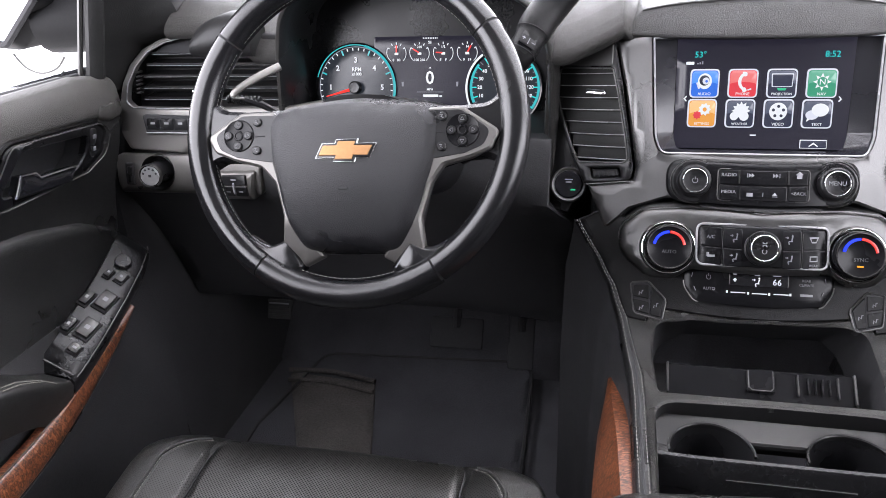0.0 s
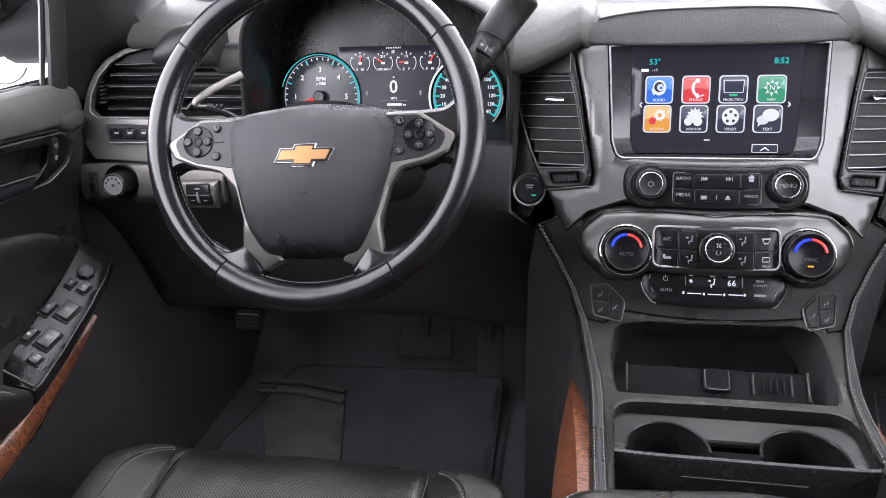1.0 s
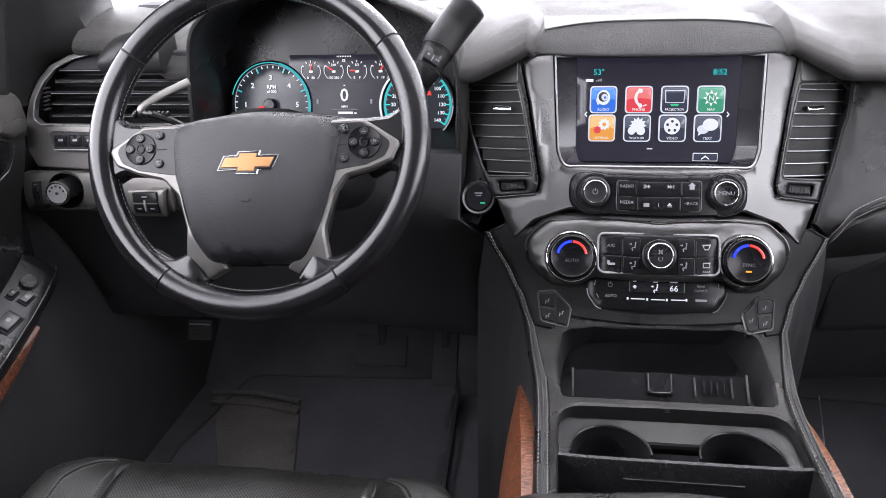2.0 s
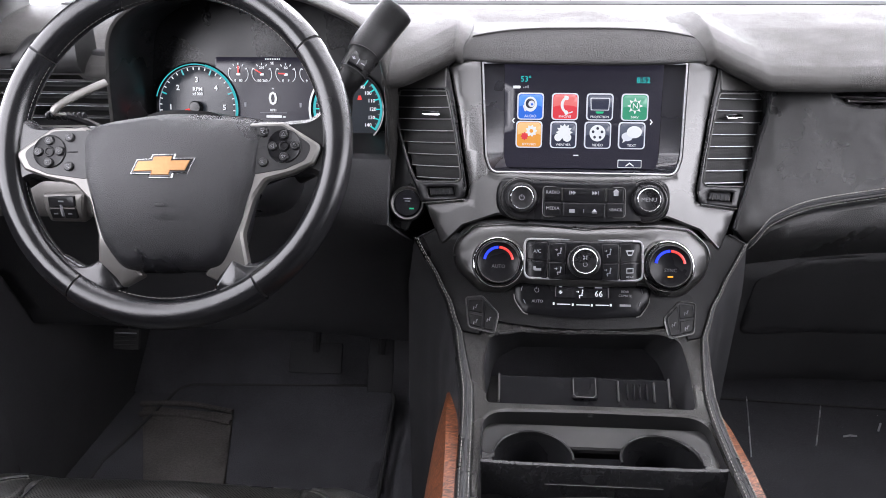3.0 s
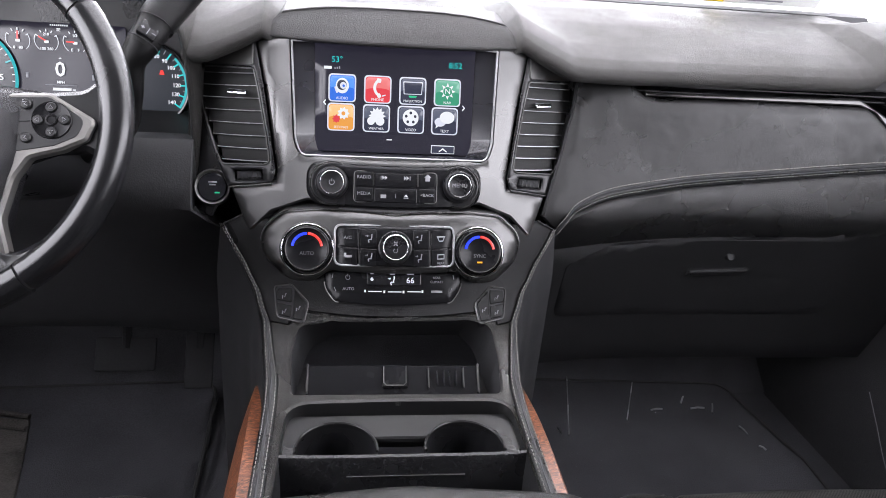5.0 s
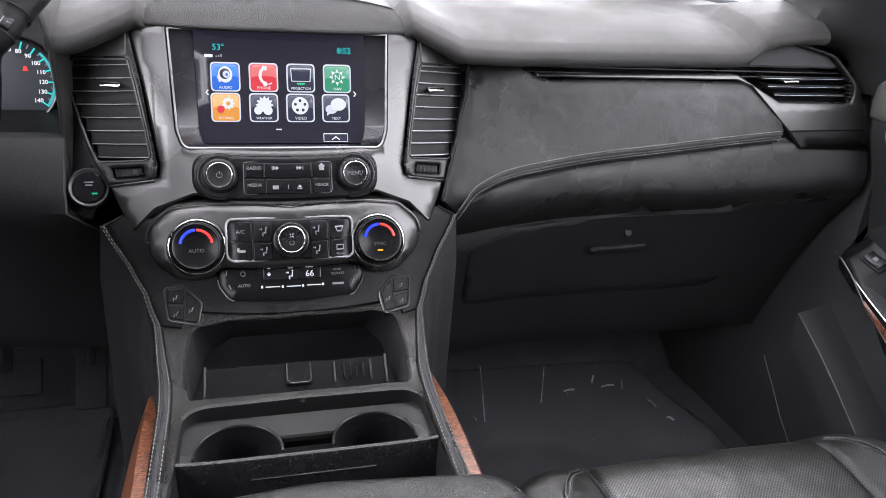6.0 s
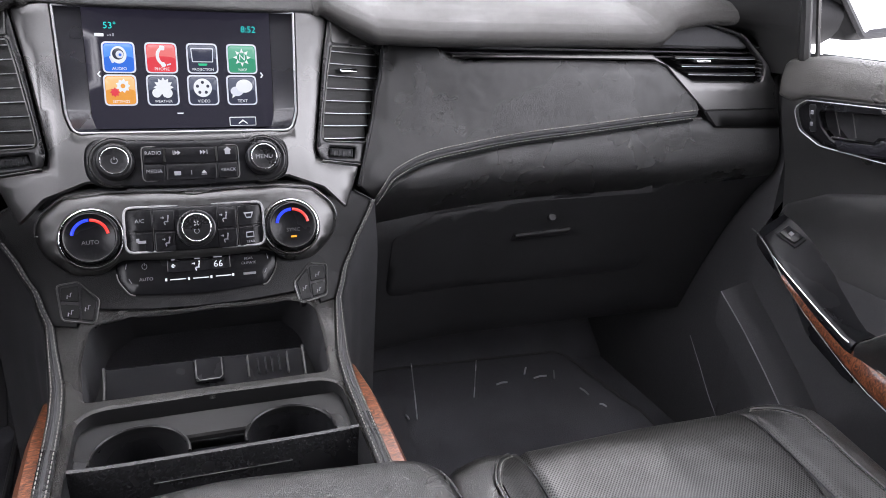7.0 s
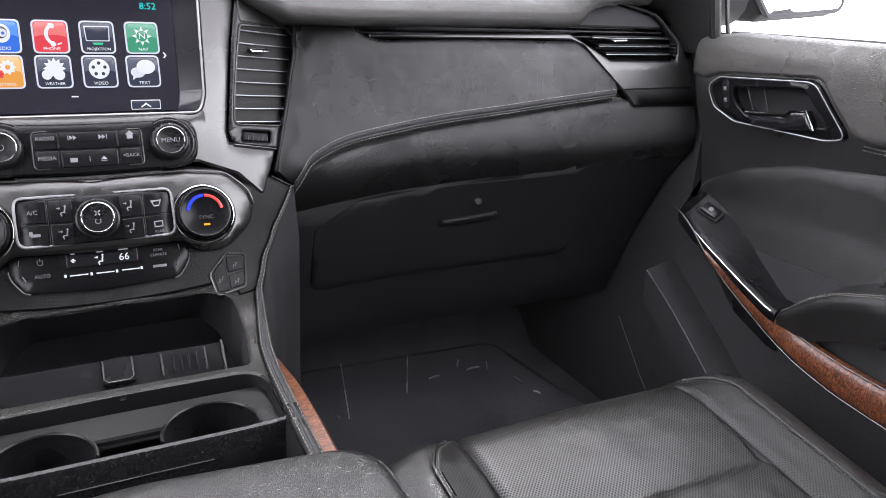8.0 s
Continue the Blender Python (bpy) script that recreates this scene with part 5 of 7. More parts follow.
    if side > 0:
        sw(0.892, 0.930, 0.020, 0.03)
    else:
        for y, xo, w, h in ((0.866, 0.907, 0.013, 0.016), (0.862, 0.924, 0.010, 0.014), (0.822, 0.908, 0.020, 0.027), (0.812, 0.930, 0.013, 0.022), (0.774, 0.909, 0.020, 0.027), (0.766, 0.931, 0.013, 0.022), (0.742, 0.910, 0.015, 0.013)):
            sw(y, xo, w, h)
        part("mirror_dial", lathe([(0.013, -0.004), (0.013, 0.005), (0.011, 0.007), (0.002, 0.007)], axes((-0.918, 0.892, 0.4725), (1, 0, -0.6), (0, 0.9, 0.42)), 24), BLACK, d, "round mirror dial")
    # wood strip under the armrest
    YW = [0.855, 0.79, 0.71, 0.66, 0.60, 0.52, 0.30, -0.2]
    ZU = [0.421, 0.392, 0.360, 0.346, 0.337, 0.334, 0.34, 0.34]
    ZL = [0.413, 0.371, 0.326, 0.306, 0.293, 0.286, 0.288, 0.29]
    XW = [0.887, 0.888, 0.893, 0.894, 0.893, 0.89, 0.885, 0.885]
    rows = []
    for y in np.linspace(0.855, -0.2, 40):
        zu, zl, x = (float(np.interp(-y, [-q for q in YW], L)) for L in (ZU, ZL, XW))
        zm, h2 = (zu + zl) / 2, (zu - zl) / 2
        rows.append([(side * (x + 0.02), y, zl), (side * (x + 0.006), y, zl), (side * (x + 0.001), y, zm - h2 * 0.7), (side * x, y, zm), (side * (x + 0.003), y, zm + h2 * 0.8), (side * (x + 0.010), y, zu), (side * (x + 0.02), y, zu)])
    part("wood_strip", loft(rows), WOOD, d, "glossy reddish burl wood strip", 50)
    part("wood_edge", tube([(side * (float(np.interp(-y, [-q for q in YW], XW)) + 0.004), y, float(np.interp(-y, [-q for q in YW], ZL)) - 0.001) for y in np.linspace(0.85, 0.1, 30)], 0.0010, 6), SILVER, d)
    part("wood_upper_edge", tube([(side * (float(np.interp(-y, [-q for q in YW], XW)) + 0.0065), y, float(np.interp(-y, [-q for q in YW], ZU)) + 0.0005) for y in np.linspace(0.85, 0.1, 30)], 0.0008, 6), DULL, d, "thin pale edge above the wood")
    lowp = [[(side * 0.925, y, z0) for z0 in (0.0, 0.15, 0.28)] + [(side * 0.928, y, 0.34), (side * 0.946, y, 0.43), (side * 0.97, y, 0.43), (side * 0.97, y, 0.0)] for y in (0.966, 0.90, 0.7, 0.4, -0.27)]
    part("lower_panel", loft(lowp), FOOTBLACK, d, "black lower door panel")
    part("door_skin", box(min(side * 0.985, side * 1.02), max(side * 0.985, side * 1.02), -0.27, 1.02, -0.3, 0.755, 0.01), PAINT, d, "dark painted outer skin")
    # window frame
    part("window_channel", tube([(side * 0.951, 0.940, 0.752), (side * 0.920, 0.938, 0.86), (side * 0.887, 0.925, 0.97), (side * 0.82, 0.70, 1.20)], 0.004, 6), GUN, d, "pale window channel")
    part("window_frame", tube([(side * 0.930, 0.946, 0.750), (side * 0.902, 0.944, 0.86), (side * 0.870, 0.925, 0.97), (side * 0.81, 0.70, 1.20), (side * 0.78, 0.45, 1.28), (side * 0.77, -0.15, 1.30)], 0.013, 8, flat=0.7), PILLAR, d, "dark window frame")
    part("window_seal", tube([(side * 0.945, 0.925, 0.756), (side * 0.948, 0.4, 0.762), (side * 0.948, -0.25, 0.764)], 0.005, 6), DEEP, d, "black window seal")
    return d


door(-1, 1), door(1, 2)


# ---- screen content ----
def gslab(outline, lift_, mt, name, parent, label="", step=0.02):
    return part(name, slab(glass_f(lift_), outline, thick=0.0012, bevel=0.0002, step=step), mt, parent, label)


def disc(cx, cz, r, n=24):
    return [Vector((cx + r * math.cos(a), cz + r * math.sin(a))) for a in np.linspace(0, 2 * math.pi, n + 1)[:-1]]


def star(cx, cz, r0, r1, n):
    return [Vector((cx + (r0 if k % 2 else r1) * math.cos(math.pi * k / n), cz + (r0 if k % 2 else r1) * math.sin(math.pi * k / n))) for k in range(2 * n)]


def gtext(text, x, z, size, mt, parent, lift_=0.004):
    return words(text, size, axes((x, glass_y(z) - lift_, z), (1, 0, 0), (0, 0.27, 0.96)), mt, parent)


disp = gslab(rounded([(-0.1050, 0.7885), (0.1050, 0.7885), (0.1025, 0.655), (-0.1025, 0.655)], 0.001), 0.0016, DISPLAY, "display", screen, "lit black display area")
ICON = (("AUDIO", "blue", -0.069, 0.734), ("PHONE", "red", -0.023, 0.734), ("PROJECTION", "slate", 0.023, 0.734), ("NAV", "green", 0.069, 0.734),
        ("SETTINGS", "orange", -0.070, 0.698), ("WEATHER", "slate", -0.024, 0.698), ("VIDEO", "slate", 0.0215, 0.698), ("TEXT", "slate", 0.0665, 0.698))
for name_, tone, x, z in ICON:
    ic = gslab(rounded([(x - 0.0178, z + 0.0172), (x + 0.0178, z + 0.0172), (x + 0.0178, z - 0.0172), (x - 0.0178, z - 0.0172)], 0.0055, 5), 0.0026, FRAME, "icon", disp, "rounded menu icon with a pale frame")
    k = 0.0160
    gslab(rounded([(x - k, z + k - 0.0004), (x + k, z + k - 0.0004), (x + k, z - k + 0.0004), (x - k, z - k + 0.0004)], 0.0045, 5), 0.0034, ICONS[tone], "icon_face", ic)
    gl_ = [(x - k + 0.0006, z + 0.004), (x - k + 0.0006, z + k - 0.004), (x - k + 0.003, z + k - 0.0012), (x + k - 0.003, z + k - 0.0012), (x + k - 0.0006, z + k - 0.004), (x + k - 0.0006, z - 0.001)]
    gslab([*gl_, *[(x + (k - 0.0006) * math.cos(a), z - 0.001 + 0.005 * math.sin(a) * 0.6) for a in np.linspace(0.2, math.pi - 0.2, 10)]], 0.0038, ICONS["light_" + tone], "icon_sheen", ic)
    gtext(name_, x, z - 0.0122, 0.0050 if len(name_) < 7 else 0.0042, WHITE, ic, 0.0046)
    art = lambda o, mt=ICONART, l=0.0042, nm="icon_art": gslab(o, l, mt, nm, ic, step=0.01)
    if name_ == "AUDIO":
        art([Vector((x + 0.0085 * math.cos(a), z + 0.003 + 0.0095 * math.sin(a))) for a in np.linspace(0, 2 * math.pi, 29)[:-1]], l=0.0044), art(disc(x - 0.0005, z + 0.004, 0.0062), ICONS["slate"], 0.0050), art(disc(x + 0.0012, z + 0.0035, 0.0042), FRAME, 0.0056), art(disc(x + 0.0018, z + 0.0032, 0.0016), ICONS["blue"], 0.0062)
        art(rounded([(x - 0.0105, z + 0.001), (x - 0.0078, z + 0.002), (x - 0.0050, z - 0.0055), (x - 0.0075, z - 0.0065)], 0.001, 3), FRAME)
    elif name_ == "PHONE":
        arc_ = np.radians(np.linspace(118, 232, 14))
        art([*[Vector((x + 0.0075 + 0.0135 * math.cos(a), z + 0.0025 + 0.0125 * math.sin(a))) for a in arc_], *[Vector((x + 0.0075 + 0.0098 * math.cos(a), z + 0.0025 + 0.0098 * math.sin(a))) for a in reversed(arc_)]], l=0.0046)
        art(rounded([(x - 0.002, z + 0.0145), (x + 0.0045, z + 0.0135), (x + 0.004, z + 0.0085), (x - 0.0005, z + 0.009)], 0.0018, 3), l=0.0050), art(rounded([(x - 0.002, z - 0.0055), (x + 0.0025, z - 0.004), (x + 0.0055, z - 0.0085), (x + 0.0005, z - 0.0105)], 0.0018, 3), l=0.0050)
        art(rounded([(x + 0.0055, z - 0.007), (x + 0.010, z - 0.0055), (x + 0.0105, z - 0.0068), (x + 0.006, z - 0.0085)], 0.0004, 2), FRAME)
    elif name_ == "PROJECTION":
        art(rounded([(x - 0.013, z + 0.012), (x + 0.013, z + 0.012), (x + 0.012, z - 0.004), (x - 0.012, z - 0.004)], 0.001), FRAME), art(rounded([(x - 0.0118, z + 0.0108), (x + 0.0118, z + 0.0108), (x + 0.011, z - 0.003), (x - 0.011, z - 0.003)], 0.001), ICONS["slate"], 0.0048)
        art(rounded([(x - 0.006, z - 0.0055), (x + 0.006, z - 0.0055), (x + 0.004, z - 0.008), (x - 0.004, z - 0.008)], 0.0008), GREEN)
    elif name_ == "NAV":
        art(star(x, z + 0.002, 0.0058, 0.0105, 8)), art(disc(x, z + 0.002, 0.0058), ICONS["green"], 0.0048), gtext("N", x, z + 0.002, 0.010, WHITE, ic, 0.0056)
    elif name_ == "SETTINGS":
        art(star(x + 0.003, z + 0.005, 0.0058, 0.0080, 9)), art(disc(x + 0.003, z + 0.005, 0.0025), ICONS["orange"], 0.0050), art(star(x - 0.006, z - 0.002, 0.0038, 0.0055, 8), ICONS["red"], 0.0046)
    elif name_ == "WEATHER":
        art(star(x + 0.001, z + 0.0035, 0.0078, 0.0112, 12)), art(disc(x - 0.007, z - 0.003, 0.005)), art(disc(x + 0.005, z - 0.003, 0.0055))
    elif name_ == "VIDEO":
        art(disc(x - 0.0005, z + 0.003, 0.0105, 32))
        for a in range(5):
            art(disc(x - 0.0005 + 0.0062 * math.cos(1.57 + a * 1.2566), z + 0.003 + 0.0062 * math.sin(1.57 + a * 1.2566), 0.0018, 12), ICONS["slate"], 0.0050)
    else:
        art([Vector((p.x, z + 0.005 + (p.y - z - 0.005) * 0.78)) for p in disc(x + 0.003, z + 0.005, 0.0098, 28)], l=0.0048), art([Vector((p.x, z - 0.001 + (p.y - z + 0.001) * 0.75)) for p in disc(x - 0.006, z - 0.001, 0.0075)], FRAME)
        art([Vector((x - 0.011, z - 0.004)), Vector((x - 0.006, z - 0.005)), Vector((x - 0.012, z - 0.009))])
gtext("53\u00b0", -0.076, 0.7685, 0.0105, CYAN, disp), gtext("8:52", 0.0785, 0.7680, 0.0105, CYAN, disp)
gslab(rounded([(-0.093, 0.760), (-0.083, 0.760), (-0.083, 0.7565), (-0.093, 0.7565)], 0.001), 0.0026, WHITE, "status_bar", disp)
for k in range(3):
    gslab([(-0.0795 + 0.0028 * k, 0.757), (-0.0778 + 0.0028 * k, 0.757), (-0.0778 + 0.0028 * k, 0.7585 + 0.0009 * k), (-0.0795 + 0.0028 * k, 0.7585 + 0.0009 * k)], 0.0026, GREY, "signal_bar", disp)
for sx in (-1, 1):
    gslab([(sx * 0.0935, 0.7155), (sx * 0.0905, 0.719), (sx * 0.0895, 0.718), (sx * 0.0916, 0.7155), (sx * 0.0895, 0.713), (sx * 0.0905, 0.712)], 0.0026, WHITE, "page_arrow", disp)
gslab(rounded([(0.0495, 0.6670), (0.0810, 0.6670), (0.0810, 0.6568), (0.0495, 0.6568)], 0.001), 0.0026, WHITE, "up_button", disp)
gslab(rounded([(0.0503, 0.6662), (0.0802, 0.6662), (0.0802, 0.6576), (0.0503, 0.6576)], 0.0008), 0.0034, ICONS["slate"], "up_face", disp)
gslab([(0.0600, 0.6602), (0.0652, 0.6642), (0.0704, 0.6602), (0.0704, 0.6588), (0.0652, 0.6622), (0.0600, 0.6588)], 0.0042, WHITE, "up_arrow", disp)
gslab([(-0.010, 0.6725), (-0.003, 0.6725), (-0.003, 0.6712), (-0.010, 0.6712)], 0.0026, WHITE, "page_mark", disp)

# ---- vents of the stack, with silver foot and side panels ----
def stack_vent(side):
    v = thing("air_vent", (side * 0.21, 1.0, 0.68), "black upright dashboard air vent with pale highlight lines on its slats", "air vent", "dashboard air vents")
    mir = lambda pts: [(side * p[0], *p[1:]) for p in pts]
    outer = [(0.183, 0.785, 0.004), (0.218, 0.776, 0.01), (0.262, 0.757, 0.01), (0.274, 0.735, 0.02), (0.262, 0.70, 0.05), (0.236, 0.64, 0.05), (0.216, 0.6035, 0.002), (0.156, 0.6175, 0.006), (0.152, 0.632, 0.01), (0.158, 0.665, 0.04), (0.170, 0.73, 0.04)]
    grill = [(0.184, 0.750, 0.004), (0.252, 0.744, 0.010), (0.263, 0.728, 0.02), (0.252, 0.69, 0.05), (0.233, 0.645, 0.04), (0.224, 0.629, 0.008), (0.160, 0.639, 0.008), (0.165, 0.67, 0.05), (0.176, 0.72, 0.05)]
    hole_ = rounded(mir(grill), 0.006, 5)
    knob = rounded(mir([(0.170, 0.6305), (0.208, 0.6235), (0.205, 0.6115), (0.167, 0.6185)]), 0.002, 3)
    part("frame", slab(stack_f(0.001), rounded(mir(outer), 0.006, 5), [hole_, knob], thick=0.02, bevel=0.002, step=0.014), BLACK, v, "satin black vent frame", 50)
    part("vent_cap", slab(stack_f(0.0035), rounded(mir([(0.184, 0.7825), (0.218, 0.7735), (0.256, 0.7570), (0.252, 0.7475), (0.184, 0.7535)]), 0.004, 4), thick=0.006, bevel=0.0015, step=0.014), GUN, v, "dull grey cap above the grille")
    part("edge_line", tube([stack_f(0.0012)(p.x, p.y, 0) for p in hole_], 0.0009, 5, True), GUN, v)
    part("cavity", slab(stack_f(-0.05), rounded(mir([(0.17, 0.765), (0.27, 0.76), (0.27, 0.61), (0.15, 0.61)]), 0.004), thick=0.004, step=0.03), DEEP, v, "dark duct")
    for k in range(8):
        z = 0.7405 - 0.0150 * k
        x0 = float(np.interp(z, [0.639, 0.67, 0.72, 0.75], [0.158, 0.163, 0.174, 0.182])) + 0.002
        x1 = float(np.interp(z, [0.629, 0.645, 0.69, 0.728, 0.744], [0.224, 0.232, 0.2515, 0.262, 0.253])) - 0.002
        tip = [(side * x, stack_y(x, z) + 0.004, z + 0.0005 - (x - 0.2) * 0.12) for x in np.linspace(x0, x1, 7)]
        sl = part("slat", loft([[(p[0], p[1], p[2] + 0.0011), (p[0], p[1], p[2] - 0.0011), (p[0], p[1] + 0.0105, p[2] + 0.0134), (p[0], p[1] + 0.0085, p[2] + 0.0150)] for p in tip]), PILLAR, v)
        # Pale bar in place of the highlight along the slat.
        part("slat_highlight", tube([(p[0], p[1] - 0.0009, p[2] + 0.0006) for p in tip], 0.0007, 5), TRIMGLINT, sl, "pale line painted as the slat's edge highlight")
    tx, tz = 0.206, 0.7195
    part("thumb_tab", slab(stack_f(0.010), rounded(mir([(tx - 0.014, tz + 0.0030), (tx + 0.012, tz + 0.0018), (tx + 0.013, tz - 0.0025), (tx - 0.013, tz - 0.0015)]), 0.002), thick=0.02, bevel=0.0014, step=0.008), CHROME, v, "bright thumb tab")
    wh = part("thumbwheel", slab(stack_f(-0.004), rounded(mir([(0.172, 0.6285), (0.2055, 0.622), (0.203, 0.6125), (0.169, 0.619)]), 0.002), thick=0.02, bevel=0.002, step=0.01), DEEP, v, "ribbed black thumbwheel")
    for k in range(5):
        xx = 0.176 + 0.0065 * k
        part("rib", slab(stack_f(-0.003), mir([(xx, 0.6255 - 0.0012 * k), (xx + 0.002, 0.6251 - 0.0012 * k), (xx + 0.001, 0.6178 - 0.0012 * k), (xx - 0.001, 0.6182 - 0.0012 * k)]), thick=0.003, bevel=0.0004), BLACK, wh)
    return v


stack_vent(1), stack_vent(-1)
for sx in (-1, 1):
    # Thin bar shaped to give the foot's top edge its highlight.
    part("foot_highlight", tube([stack_f(0.0036)(sx * x, z, 0) for x, z in ((0.156, 0.6172), (0.185, 0.6107), (0.2115, 0.6042))], 0.0012, 6), SILVER, stack, "raised silver line for the highlight along the foot")
part("column_side_panel", slab(lambda x, z, d: Vector((x, stack_y(x, z) + 0.004 + d, z)), rounded([(-0.216, 0.6035), (-0.260, 0.70), (-0.268, 0.735), (-0.264, 0.76), (-0.270, 0.765), (-0.276, 0.72), (-0.277, 0.575), (-0.262, 0.560), (-0.236, 0.562)], 0.004), thick=0.03, bevel=0.003, step=0.014), BLACK, stack, "satin black panel beside the steering column")
part("side_strip", tube(smooth_path([(-0.268, stack_y(-0.270, 0.76) - 0.002, 0.760), (-0.270, stack_y(-0.275, 0.72) - 0.003, 0.72), (-0.270, stack_y(-0.273, 0.66) - 0.002, 0.66), (-0.268, stack_y(-0.268, 0.60) - 0.0, 0.60)], 6), lambda t: 0.007 * (1 - 0.6 * t), 8, flat=0.6), PAD, stack, "soft rounded edge strip", 60)
part("side_backing", box(0.205, 0.262, 1.085, 1.12, 0.45, 0.76, 0.004), BLACK, stack)
part("side_backing", box(-0.262, -0.205, 1.085, 1.12, 0.45, 0.76, 0.004), BLACK, stack)
part("stack_core", box(-0.16, 0.16, 1.01, 1.12, 0.42, 0.79, 0.004), DEEP, stack)

# start button
def face_axes(x, z, lift_=0.0, tilt=0.42):
    """A pose on the stack's face, z towards the seats."""
    return axes((x, stack_y(x, z) - lift_, z), (1, 0, 0), (0, tilt, 1))


start = thing("start_button", (-0.236, 0.955, 0.598), "round black engine start button with a green light", "button")
sm = face_axes(-0.236, 0.598, 0.0)
part("collar", lathe([(0.0245, -0.006), (0.0245, 0.004), (0.0225, 0.0058), (0.0195, 0.004), (0.0195, 0.0)], sm, 36, cap=False), GUN, start, "dull metal ring", 50)
part("cap", lathe([(0.019, -0.002), (0.019, 0.005), (0.0175, 0.0062), (0.002, 0.0056)], sm, 36), GLOSS, start, "glossy black cap")
part("light", moved(box(0.003, 0.0095, -0.0085, -0.0065, 0.0056, 0.0064, 0.0003, 1), sm), GREEN, start, "small green light")
for k, w in enumerate((0.008, 0.011)):
    part("legend_bar", moved(box(-w / 2, w / 2, 0.002 + 0.0035 * k, 0.0038 + 0.0035 * k, 0.0055, 0.0062, 0.0002, 1), sm), LEGEND, start)

# ---- radio controls ----
radio = thing("radio_controls", (0, 0.9, 0.627), "black radio control strip with two round knobs", "control panel")
pill = rounded([(-0.112, 0.651, 0.022), (0.113, 0.651, 0.022), (0.113, 0.602, 0.022), (-0.112, 0.602, 0.022)], 0.022, 8)
part("strip", slab(stack_f(0.006), pill, thick=0.014, bevel=0.003, step=0.012), MATTE, radio, "satin black strip", 50)
part("buttons_frame", tube([stack_f(0.0066)(p.x, p.y, 0) for p in rounded([(-0.052, 0.6445), (0.053, 0.6445), (0.053, 0.609), (-0.052, 0.609)], 0.005, 4)], 0.0007, 5, True), GUN, radio, "thin grey outline")


def bpanel(x0, x1, z0, z1, lift_, parent, mt=MATTE, name="button", label="black button"):
    return part(name, slab(stack_f(lift_), rounded([(x0, z1), (x1, z1), (x1, z0), (x0, z0)], 0.0015, 3), thick=0.006, bevel=0.0005, step=0.02), mt, parent, label)


def stext(text, x, z, size, parent, lift_=0.0086, mt=LEGEND):
    return words(text, size, face_axes(x, z, lift_), mt, parent)


def sbar(x, z, w, h, parent, lift_=0.0073, mt=LEGEND, rot=0.0, name="legend_bar"):
    return part(name, moved(box(-w / 2, w / 2, -h / 2, h / 2, -0.0004, 0.0004, 0.0001, 1), face_axes(x, z, lift_) @ pose(0, 0, 0, 0, 0, rot)), mt, parent)


def icon_air(x, z, parent, lift_, mt=LEGEND):
    """A small seated figure with an arrow of air."""
    part("sign", moved(lathe([(0.0010, -0.0003), (0.0010, 0.0003)], Matrix(), 10), face_axes(x + 0.0022, z + 0.0040, lift_)), mt, parent)
    for ox, oz, w, h, rot in ((0.0018, 0.0010, 0.0013, 0.0046, -12), (0.0002, -0.0016, 0.0042, 0.0012, 0), (-0.0018, -0.0034, 0.0012, 0.0036, 15), (-0.0040, 0.0022, 0.0034, 0.0008, 0), (-0.0030, 0.0028, 0.0016, 0.0007, -40), (-0.0030, 0.0016, 0.0016, 0.0007, 40)):
        sbar(x + ox, z + oz, w, h, parent, lift_, mt, rot=rot, name="sign")


for x0, x1 in ((-0.0505, -0.0285), (-0.0265, 0.0275), (0.0295, 0.0515)):
    for z0, z1 in ((0.6275, 0.6435), (0.610, 0.6262)):
        b_ = bpanel(x0, x1, z0, z1, 0.0068, radio)
for x in (-0.0278, 0.0285):
    sbar(x, 0.6365, 0.0022, 0.0165, radio, 0.0076, SILVER, name="metal_bar")
stext("RADIO", -0.0395, 0.6385, 0.0058, radio), stext("MEDIA", -0.0395, 0.6195, 0.0058, radio), stext("<BACK", 0.0405, 0.6190, 0.0054, radio)
for sx in (-1, 1):
    for k in range(2):
        part("sign", slab(stack_f(0.0075), [(sx * (0.0105 + 0.0032 * k), 0.6385), (sx * (0.0137 + 0.0032 * k), 0.6409), (sx * (0.0137 + 0.0032 * k), 0.6361)][::1] if sx < 0 else [(0.0170 - 0.0032 * k, 0.6385), (0.0138 - 0.0032 * k, 0.6409), (0.0138 - 0.0032 * k, 0.6361)], thick=0.0008, bevel=0.0001), LEGEND, radio)
    sbar(sx * 0.0183, 0.6385, 0.0009, 0.0050, radio)
part("sign", slab(stack_f(0.0075), [(0.0365, 0.6395), (0.041, 0.6432), (0.0455, 0.6395), (0.044, 0.6395), (0.044, 0.6352), (0.038, 0.6352), (0.038, 0.6395)], thick=0.0008, bevel=0.0001), LEGEND, radio)
part("sign", slab(stack_f(0.0075), [(0.0105, 0.6165), (0.0165, 0.6165), (0.0135, 0.6198)], thick=0.0008, bevel=0.0001), LEGEND, radio)
sbar(0.0135, 0.6152, 0.006, 0.0009, radio), sbar(-0.0150, 0.6170, 0.007, 0.0045, radio, 0.0073, LEGEND), sbar(0.0, 0.6175, 0.0007, 0.005, radio, 0.0073, LEGEND)
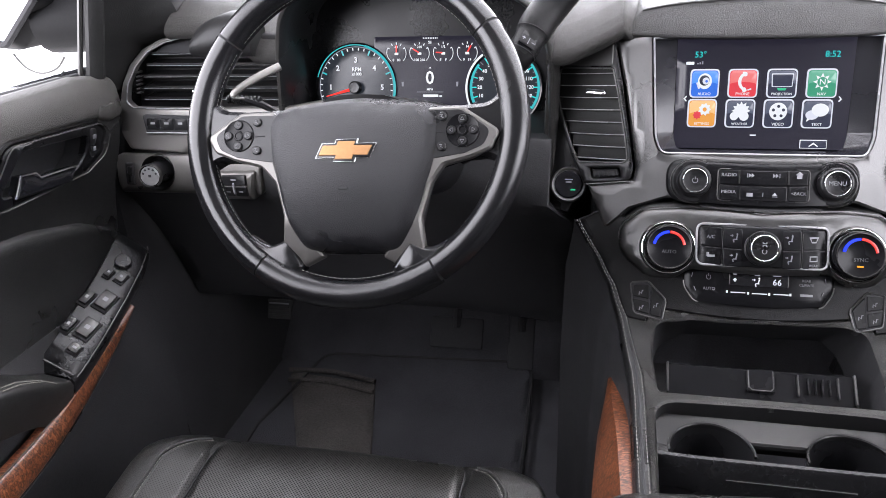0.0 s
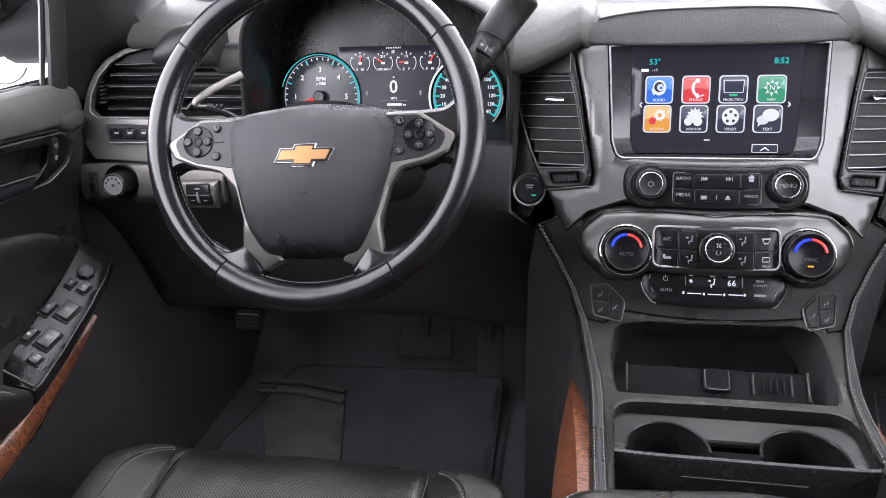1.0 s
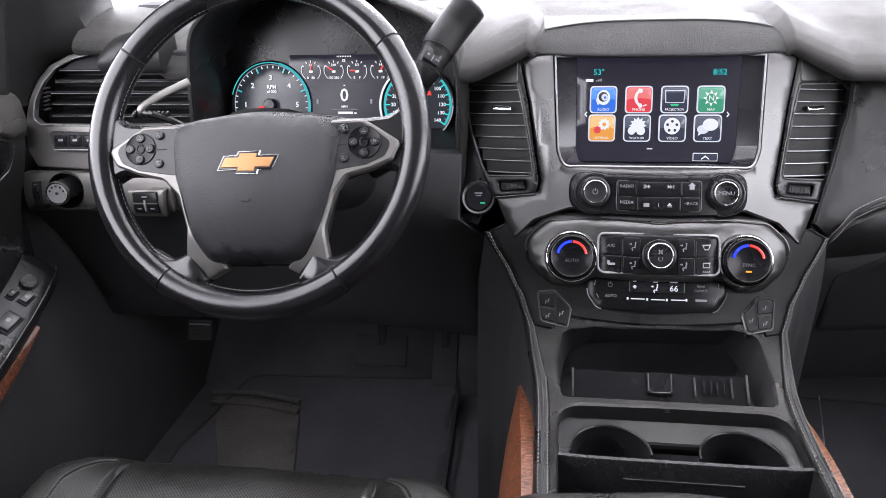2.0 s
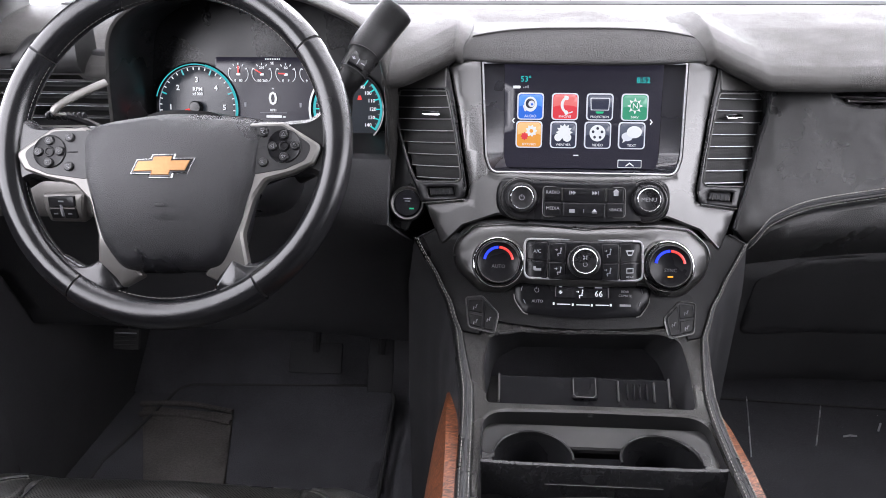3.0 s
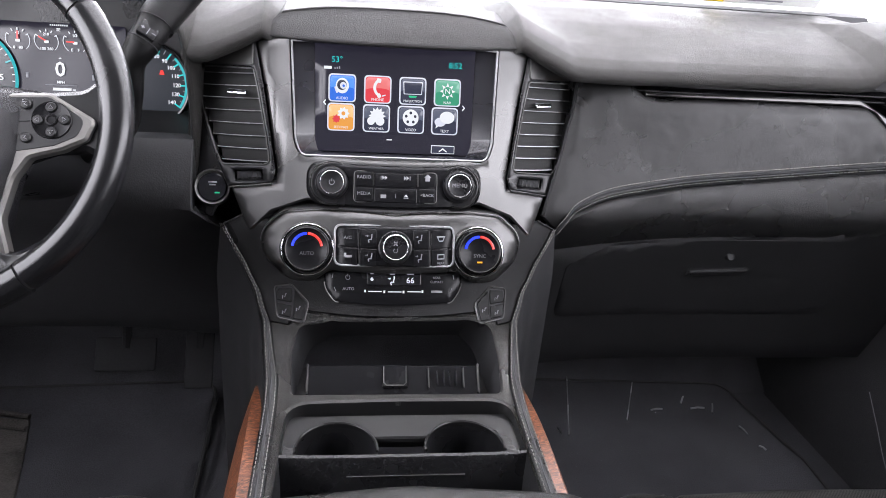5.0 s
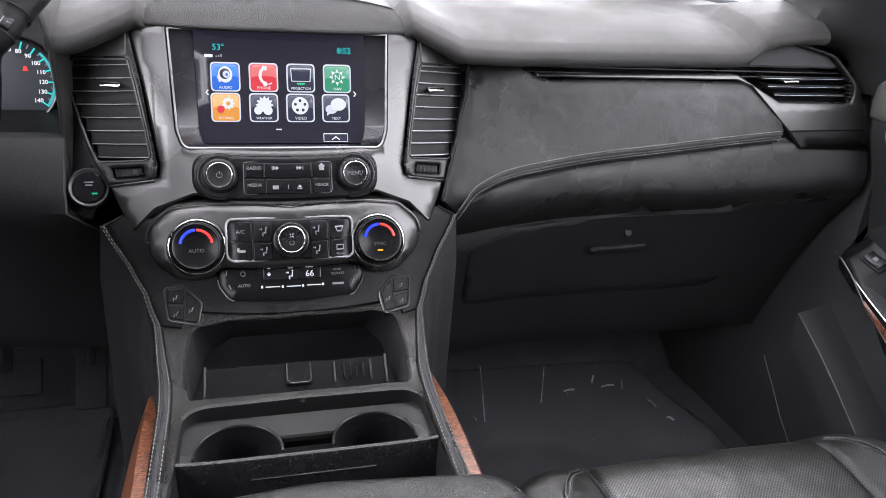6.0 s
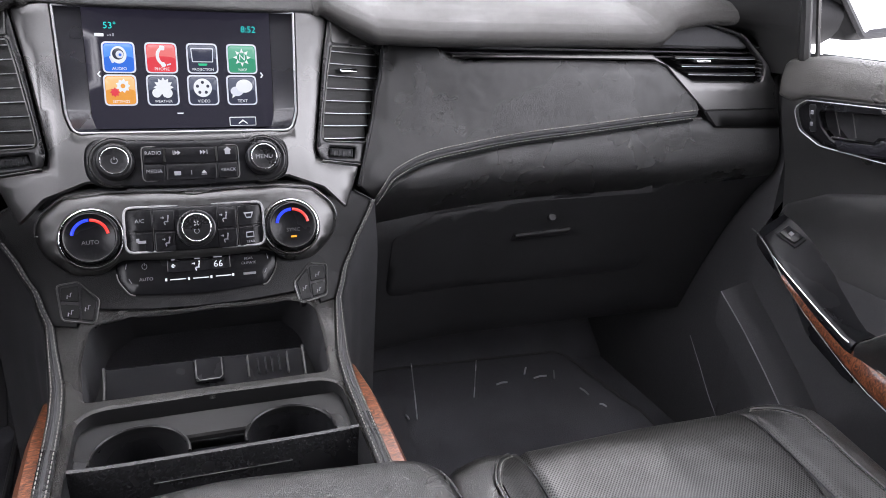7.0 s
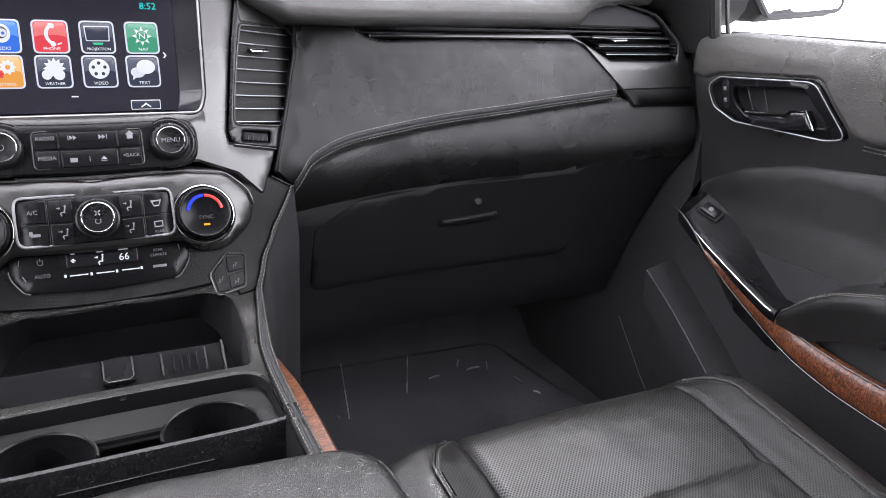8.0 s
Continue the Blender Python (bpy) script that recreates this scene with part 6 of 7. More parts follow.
for x, txt in ((-0.0795, ""), (0.0815, "MENU")):
    km = axes((x, stack_y(0.08, 0.6275) - 0.005, 0.6275), (1, 0, 0), (0, 0.42, 1))
    kn = part("knob", lathe([(0.0268, -0.004), (0.0268, 0.002), (0.0258, 0.0032), (0.0235, 0.0034), (0.0225, 0.003), (0.0205, 0.0035), (0.0195, 0.012), (0.0182, 0.0145), (0.0165, 0.0152), (0.0150, 0.0150), (0.0135, 0.0142), (0.001, 0.0138)], km, 48), BLACK, radio, "round black turning knob", 50)
    part("knob_ring", lathe([(0.0152, 0.0140), (0.0151, 0.0158), (0.0143, 0.0163), (0.0136, 0.0156), (0.0135, 0.0140)], km, 48, cap=False), CHROME, kn, "thin chrome ring", 60)
    part("outer_ring", lathe([(0.0282, -0.002), (0.0282, 0.0018), (0.0274, 0.0026), (0.0266, 0.0018), (0.0266, -0.002)], km, 48, cap=False), GUN, kn)
    if txt:
        words(txt, 0.0072, km @ pose(0, 0, 0.0144), LEGEND, kn)
    else:
        part("sign", moved(tube([(0.0032 * math.sin(a), 0.0032 * math.cos(a), 0.0143) for a in np.linspace(0.6, 5.7, 16)], 0.0005, 4), km), LEGEND, kn)
        part("sign", moved(box(-0.0005, 0.0005, 0.001, 0.0045, 0.0139, 0.0146, 0.0001, 1), km), LEGEND, kn)

# disc slot under the radio strip
part("disc_slot", slab(stack_f(0.0052), rounded([(-0.072, 0.6000), (0.072, 0.6000), (0.070, 0.5925), (-0.070, 0.5925)], 0.003), thick=0.012, bevel=0.001, step=0.02), DEEP, radio, "dark disc slot")

# ---- climate controls ----
clim = thing("climate_controls", (0, 0.87, 0.55), "climate control panel with two lit temperature knobs", "control panel")
cb = both([(0.0, 0.5985, 0), (0.095, 0.599, 0.02), (0.138, 0.592, 0.03), (0.168, 0.566, 0.03), (0.166, 0.535, 0.03), (0.132, 0.513, 0.03), (0.098, 0.516, 0.03), (0.080, 0.5300, 0.02), (0.0, 0.5300, 0)])
cb = rounded(cb, 0.02, 6)
part("bezel", slab(stack_f(0.012), cb, thick=0.024, bevel=0.006, step=0.012), BEZEL, clim, "dark satin metal bezel", 60)
part("bezel_line", tube([stack_f(0.0105)(p.x, p.y, 0.0) for p in cb if p.y > 0.55], 0.0011, 5), SILVER, clim, "bright upper edge")
pn = rounded([(-0.0745, 0.585), (0.0745, 0.585), (0.0745, 0.5405), (-0.0745, 0.5405)], 0.009, 6)
part("button_field", slab(stack_f(0.0145), pn, thick=0.01, bevel=0.002, step=0.012), MATTE, clim, "satin black button field", 50)
part("chrome_frame", tube([stack_f(0.0160)(p.x, p.y, 0) for p in pn], 0.0015, 6, True), TRIMGLINT, clim, "thin silver frame")
for sx in (-1, 1):
    for z0, z1 in ((0.562, 0.582), (0.541, 0.5605)):
        x0, x1 = sorted((sx * 0.0715, sx * 0.046))
        bpanel(x0, x1, z0, z1, 0.0152, clim)
        x0, x1 = sorted((sx * 0.0440, sx * 0.0225))
        bpanel(x0, x1, z0, z1, 0.0152, clim)
        icon_air(sx * 0.031, (z0 + z1) / 2 + 0.001, clim, 0.0168)
    sbar(sx * 0.045, 0.5615, 0.0006, 0.040, clim, 0.0154, GUN)
stext("A/C", -0.0585, 0.572, 0.0060, clim, 0.0168)
sbar(-0.0575, 0.5515, 0.0085, 0.0030, clim, 0.0168), sbar(-0.0615, 0.553, 0.003, 0.0045, clim, 0.0168)
part("sign", slab(stack_f(0.0158), [(0.0525, 0.575), (0.0635, 0.575), (0.0605, 0.569), (0.0555, 0.569)], [[(0.0545, 0.5737), (0.0555, 0.5703), (0.0605, 0.5703), (0.0615, 0.5737)]], thick=0.0008, bevel=0.0001), LEGEND, clim)
part("sign", slab(stack_f(0.0158), [(0.0535, 0.555), (0.0625, 0.555), (0.0625, 0.549), (0.0535, 0.549)], [[(0.0545, 0.554), (0.0545, 0.55), (0.0615, 0.55), (0.0615, 0.554)]], thick=0.0008, bevel=0.0001), LEGEND, clim)
stext("REAR", 0.058, 0.545, 0.0040, clim, 0.0168)
fm = axes((0.0, stack_y(0.0, 0.5625) - 0.014, 0.5625), (1, 0, 0), (0, 0.45, 1))
fan = part("fan_knob", lathe([(0.0208, -0.002), (0.0208, 0.003), (0.0190, 0.0042), (0.0180, 0.004), (0.0172, 0.010), (0.0160, 0.0125), (0.0135, 0.0128), (0.001, 0.0120)], fm, 40), BLACK, clim, "black fan knob", 50)
part("knob_ring", lathe([(0.0163, 0.0108), (0.0162, 0.0134), (0.0151, 0.0140), (0.0141, 0.0132), (0.0140, 0.0108)], fm, 40, cap=False), CHROME, fan, "chrome ring", 60)
part("sign", moved(tube([(0.0026 * math.sin(a), -0.004 + 0.0026 * math.cos(a), 0.0130) for a in np.linspace(0.6, 5.7, 14)], 0.0004, 4), fm), LEGEND, fan)
for a in range(4):
    part("fan_blade", moved(box(0.0008, 0.0034, -0.0008, 0.0008, 0.0126, 0.0133, 0.0002, 1), fm @ pose(0, 0.0045, 0, 0, 0, 45 + 90 * a)), LEGEND, fan)
for x, txt in ((-0.1075, "AUTO"), (0.1060, "SYNC")):
    km = axes((x, stack_y(0.09, 0.5545) - 0.012, 0.5545), (1, 0, 0), (0, 0.45, 1))
    part("knob_seat", lathe([(0.0345, -0.006), (0.0345, 0.002), (0.0325, 0.0038), (0.0300, 0.002), (0.0295, -0.002)], km, 48, cap=False), GUN, clim, "dark ring round the knob", 50)
    part("bright_ring", lathe([(0.0326, 0.0030), (0.0322, 0.0060), (0.0312, 0.0064), (0.0304, 0.0030)], km, 48, cap=False), CHROME, clim, "bright ring round the knob", 60)
    kn = part("temperature_knob", lathe([(0.0288, -0.004), (0.0288, 0.012), (0.0280, 0.0165), (0.0262, 0.0185), (0.0250, 0.0180), (0.0240, 0.0172), (0.001, 0.0165)], km, 56), MATTE, clim, "round black temperature knob", 50)
    part("knob_ring", lathe([(0.0266, 0.0172), (0.0263, 0.0190), (0.0256, 0.0192), (0.0252, 0.0180)], km, 56, cap=False), GUN, kn, "", 60)
    for mt, a0, a1, nm in ((BLUE, 172, 92, "blue_arc"), (RED, 88, 8, "red_arc")):
        arc = [km @ Vector((0.0178 * math.cos(a), 0.0178 * math.sin(a) + 0.001, 0.0172)) for a in np.radians(np.linspace(a0, a1, 14))]
        part(nm, tube(arc, 0.0018, 6), mt, kn, "lit " + nm.replace("_", " "))
    words(txt, 0.0062, km @ pose(0, -0.0055, 0.0190), DIMLEGEND, kn)
    if txt == "SYNC":
        part("amber_light", moved(box(-0.0032, 0.0032, -0.0142, -0.0122, 0.0166, 0.0192, 0.0003, 1), km), AMBER, kn)

# rear climate strip
rear = thing("rear_climate_strip", (0, 0.84, 0.505), "black rear climate strip with a small lit display", "control panel")
rs = rounded(both([(0.0, 0.5215, 0), (0.088, 0.5215, 0.004), (0.086, 0.500, 0.02), (0.074, 0.4865, 0.012), (0.0, 0.4855, 0)]), 0.006, 5)
part("strip", slab(stack_f(0.006), rs, thick=0.012, bevel=0.0015, step=0.012), MATTE, rear, "satin black strip", 50)
part("lower_line", tube([stack_f(0.0066)(p.x, p.y, 0) for p in rs if p.y < 0.512 and p.x > 0.035], 0.0008, 5), DULL, rear)
part("lower_line", tube([stack_f(0.0066)(p.x, p.y, 0) for p in rs if p.y < 0.512 and p.x < -0.035], 0.0008, 5), DULL, rear)
part("display", slab(stack_f(0.0072), rounded([(-0.034, 0.5195), (0.034, 0.5195), (0.034, 0.5075), (-0.034, 0.5075)], 0.001), thick=0.003, bevel=0.0004, step=0.02), GLOSS, rear, "dark display window")
stext("66", 0.0205, 0.5130, 0.0105, rear, 0.0084, WHITE), icon_air(-0.002, 0.5130, rear, 0.0084, WHITE)
for dx, dz in ((0, 0.0012), (0.0012, 0), (-0.0012, 0), (0, -0.0012)):
    sbar(-0.0275 + dx, 0.5140 + dz, 0.002, 0.0012, rear, 0.0084, WHITE)
for x, w in ((-0.0275, 0.004), (-0.002, 0.006), (0.0205, 0.009)):
    sbar(x, 0.5200, w, 0.0012, rear, 0.0084, GREY)
stext("AUTO", -0.0565, 0.5015, 0.0052, rear, 0.0070), stext("REAR", 0.0545, 0.5145, 0.0042, rear, 0.0070), stext("CLIMATE", 0.0545, 0.5100, 0.0042, rear, 0.0070)
sbar(0.0545, 0.4995, 0.014, 0.0028, rear, 0.0070), part("sign", tube([stack_f(0.0072)(-0.0575 + 0.0026 * math.sin(a), 0.5140 + 0.0026 * math.cos(a), 0) for a in np.linspace(0.6, 5.7, 14)], 0.0004, 4), LEGEND, rear), sbar(-0.0575, 0.5162, 0.0008, 0.0032, rear, 0.0072)
for k in range(3):
    sbar(-0.0235 + 0.0245 * k, 0.5005, 0.017, 0.0012, rear, 0.0072, WHITE)
for k in range(4):
    sbar(-0.0360 + 0.0240 * k, 0.5005, 0.0022, 0.0032, rear, 0.0074, WHITE)
for sx in (-1, 1):
    sbar(sx * 0.0765, 0.5140, 0.0008, 0.006, rear, 0.007, LEGEND, rot=12 * sx), sbar(sx * 0.073, 0.500, 0.0008, 0.006, rear, 0.007, LEGEND, rot=-25 * sx)

rear.location += Vector((0, 0.0082, 0.0085))

# seat heating switches
for sx in (-1, 1):
    hs = thing("seat_heater_switch", (sx * 0.128, 0.845, 0.482), "five-sided black seat heating switch on the console", "switch", "seat heating switches")
    mir = lambda pts: [(sx * (0.1285 + (p[0] - 0.1285) * 1.03), 0.4865 + (p[1] - 0.4845) * 1.02, *p[2:]) for p in pts]
    shp = [(0.149, 0.4985, 0.005), (0.127, 0.5035, 0.006), (0.106, 0.4870, 0.006), (0.111, 0.4670, 0.005), (0.144, 0.4685, 0.005)]
    hf = console_f(0.0010)
    on = lambda x, z, d: hf(x, s_of(z=z), d)
    o_ = rounded(mir(shp), 0.005, 4)
    part("surround", slab(on, o_, thick=0.012, bevel=0.0015, step=0.012), DEEP, hs, "dark surround")
    part("outline", tube([on(p.x, p.y, -0.0004) for p in o_], 0.0010, 6, True), GUN, hs, "thin grey rim")
    on2 = lambda x, z, d: console_f(0.0022)(x, s_of(z=z), d)
    for q in ([(0.1445, 0.4970), (0.1265, 0.5000), (0.1265, 0.4845), (0.1460, 0.4845)], [(0.1460, 0.4825), (0.1265, 0.4825), (0.1265, 0.4700), (0.1415, 0.4708)], [(0.1245, 0.4995), (0.1092, 0.4868), (0.1130, 0.4695), (0.1245, 0.4695)]):
        part("key", slab(on2, rounded(mir(q), 0.0015, 3), thick=0.006, bevel=0.0008, step=0.03), CONSOLE, hs, "black key", 15)
        cx_, cz_ = sum(p[0] for p in q) / 4, sum(p[1] for p in q) / 4
        p0 = console_f(0.0026)(sx * cx_, s_of(z=cz_), 0)
        part("legend_bar", moved(tube([(-0.0026, -0.0030, 0.0006), (-0.0022, 0.0010, 0.0006), (0.0004, -0.0012, 0.0006), (0.0012, 0.0030, 0.0006), (0.0028, 0.0030, 0.0006)], 0.0006, 5), axes(p0, (1, 0, 0), (0, 0.6, 0.8))), LEGEND, hs)

# ---- ports in the bin ----
prt = thing("port_panel", (0.0, 0.79, 0.42), "dark sloping port panel inside the open bin", "socket panel")
pm = axes((0.0, 0.772, 0.4265), (1, 0, 0), (0, 0.77, 0.64))
part("panel", moved(slab(lambda x, y, d: Vector((x, y, -d)), rounded([(-0.104, 0.013), (0.104, 0.013), (0.104, -0.028), (-0.104, -0.028)], 0.003), thick=0.006, bevel=0.001, step=0.05), pm), MATTE, prt, "black panel")
for x in (-0.1035, 0.1035):
    part("side_rib", moved(box(x - 0.0015, x + 0.0015, -0.022, 0.014, 0.0, 0.004, 0.0008, 1), pm), GUN, prt, "upright grey rib")
part("socket_lid", moved(slab(lambda x, y, d: Vector((x, y, 0.005 - d)), rounded([(-0.0145, 0.012), (0.0165, 0.012), (0.0165, -0.016), (-0.0145, -0.016)], 0.004), thick=0.006, bevel=0.001, step=0.02), pm), MATTE, prt, "covered socket")
part("socket_edge", moved(tube([(-0.0125, 0.010, 0.0056), (-0.0125, -0.0105, 0.0056), (-0.009, -0.014, 0.0056), (0.011, -0.014, 0.0056), (0.0145, -0.0105, 0.0056), (0.0145, 0.010, 0.0056)], 0.0008, 5), pm), GUN, prt)
for k, x in enumerate((0.042, 0.053, 0.061, 0.068, 0.076, 0.085)):
    h_ = 0.017 if k in (0, 5) else 0.011
    part("port_rib", moved(box(x - (0.0010 if k in (0, 5) else 0.0006), x + (0.0010 if k in (0, 5) else 0.0006), -0.006 - h_ / 2 - 0.002, -0.006 + h_ / 2 + 0.006, 0.0, 0.005, 0.0005, 1), pm), GUN if k in (0, 5) else BLACK, prt, "upright slot edge")

# ---- instrument cluster under its hood ----
ARCH = [(-0.672, 0.60), (-0.664, 0.70), (-0.657, 0.78), (-0.645, 0.828), (-0.612, 0.858), (-0.56, 0.874), (-0.47, 0.881), (-0.39, 0.873), (-0.342, 0.857), (-0.295, 0.832), (-0.270, 0.79), (-0.262, 0.70), (-0.262, 0.60)]
arch = [Vector((p[0], p[1])) for p in [(q.x, q.y) for q in smooth_path([(*p, 0) for p in ARCH], 5)]]
mid = Vector((-0.465, 0.70))
clu = thing("instrument_cluster", (-0.46, 1.1, 0.70), "lit instrument cluster with teal-ringed dials and a centre display", "instrument cluster")
def clu_y(z):
    return 1.106 + 0.22 * (z - 0.72)
def clu_f(lift_=0.0):
    return lambda x, z, d: Vector((x, clu_y(z) - lift_ + d, z))
def cslab(outline, lift_, mt, name, parent=clu, label="", step=0.03):
    return part(name, slab(clu_f(lift_), outline, thick=0.002, bevel=0.0003, step=step), mt, parent, label)
def ctext(text, x, z, size, mt, parent=clu, lift_=0.004):
    return words(text, size, axes((x, clu_y(z) - lift_, z), (1, 0, 0), (0, 0.22, 1)), mt, parent, bold=size * 0.018)
cslab([(mid.x + (p.x - mid.x) * 0.965, mid.y + (p.y - mid.y) * 0.965) for p in arch], 0.0, BLACK, "face_plate", label="matt black face")
def carc(cx, cz, r, a0, a1, rad, mt, name, parent, label="", n=40):
    return part(name, tube([(cx + r * math.cos(a), clu_y(cz + r * math.sin(a)) - (0.009 if r > DR else 0.004), cz + r * math.sin(a)) for a in np.radians(np.linspace(a0, a1, n))], rad, 6), mt, parent, label)
def tick(cx, cz, r0, r1, a, w, mt, parent):
    m = axes((cx, clu_y(cz) - 0.004, cz), (1, 0, 0), (0, 0.22, 1)) @ pose(0, 0, 0, 0, 0, a)
    return part("tick", moved(box(r0, r1, -w / 2, w / 2, -0.0005, 0.0005, 0.0001, 1), m), mt, parent)
TX, SX, DZ0, DR = -0.580, -0.3425, 0.704, 0.064
for cx, nm, DR in ((TX, "tachometer", 0.064), (SX, "speedometer", 0.0555)):
    dl = part(nm, slab(clu_f(0.002), disc(cx, DZ0, DR, 48), thick=0.002, bevel=0.0005, step=0.02), DIAL, clu, "round dial with a teal ring")
    part("dial_ring", tube([(p.x, clu_y(p.y) - 0.006, p.y) for p in disc(cx, DZ0, DR + 0.001, 64)], 0.0028, 8, True), GLOSS, dl, "dark raised ring")
    if nm == "tachometer":
        carc(cx, DZ0, DR - 0.003, 200, -20, 0.0007, GREY, "scale_line", dl), carc(cx, DZ0, DR + 0.0008, 165, 75, 0.0009, TEAL, "teal_arc", dl), carc(cx, DZ0, DR + 0.0008, 75, -30, 0.0020, TEAL, "teal_arc", dl, "lit teal arc")
        for k in range(25):
            a = 202.5 - k * 9.0
            tick(cx, DZ0, DR - (0.011 if k % 5 == 0 else 0.007), DR - 0.003, a + 0.0, 0.0014 if k % 5 else 0.0022, WHITE if k % 5 else TEAL, dl)
        for v_ in range(1, 6):
            a = radians(180 - (v_ - 1) * 45)
            ctext(str(v_), cx + 0.043 * math.cos(a), DZ0 + 0.041 * math.sin(a), 0.0115, WHITE, dl)
        ctext("RPM", cx + 0.001, DZ0 + 0.027, 0.0085, WHITE, dl), ctext("x1000", cx + 0.001, DZ0 + 0.020, 0.0065, WHITE, dl)
        nd = part("needle", loft([[(cx + 0.0, clu_y(DZ0) - 0.011, DZ0 + 0.0028), (cx, clu_y(DZ0) - 0.011, DZ0 - 0.0028), (cx, clu_y(DZ0) - 0.008, DZ0 - 0.0028), (cx, clu_y(DZ0) - 0.008, DZ0 + 0.0028)],
                                  [(cx - 0.050, clu_y(DZ0) - 0.010, DZ0 - 0.0125), (cx - 0.050, clu_y(DZ0) - 0.010, DZ0 - 0.014), (cx - 0.050, clu_y(DZ0) - 0.009, DZ0 - 0.014), (cx - 0.050, clu_y(DZ0) - 0.009, DZ0 - 0.0125)]]), RED, dl, "red needle")
        part("hub_cap", lathe([(0.010, 0.0), (0.010, 0.008), (0.008, 0.011), (0.001, 0.011)], axes((cx, clu_y(DZ0) - 0.005, DZ0), (1, 0, 0), (0, 0.22, 1)), 24), GLOSS, dl, "black needle cap")
    else:
        for a0, a1 in ((205, 140), (45, -35)):
            part("teal_band", slab(clu_f(0.0046), [*[(cx + (DR - 0.001) * math.cos(a), DZ0 + (DR - 0.001) * math.sin(a)) for a in np.radians(np.linspace(a0, a1, 24))], *[(cx + (DR - 0.0055) * math.cos(a), DZ0 + (DR - 0.0055) * math.sin(a)) for a in np.radians(np.linspace(a1, a0, 24))]], thick=0.001, bevel=0.0002, step=0.02), TEAL, dl, "lit teal band")
        carc(cx, DZ0, DR + 0.003, 205, 125, 0.0018, WHITE, "bright_arc", dl)
        for v_ in range(0, 145, 5):
            a = 180 - (v_ - 20) * 1.8
            tick(cx, DZ0, DR - (0.012 if v_ % 10 == 0 else 0.008), DR - 0.002, a, 0.0018 if v_ % 10 == 0 else 0.001, CYAN if v_ % 10 == 0 else GREY, dl)
        for v_ in (10, 20, 30, 40, 50, 60, 70, 80, 90, 100, 110, 120, 130, 140):
            a = radians(180 - (v_ - 20) * 1.8)
            ctext(str(v_), cx + 0.0385 * math.cos(a), DZ0 + 0.0400 * math.sin(a), 0.0076, WHITE, dl)
        part("warning_light", slab(clu_f(0.005), [(cx + 0.015, DZ0 + 0.014), (cx + 0.022, DZ0 + 0.014), (cx + 0.020, DZ0 + 0.020), (cx + 0.017, DZ0 + 0.020)], thick=0.001, bevel=0.0002), RED, dl, "small red warning light")
cd = cslab(rounded([(-0.549, 0.779, 0.004), (-0.371, 0.779, 0.004), (-0.371, 0.745, 0.01), (-0.392, 0.70, 0.01), (-0.392, 0.665, 0.002), (-0.522, 0.665, 0.002), (-0.522, 0.72, 0.02), (-0.549, 0.76, 0.01)], 0.004), 0.0045, DISPLAY, "centre_display", label="lit dark centre display")
for k, (x, top_, lo_, ang) in enumerate(((-0.5125, "40", "0   80", 90), (-0.4755, "210", "100 260", 150), (-0.438, "1/2", "E    F", 178), (-0.4005, "14", "9   19", 60))):
    zc = 0.7555
    g_ = part("small_gauge", tube([(x + 0.0155 * math.cos(a), clu_y(zc) - 0.0068, zc + 0.0155 * math.sin(a)) for a in np.radians(np.linspace(150, 390, 30))], 0.0005, 5), WHITE, cd, "small white gauge")
    for a in (30, 60, 90, 120, 150):
        m = axes((x, clu_y(zc) - 0.0068, zc), (1, 0, 0), (0, 0.22, 1)) @ pose(0, 0, 0, 0, 0, a)
        part("tick", moved(box(0.0125, 0.016, -0.0006, 0.0006, -0.0004, 0.0004, 0.0001, 1), m), WHITE, g_)
    m = axes((x, clu_y(zc) - 0.0074, zc), (1, 0, 0), (0, 0.22, 1)) @ pose(0, 0, 0, 0, 0, ang)
    part("needle", moved(box(0.001, 0.0115, -0.0010, 0.0010, -0.0004, 0.0004, 0.0001, 1), m), RED, g_, "red needle")
    ctext(top_, x, zc + 0.0085, 0.0052, WHITE, g_, 0.0068), ctext(lo_, x, zc - 0.0105, 0.0054, WHITE, g_, 0.0068)
    part("mark", slab(clu_f(0.0068), rounded([(x - 0.003, zc - 0.003), (x + 0.003, zc - 0.003), (x + 0.003, zc + 0.0005), (x - 0.003, zc + 0.0005)], 0.001), thick=0.0008, bevel=0.0001), WHITE, g_)
words("0", 0.028, axes((-0.459, clu_y(0.718) - 0.0068, 0.718), (1.15, 0, 0), (0, 0.22, 1)), WHITE, cd, bold=0.0004), ctext("MPH", -0.459, 0.7015, 0.0050, WHITE, cd, 0.0068)
for x0, x1, z, h_ in ((-0.480, -0.438, 0.6975, 0.0005), (-0.470, -0.446, 0.692, 0.0034), (-0.444, -0.440, 0.6915, 0.002)):
    cslab([(x0, z + h_ / 2), (x1, z + h_ / 2), (x1, z - h_ / 2), (x0, z - h_ / 2)], 0.0068, GREY if h_ < 0.001 else WHITE, "bar", cd)
for k in range(9):
    cslab([(-0.470 + 0.0027 * k, 0.7775), (-0.469 + 0.0027 * k, 0.7775), (-0.469 + 0.0027 * k, 0.7755), (-0.470 + 0.0027 * k, 0.7755)], 0.0068, WHITE, "compass_mark", cd)
ctext("SE", -0.459, 0.7705, 0.0055, WHITE, cd, 0.0068)
for x in (-0.503, -0.416):
    cslab([(x - 0.0016, 0.7125), (x + 0.0016, 0.7125), (x + 0.0012, 0.706), (x - 0.0012, 0.706)], 0.0068, GREY, "side_mark", cd)
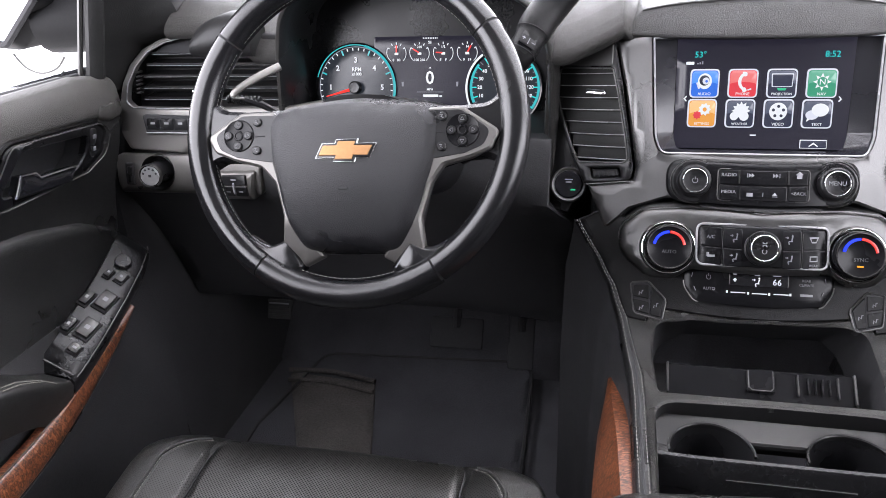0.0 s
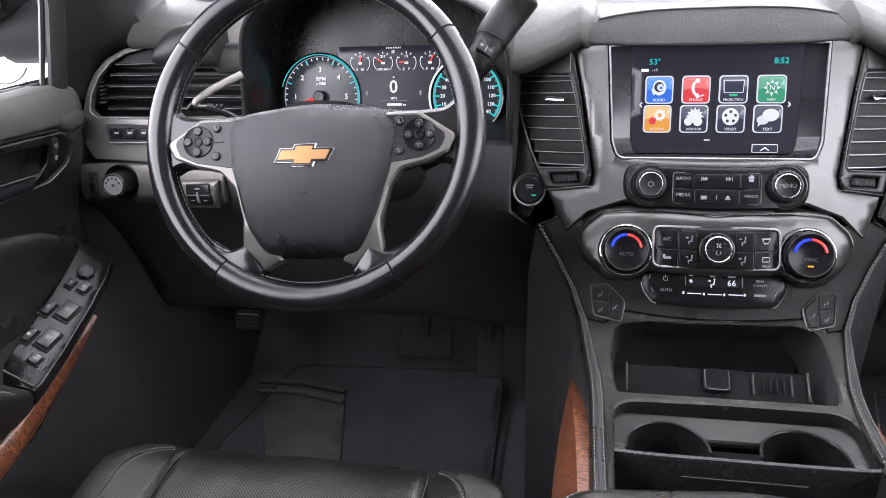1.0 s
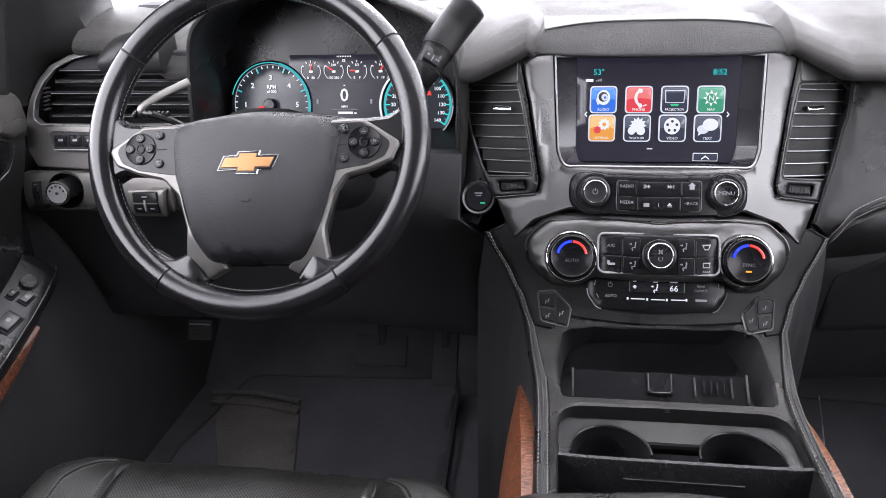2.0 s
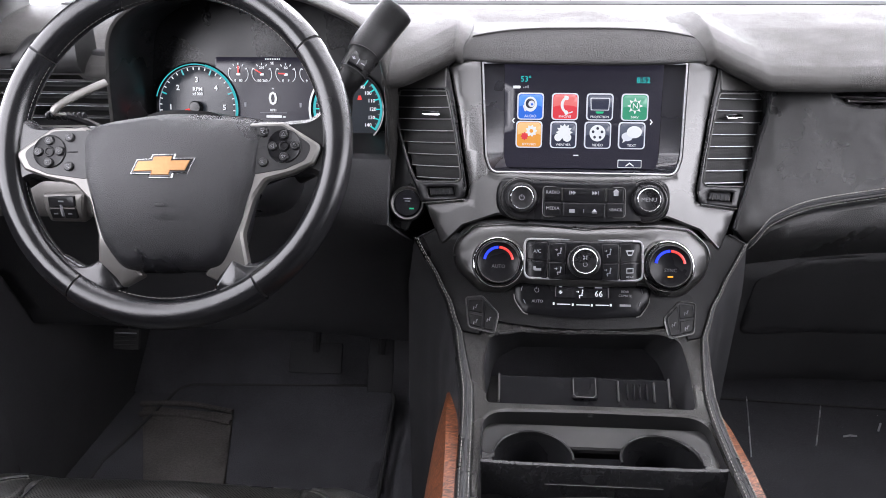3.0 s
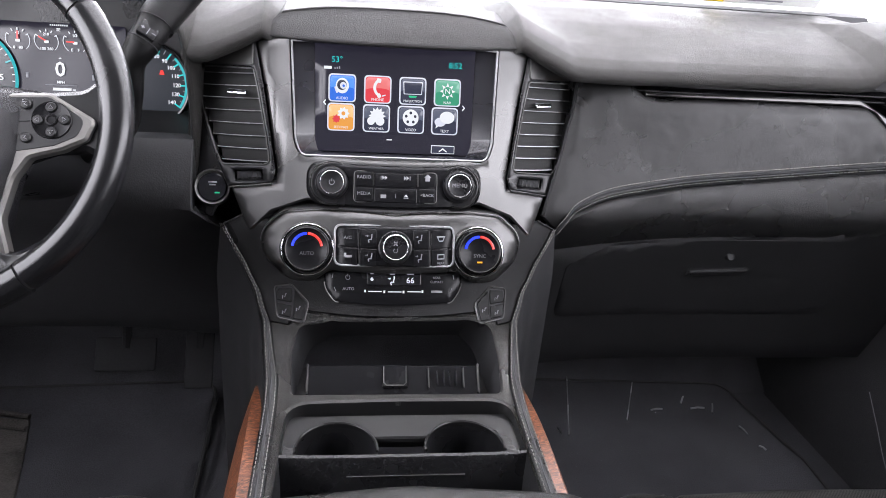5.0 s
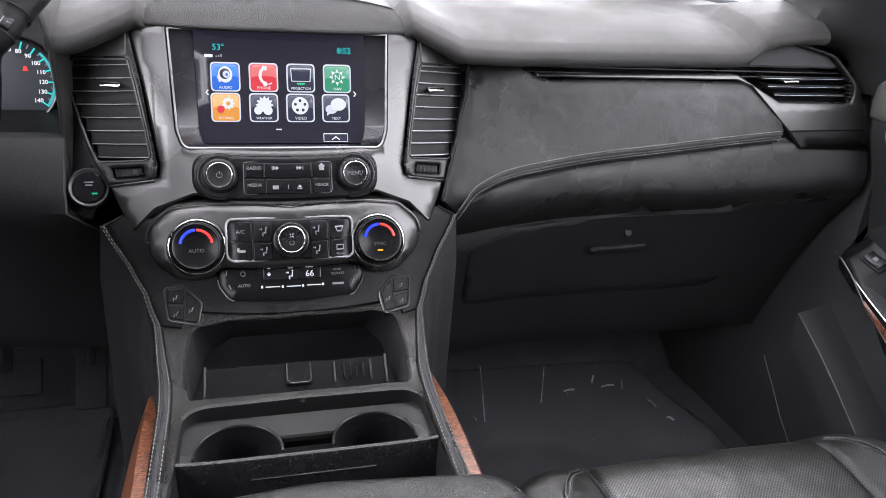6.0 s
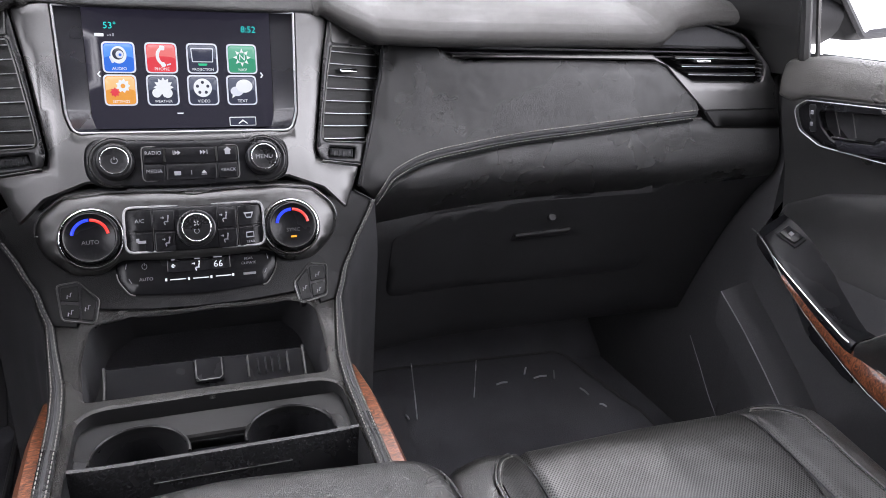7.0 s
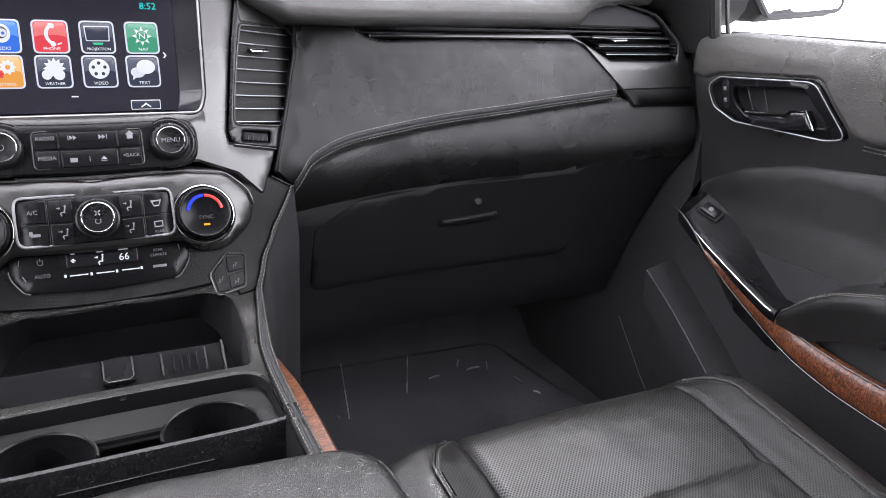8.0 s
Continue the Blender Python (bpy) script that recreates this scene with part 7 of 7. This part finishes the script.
cslab([(-0.461, 0.7325), (-0.457, 0.7325), (-0.459, 0.7345)], 0.0068, WHITE, "up_mark", cd)

# hood over the cluster
def arch_row(scale, y, drop=0.0):
    return [(mid.x + (p.x - mid.x) * scale, y + 0.10 * max(p.y - 0.84, 0), mid.y + (p.y - mid.y) * scale - drop) for p in arch]
hoodt = thing("cluster_hood", (-0.465, 1.05, 0.7), "black grained hood arching over the instrument cluster", "dashboard hood")
part("outer_skin", loft([arch_row(0.985, 0.990), arch_row(1.0, 0.987), arch_row(1.015, 0.992), arch_row(1.03, 1.01), arch_row(1.05, 1.06, 0.004), arch_row(1.05, 1.20, 0.02)], closed=False, cap=False), PAD, hoodt, "grained soft outer skin", 70, recalc=False)
part("inner_lining", loft([arch_row(0.985, 0.990), arch_row(0.975, 0.994), arch_row(0.965, 1.01), arch_row(0.962, 1.06, 0.002), arch_row(0.955, 1.118, 0.004)], closed=False, cap=False), BLACK, hoodt, "matt black inner lining", 70, recalc=False)
rows = []
for x in np.linspace(-0.798, -0.700, 9):
    e = 1 - ((x + 0.700) / 0.098) ** 4
    rows.append([(x, 1.05, 0.765), (x, 1.0, 0.770), (x, 0.992, 0.780), (x, 0.994, 0.790 + 0.020 * e), (x, 1.008, 0.798 + 0.030 * e), (x, 1.05, 0.800 + 0.032 * e)])
part("hood_wing", loft(rows), CUPM, hoodt, "dark rounded end beside the vent", 70)
part("cluster_sill", slab(lambda x, y, d: Vector((x, y, 0.645 - d + 0.25 * (y - 1.0))), [(-0.67, 0.99), (-0.265, 0.99), (-0.265, 1.13), (-0.67, 1.13)], thick=0.02, step=0.03), CUPM, hoodt)

# ---- driver side switches ----
dp = thing("light_switch_panel", (-0.83, 0.98, 0.59), "dull silver light switch panel with a black turning knob", "switch panel")
df = lambda lift_: dash_f(lift_, -1)
part("plate", slab(df(0.006), rounded([(0.946, 0.624), (0.70, 0.626), (0.70, 0.566), (0.946, 0.563)], 0.006), [disc(0.872, 0.598, 0.0265, 28)], thick=0.012, bevel=0.002, step=0.015), DULL, dp, "dull silver plate")
km = axes((-0.872, dash_y(0.872, 0.60) + 0.004, 0.598), (1, 0.10, 0), (0, 0.12, 1))
part("knob_well", lathe([(0.0275, 0.014), (0.0268, 0.004), (0.022, -0.004), (0.002, -0.005)], km, 36, cap=False), DEEP, dp, "dark round well")
lk = part("light_knob", lathe([(0.0185, -0.004), (0.0175, 0.025), (0.0178, 0.034), (0.0165, 0.038), (0.002, 0.0385)], km, 36), BLACK, dp, "black light knob", 50)
part("knob_face", lathe([(0.0155, 0.0372), (0.0150, 0.0386), (0.002, 0.0388)], km, 36), TRIMGLINT, lk, "dull silver face of the knob")
part("knob_ring", lathe([(0.0183, 0.034), (0.0182, 0.0385), (0.0172, 0.0395), (0.0165, 0.038)], km, 36, cap=False), GUN, lk, "", 60)
for a in range(5):
    part("legend_bar", moved(box(-0.0016, 0.0016, 0.0095, 0.0125, 0.0387, 0.0393, 0.0002, 1), km @ pose(0, 0, 0, 0, 0, 70 - 35 * a)), DEEP, lk)
part("legend_bar", moved(box(-0.0022, 0.0022, -0.0020, 0.0020, 0.0387, 0.0393, 0.0002, 1), km), DEEP, lk)
part("dimmer_slot", slab(df(0.0075), rounded([(0.930, 0.613), (0.914, 0.613), (0.914, 0.578), (0.930, 0.578)], 0.002), thick=0.006, bevel=0.001, step=0.02), DEEP, dp)
part("dimmer_wheel", slab(df(0.0105), rounded([(0.926, 0.608), (0.918, 0.608), (0.918, 0.583), (0.926, 0.583)], 0.003), thick=0.006, bevel=0.002, step=0.02), BLACK, dp, "small dimmer wheel")
strip = thing("button_strip", (-0.855, 0.99, 0.67), "black strip of three buttons under the driver vent", "switch")
part("strip_body", slab(df(0.0095), rounded([(0.897, 0.6845), (0.80, 0.6825), (0.80, 0.6575), (0.890, 0.6585)], 0.004), thick=0.01, bevel=0.0015, step=0.015), DEEP, strip)
for k in range(4):
    x0 = 0.888 - 0.0235 * k
    part("key", slab(df(0.0105), rounded([(x0, 0.6795), (x0 - 0.0225, 0.6793), (x0 - 0.0225, 0.663), (x0, 0.663)], 0.002), thick=0.006, bevel=0.0006, step=0.015), MATTE, strip, "black key")
    part("legend_bar", slab(df(0.0110), [(x0 - 0.007, 0.674), (x0 - 0.0145, 0.674), (x0 - 0.0145, 0.671), (x0 - 0.007, 0.671)], thick=0.001, bevel=0.0001), LEGEND, strip)
part("lower_edge", tube([df(0.0098)(x, 0.6583, 0) for x in np.linspace(0.889, 0.81, 6)], 0.0010, 6), TRIMGLINT, strip, "bright lower edge")
bs = thing("brake_controller", (-0.735, 0.96, 0.58), "grey trailer brake switch block under the dash", "switch")
part("block", slab(dash_f(0.016, -1), rounded([(0.768, 0.604), (0.705, 0.606), (0.711, 0.560), (0.765, 0.560)], 0.004), thick=0.03, bevel=0.003, step=0.02), DULL, bs, "dull grey block")
for q in ([(0.757, 0.601), (0.718, 0.602), (0.718, 0.587), (0.757, 0.586)], [(0.757, 0.5845), (0.7395, 0.585), (0.7395, 0.568), (0.757, 0.568)], [(0.7365, 0.585), (0.718, 0.5852), (0.718, 0.568), (0.7365, 0.568)]):
    part("key", slab(dash_f(0.0195, -1), rounded(q, 0.0015, 3), thick=0.006, bevel=0.001, step=0.02), BLACK, bs, "black key")
part("white_mark", slab(dash_f(0.0208, -1), rounded([(0.7398, 0.590), (0.7362, 0.590), (0.7362, 0.572), (0.7398, 0.572)], 0.001), thick=0.003, bevel=0.0005), LEGEND, bs, "white slider mark")
for x, w in ((0.748, 0.006), (0.727, 0.006), (0.7375, 0.008)):
    z = 0.576 if x != 0.7375 else 0.595
    part("legend_bar", slab(dash_f(0.0202, -1), [(x + w / 2, z + 0.001), (x - w / 2, z + 0.001), (x - w / 2, z - 0.001), (x + w / 2, z - 0.001)], thick=0.001, bevel=0.0001), LEGEND, bs)

# ---- footwells ----
def floor_mat(side, label):
    fm_ = thing("floor_mat", (side * 0.55, 1.0, 0.0), label, "floor mat", "floor mats")
    o_ = rounded([(side * 0.30, 0.72), (side * 0.84, 0.72), (side * 0.86, 1.10), (side * 0.80, 1.34), (side * 0.32, 1.36)], 0.05, 6)
    part("mat_body", slab(lambda x, y, d: Vector((x, y, 0.014 - d + 0.2 * max(y - 1.22, 0))), o_, thick=0.013, bevel=0.003, step=0.04), MATT, fm_, "charcoal mat")
    if side < 0:
        # Slanted patch of light on the mat, painted as a paler piece.
        beam_shape = rounded([(-0.86, 1.270, 0.01), (-0.655, 1.256, 0.01), (-0.560, 0.90, 0.01), (-0.665, 0.86, 0.01)], 0.01, 4)
        patch_part = part("light_patch", slab(lambda x, y, d: Vector((x, y, 0.019 - d + 0.2 * max(y - 1.22, 0))), beam_shape, thick=0.006, bevel=0.002, step=0.03), MATLIGHT, fm_, "greyish brown patch painted as light on the mat")
        for k in (0, 1):
            part("ridge", tube(smooth_path([(-0.862 + 0.01 * k, 1.272 - 0.030 * k, 0.031 - 0.006 * k), (-0.76, 1.275 - 0.030 * k, 0.033 - 0.006 * k), (-0.655 + 0.004 * k, 1.256 - 0.030 * k, 0.030 - 0.006 * k)], 5), 0.0055, 8), MATLIGHT, patch_part, "raised ridge across the light patch")
    part("binding", tube([(p.x, p.y, 0.013 + 0.2 * max(p.y - 1.22, 0)) for p in o_], 0.004, 6, True), RUBBER, fm_, "dark bound edge")
    return fm_
floor_mat(-1, "dark charcoal carpet mat in the driver footwell"), floor_mat(1, "dark charcoal mat in the passenger footwell under clear film")
film = thing("plastic_film", (0.55, 1.25, 0.03), "clear crinkled protective film lying on the passenger mat", "plastic film")
b = bmesh.new()
g = [[b.verts.new((0.37 + 0.45 * i / 26, 1.08 + 0.29 * j / 16, 0.024 + 0.2 * max(1.08 + 0.29 * j / 16 - 1.22, 0) + 0.010 * abs(noise.noise(Vector((i * 0.45, j * 0.5, 0.3)))))) for i in range(27)] for j in range(17)]
for r0, r1 in zip(g, g[1:]):
    for k in range(26):
        b.faces.new((r0[k], r0[k + 1], r1[k + 1], r1[k]))
part("sheet", b, FILM, film, "clear crinkled sheet", 80)
# Pale bars along the film's folds; the short ones stand in for glints.
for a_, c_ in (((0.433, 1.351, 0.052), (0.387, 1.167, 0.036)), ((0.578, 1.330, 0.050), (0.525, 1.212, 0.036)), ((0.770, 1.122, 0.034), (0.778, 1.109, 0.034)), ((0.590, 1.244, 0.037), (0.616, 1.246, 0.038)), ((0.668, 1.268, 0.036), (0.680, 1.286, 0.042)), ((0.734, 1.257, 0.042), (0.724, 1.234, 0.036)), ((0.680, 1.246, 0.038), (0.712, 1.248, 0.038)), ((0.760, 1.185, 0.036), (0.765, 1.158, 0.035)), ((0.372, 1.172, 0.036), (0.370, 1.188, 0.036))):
    part("fold_glint", tube([a_, tuple((Vector(a_) + Vector(c_)) / 2 + Vector((0, 0, 0.002))), c_], 0.0015 if abs(a_[1] - c_[1]) > 0.06 else 0.0021, 5), TRIMGLINT, film, "pale bar painted as a glinting fold")
pb = thing("parking_brake_pedal", (-0.825, 1.2, 0.2), "small ribbed parking brake pedal by the driver door", "pedal")
pmx = axes((-0.825, 1.20, 0.229), (1, 0, 0), (0, 0.35, 0.94))
part("pad", moved(box(-0.026, 0.026, -0.020, 0.020, -0.006, 0.004, 0.003), pmx), RUBBER, pb, "ribbed rubber pad")
for k in range(4):
    part("rib", moved(box(-0.022, 0.022, -0.013 + 0.008 * k, -0.010 + 0.008 * k, 0.003, 0.0058, 0.0008, 1), pmx), LEGEND if k == 3 else RUBBER, pb)
part("arm", tube([(-0.825, 1.21, 0.225), (-0.82, 1.30, 0.30), (-0.81, 1.62, 0.45)], 0.009, 8), DEEP, pb)
for nm, x, w, h_, lab in (("brake_pedal", -0.47, 0.055, 0.032, "wide black brake pedal in the driver footwell"), ("accelerator_pedal", -0.335, 0.026, 0.065, "narrow black accelerator pedal in the driver footwell")):
    pdl = thing(nm, (x, 1.28, 0.15), lab, "pedal")
    m = axes((x, 1.27, 0.16), (1, 0, 0), (0, 0.55, 0.83))
    part("pad", moved(box(-w, w, -h_, h_, -0.006, 0.006, 0.004), m), DEEP, pdl, "ribbed rubber pad")
    part("arm", tube([(x, 1.275, 0.17), (x, 1.34, 0.30), (x, 1.40, 0.45)], 0.009, 8), DEEP, pdl)
# door sill seal
sl = thing("sill_seal", (0.87, 0.9, 0.2), "thin dark rubber door seal with a pale edge", "seal")
part("seal", tube(smooth_path([(0.86, 0.70, 0.165), (0.86, 0.805, 0.253), (0.862, 0.88, 0.308), (0.86, 0.948, 0.354)], 6), 0.0011, 6), DIMLEGEND, sl)
part("seal_body", loft([[(0.862, y, z - 0.06), (0.861, y, z - 0.001), (0.935, y + 0.01, z + 0.01), (0.935, y, z - 0.06)] for y, z in ((0.60, 0.09), (0.70, 0.165), (0.805, 0.253), (0.88, 0.308), (0.95, 0.354))]), FOOTBLACK, sl)
part("sill_line", tube([(0.86, 1.002, 0.241), (0.86, 0.965, 0.200), (0.86, 0.930, 0.158), (0.86, 0.86, 0.09)], 0.0009, 6), DIMLEGEND, sl)

# ---- door mirrors ----
for s in (-1, 1):
    mr = thing("door_mirror", (s * 1.05, 1.05, 0.76), "dark door mirror with chrome-edged glass outside the window", "mirror", "door mirrors")
    gl = [(s * 1.085, 0.97), (s * 1.088, 0.858), (s * 1.178, 0.782), (s * 1.42, 0.800), (s * 1.44, 0.97)]
    gr = rounded(gl, 0.02, 5)
    mf = lambda x, z, d: Vector((x, 1.05 + d + s * 0.12 * (x - s * 1.1), z))
    part("housing", slab(lambda x, z, d: mf(x, z, 0.008 + d), rounded([(p[0] + (s * 0.012 if abs(p[0]) > 1.3 else -s * 0.012), p[1] + (0.012 if p[1] > 0.9 else -0.012)) for p in gl], 0.03, 5), thick=0.14, bevel=0.02, step=0.05), MIRRORARM, mr, "dark mirror housing", 60)
    part("mirror_glass", slab(mf, gr, thick=0.004, bevel=0.001, step=0.06), MIRROR, mr, "silvered mirror glass")
    part("glass_edge", tube([mf(p.x, p.y, 0.004) for p in gr], 0.006, 6, True), DEEP, mr, "black rubber edge")
    rows = [[(s * x, 1.12 + 0.06 * math.cos(a), 0.815 + 0.052 * math.sin(a) - 0.02 * (x - 0.97)) for a in np.linspace(0, 2 * math.pi, 17)[:-1]] for x in (0.965, 1.0, 1.05, 1.12)]
    part("arm", loft(rows), MIRRORARM, mr, "dark mirror arm", 60)
cable = thing("hanging_cable", (-1.11, 1.05, 0.74), "thin grey wire loop hanging under the door mirror", "cable")
part("wire", tube(smooth_path([(-1.157, 1.05, 0.770), (-1.14, 1.05, 0.748), (-1.112, 1.05, 0.738), (-1.08, 1.05, 0.746), (-1.061, 1.05, 0.764)], 5), 0.0019, 6), GUN, cable)

# sticker at the foot of the windshield
stk = thing("windshield_sticker", (0.7, 1.41, 0.87), "white and yellow paper sticker low on the windshield", "sticker")
stm = axes((0.72, 1.398, 0.880), (1, 0, 0), (0, -0.53, 0.85))
part("sheet", moved(box(-0.115, 0.125, -0.030, 0.060, 0.0, 0.0006, 0), stm), PAPER, stk, "white paper")
part("yellow_block", moved(box(-0.112, -0.070, -0.028, 0.058, 0.0007, 0.0012, 0), stm), YELLOW, stk, "yellow block")
for k in range(6):
    part("text_bar", moved(box(-0.05 + 0.01 * (k % 3), 0.05 + 0.02 * (k % 2), -0.022 + 0.012 * k, -0.019 + 0.012 * k, 0.0007, 0.0011, 0), stm), LEGEND, stk)
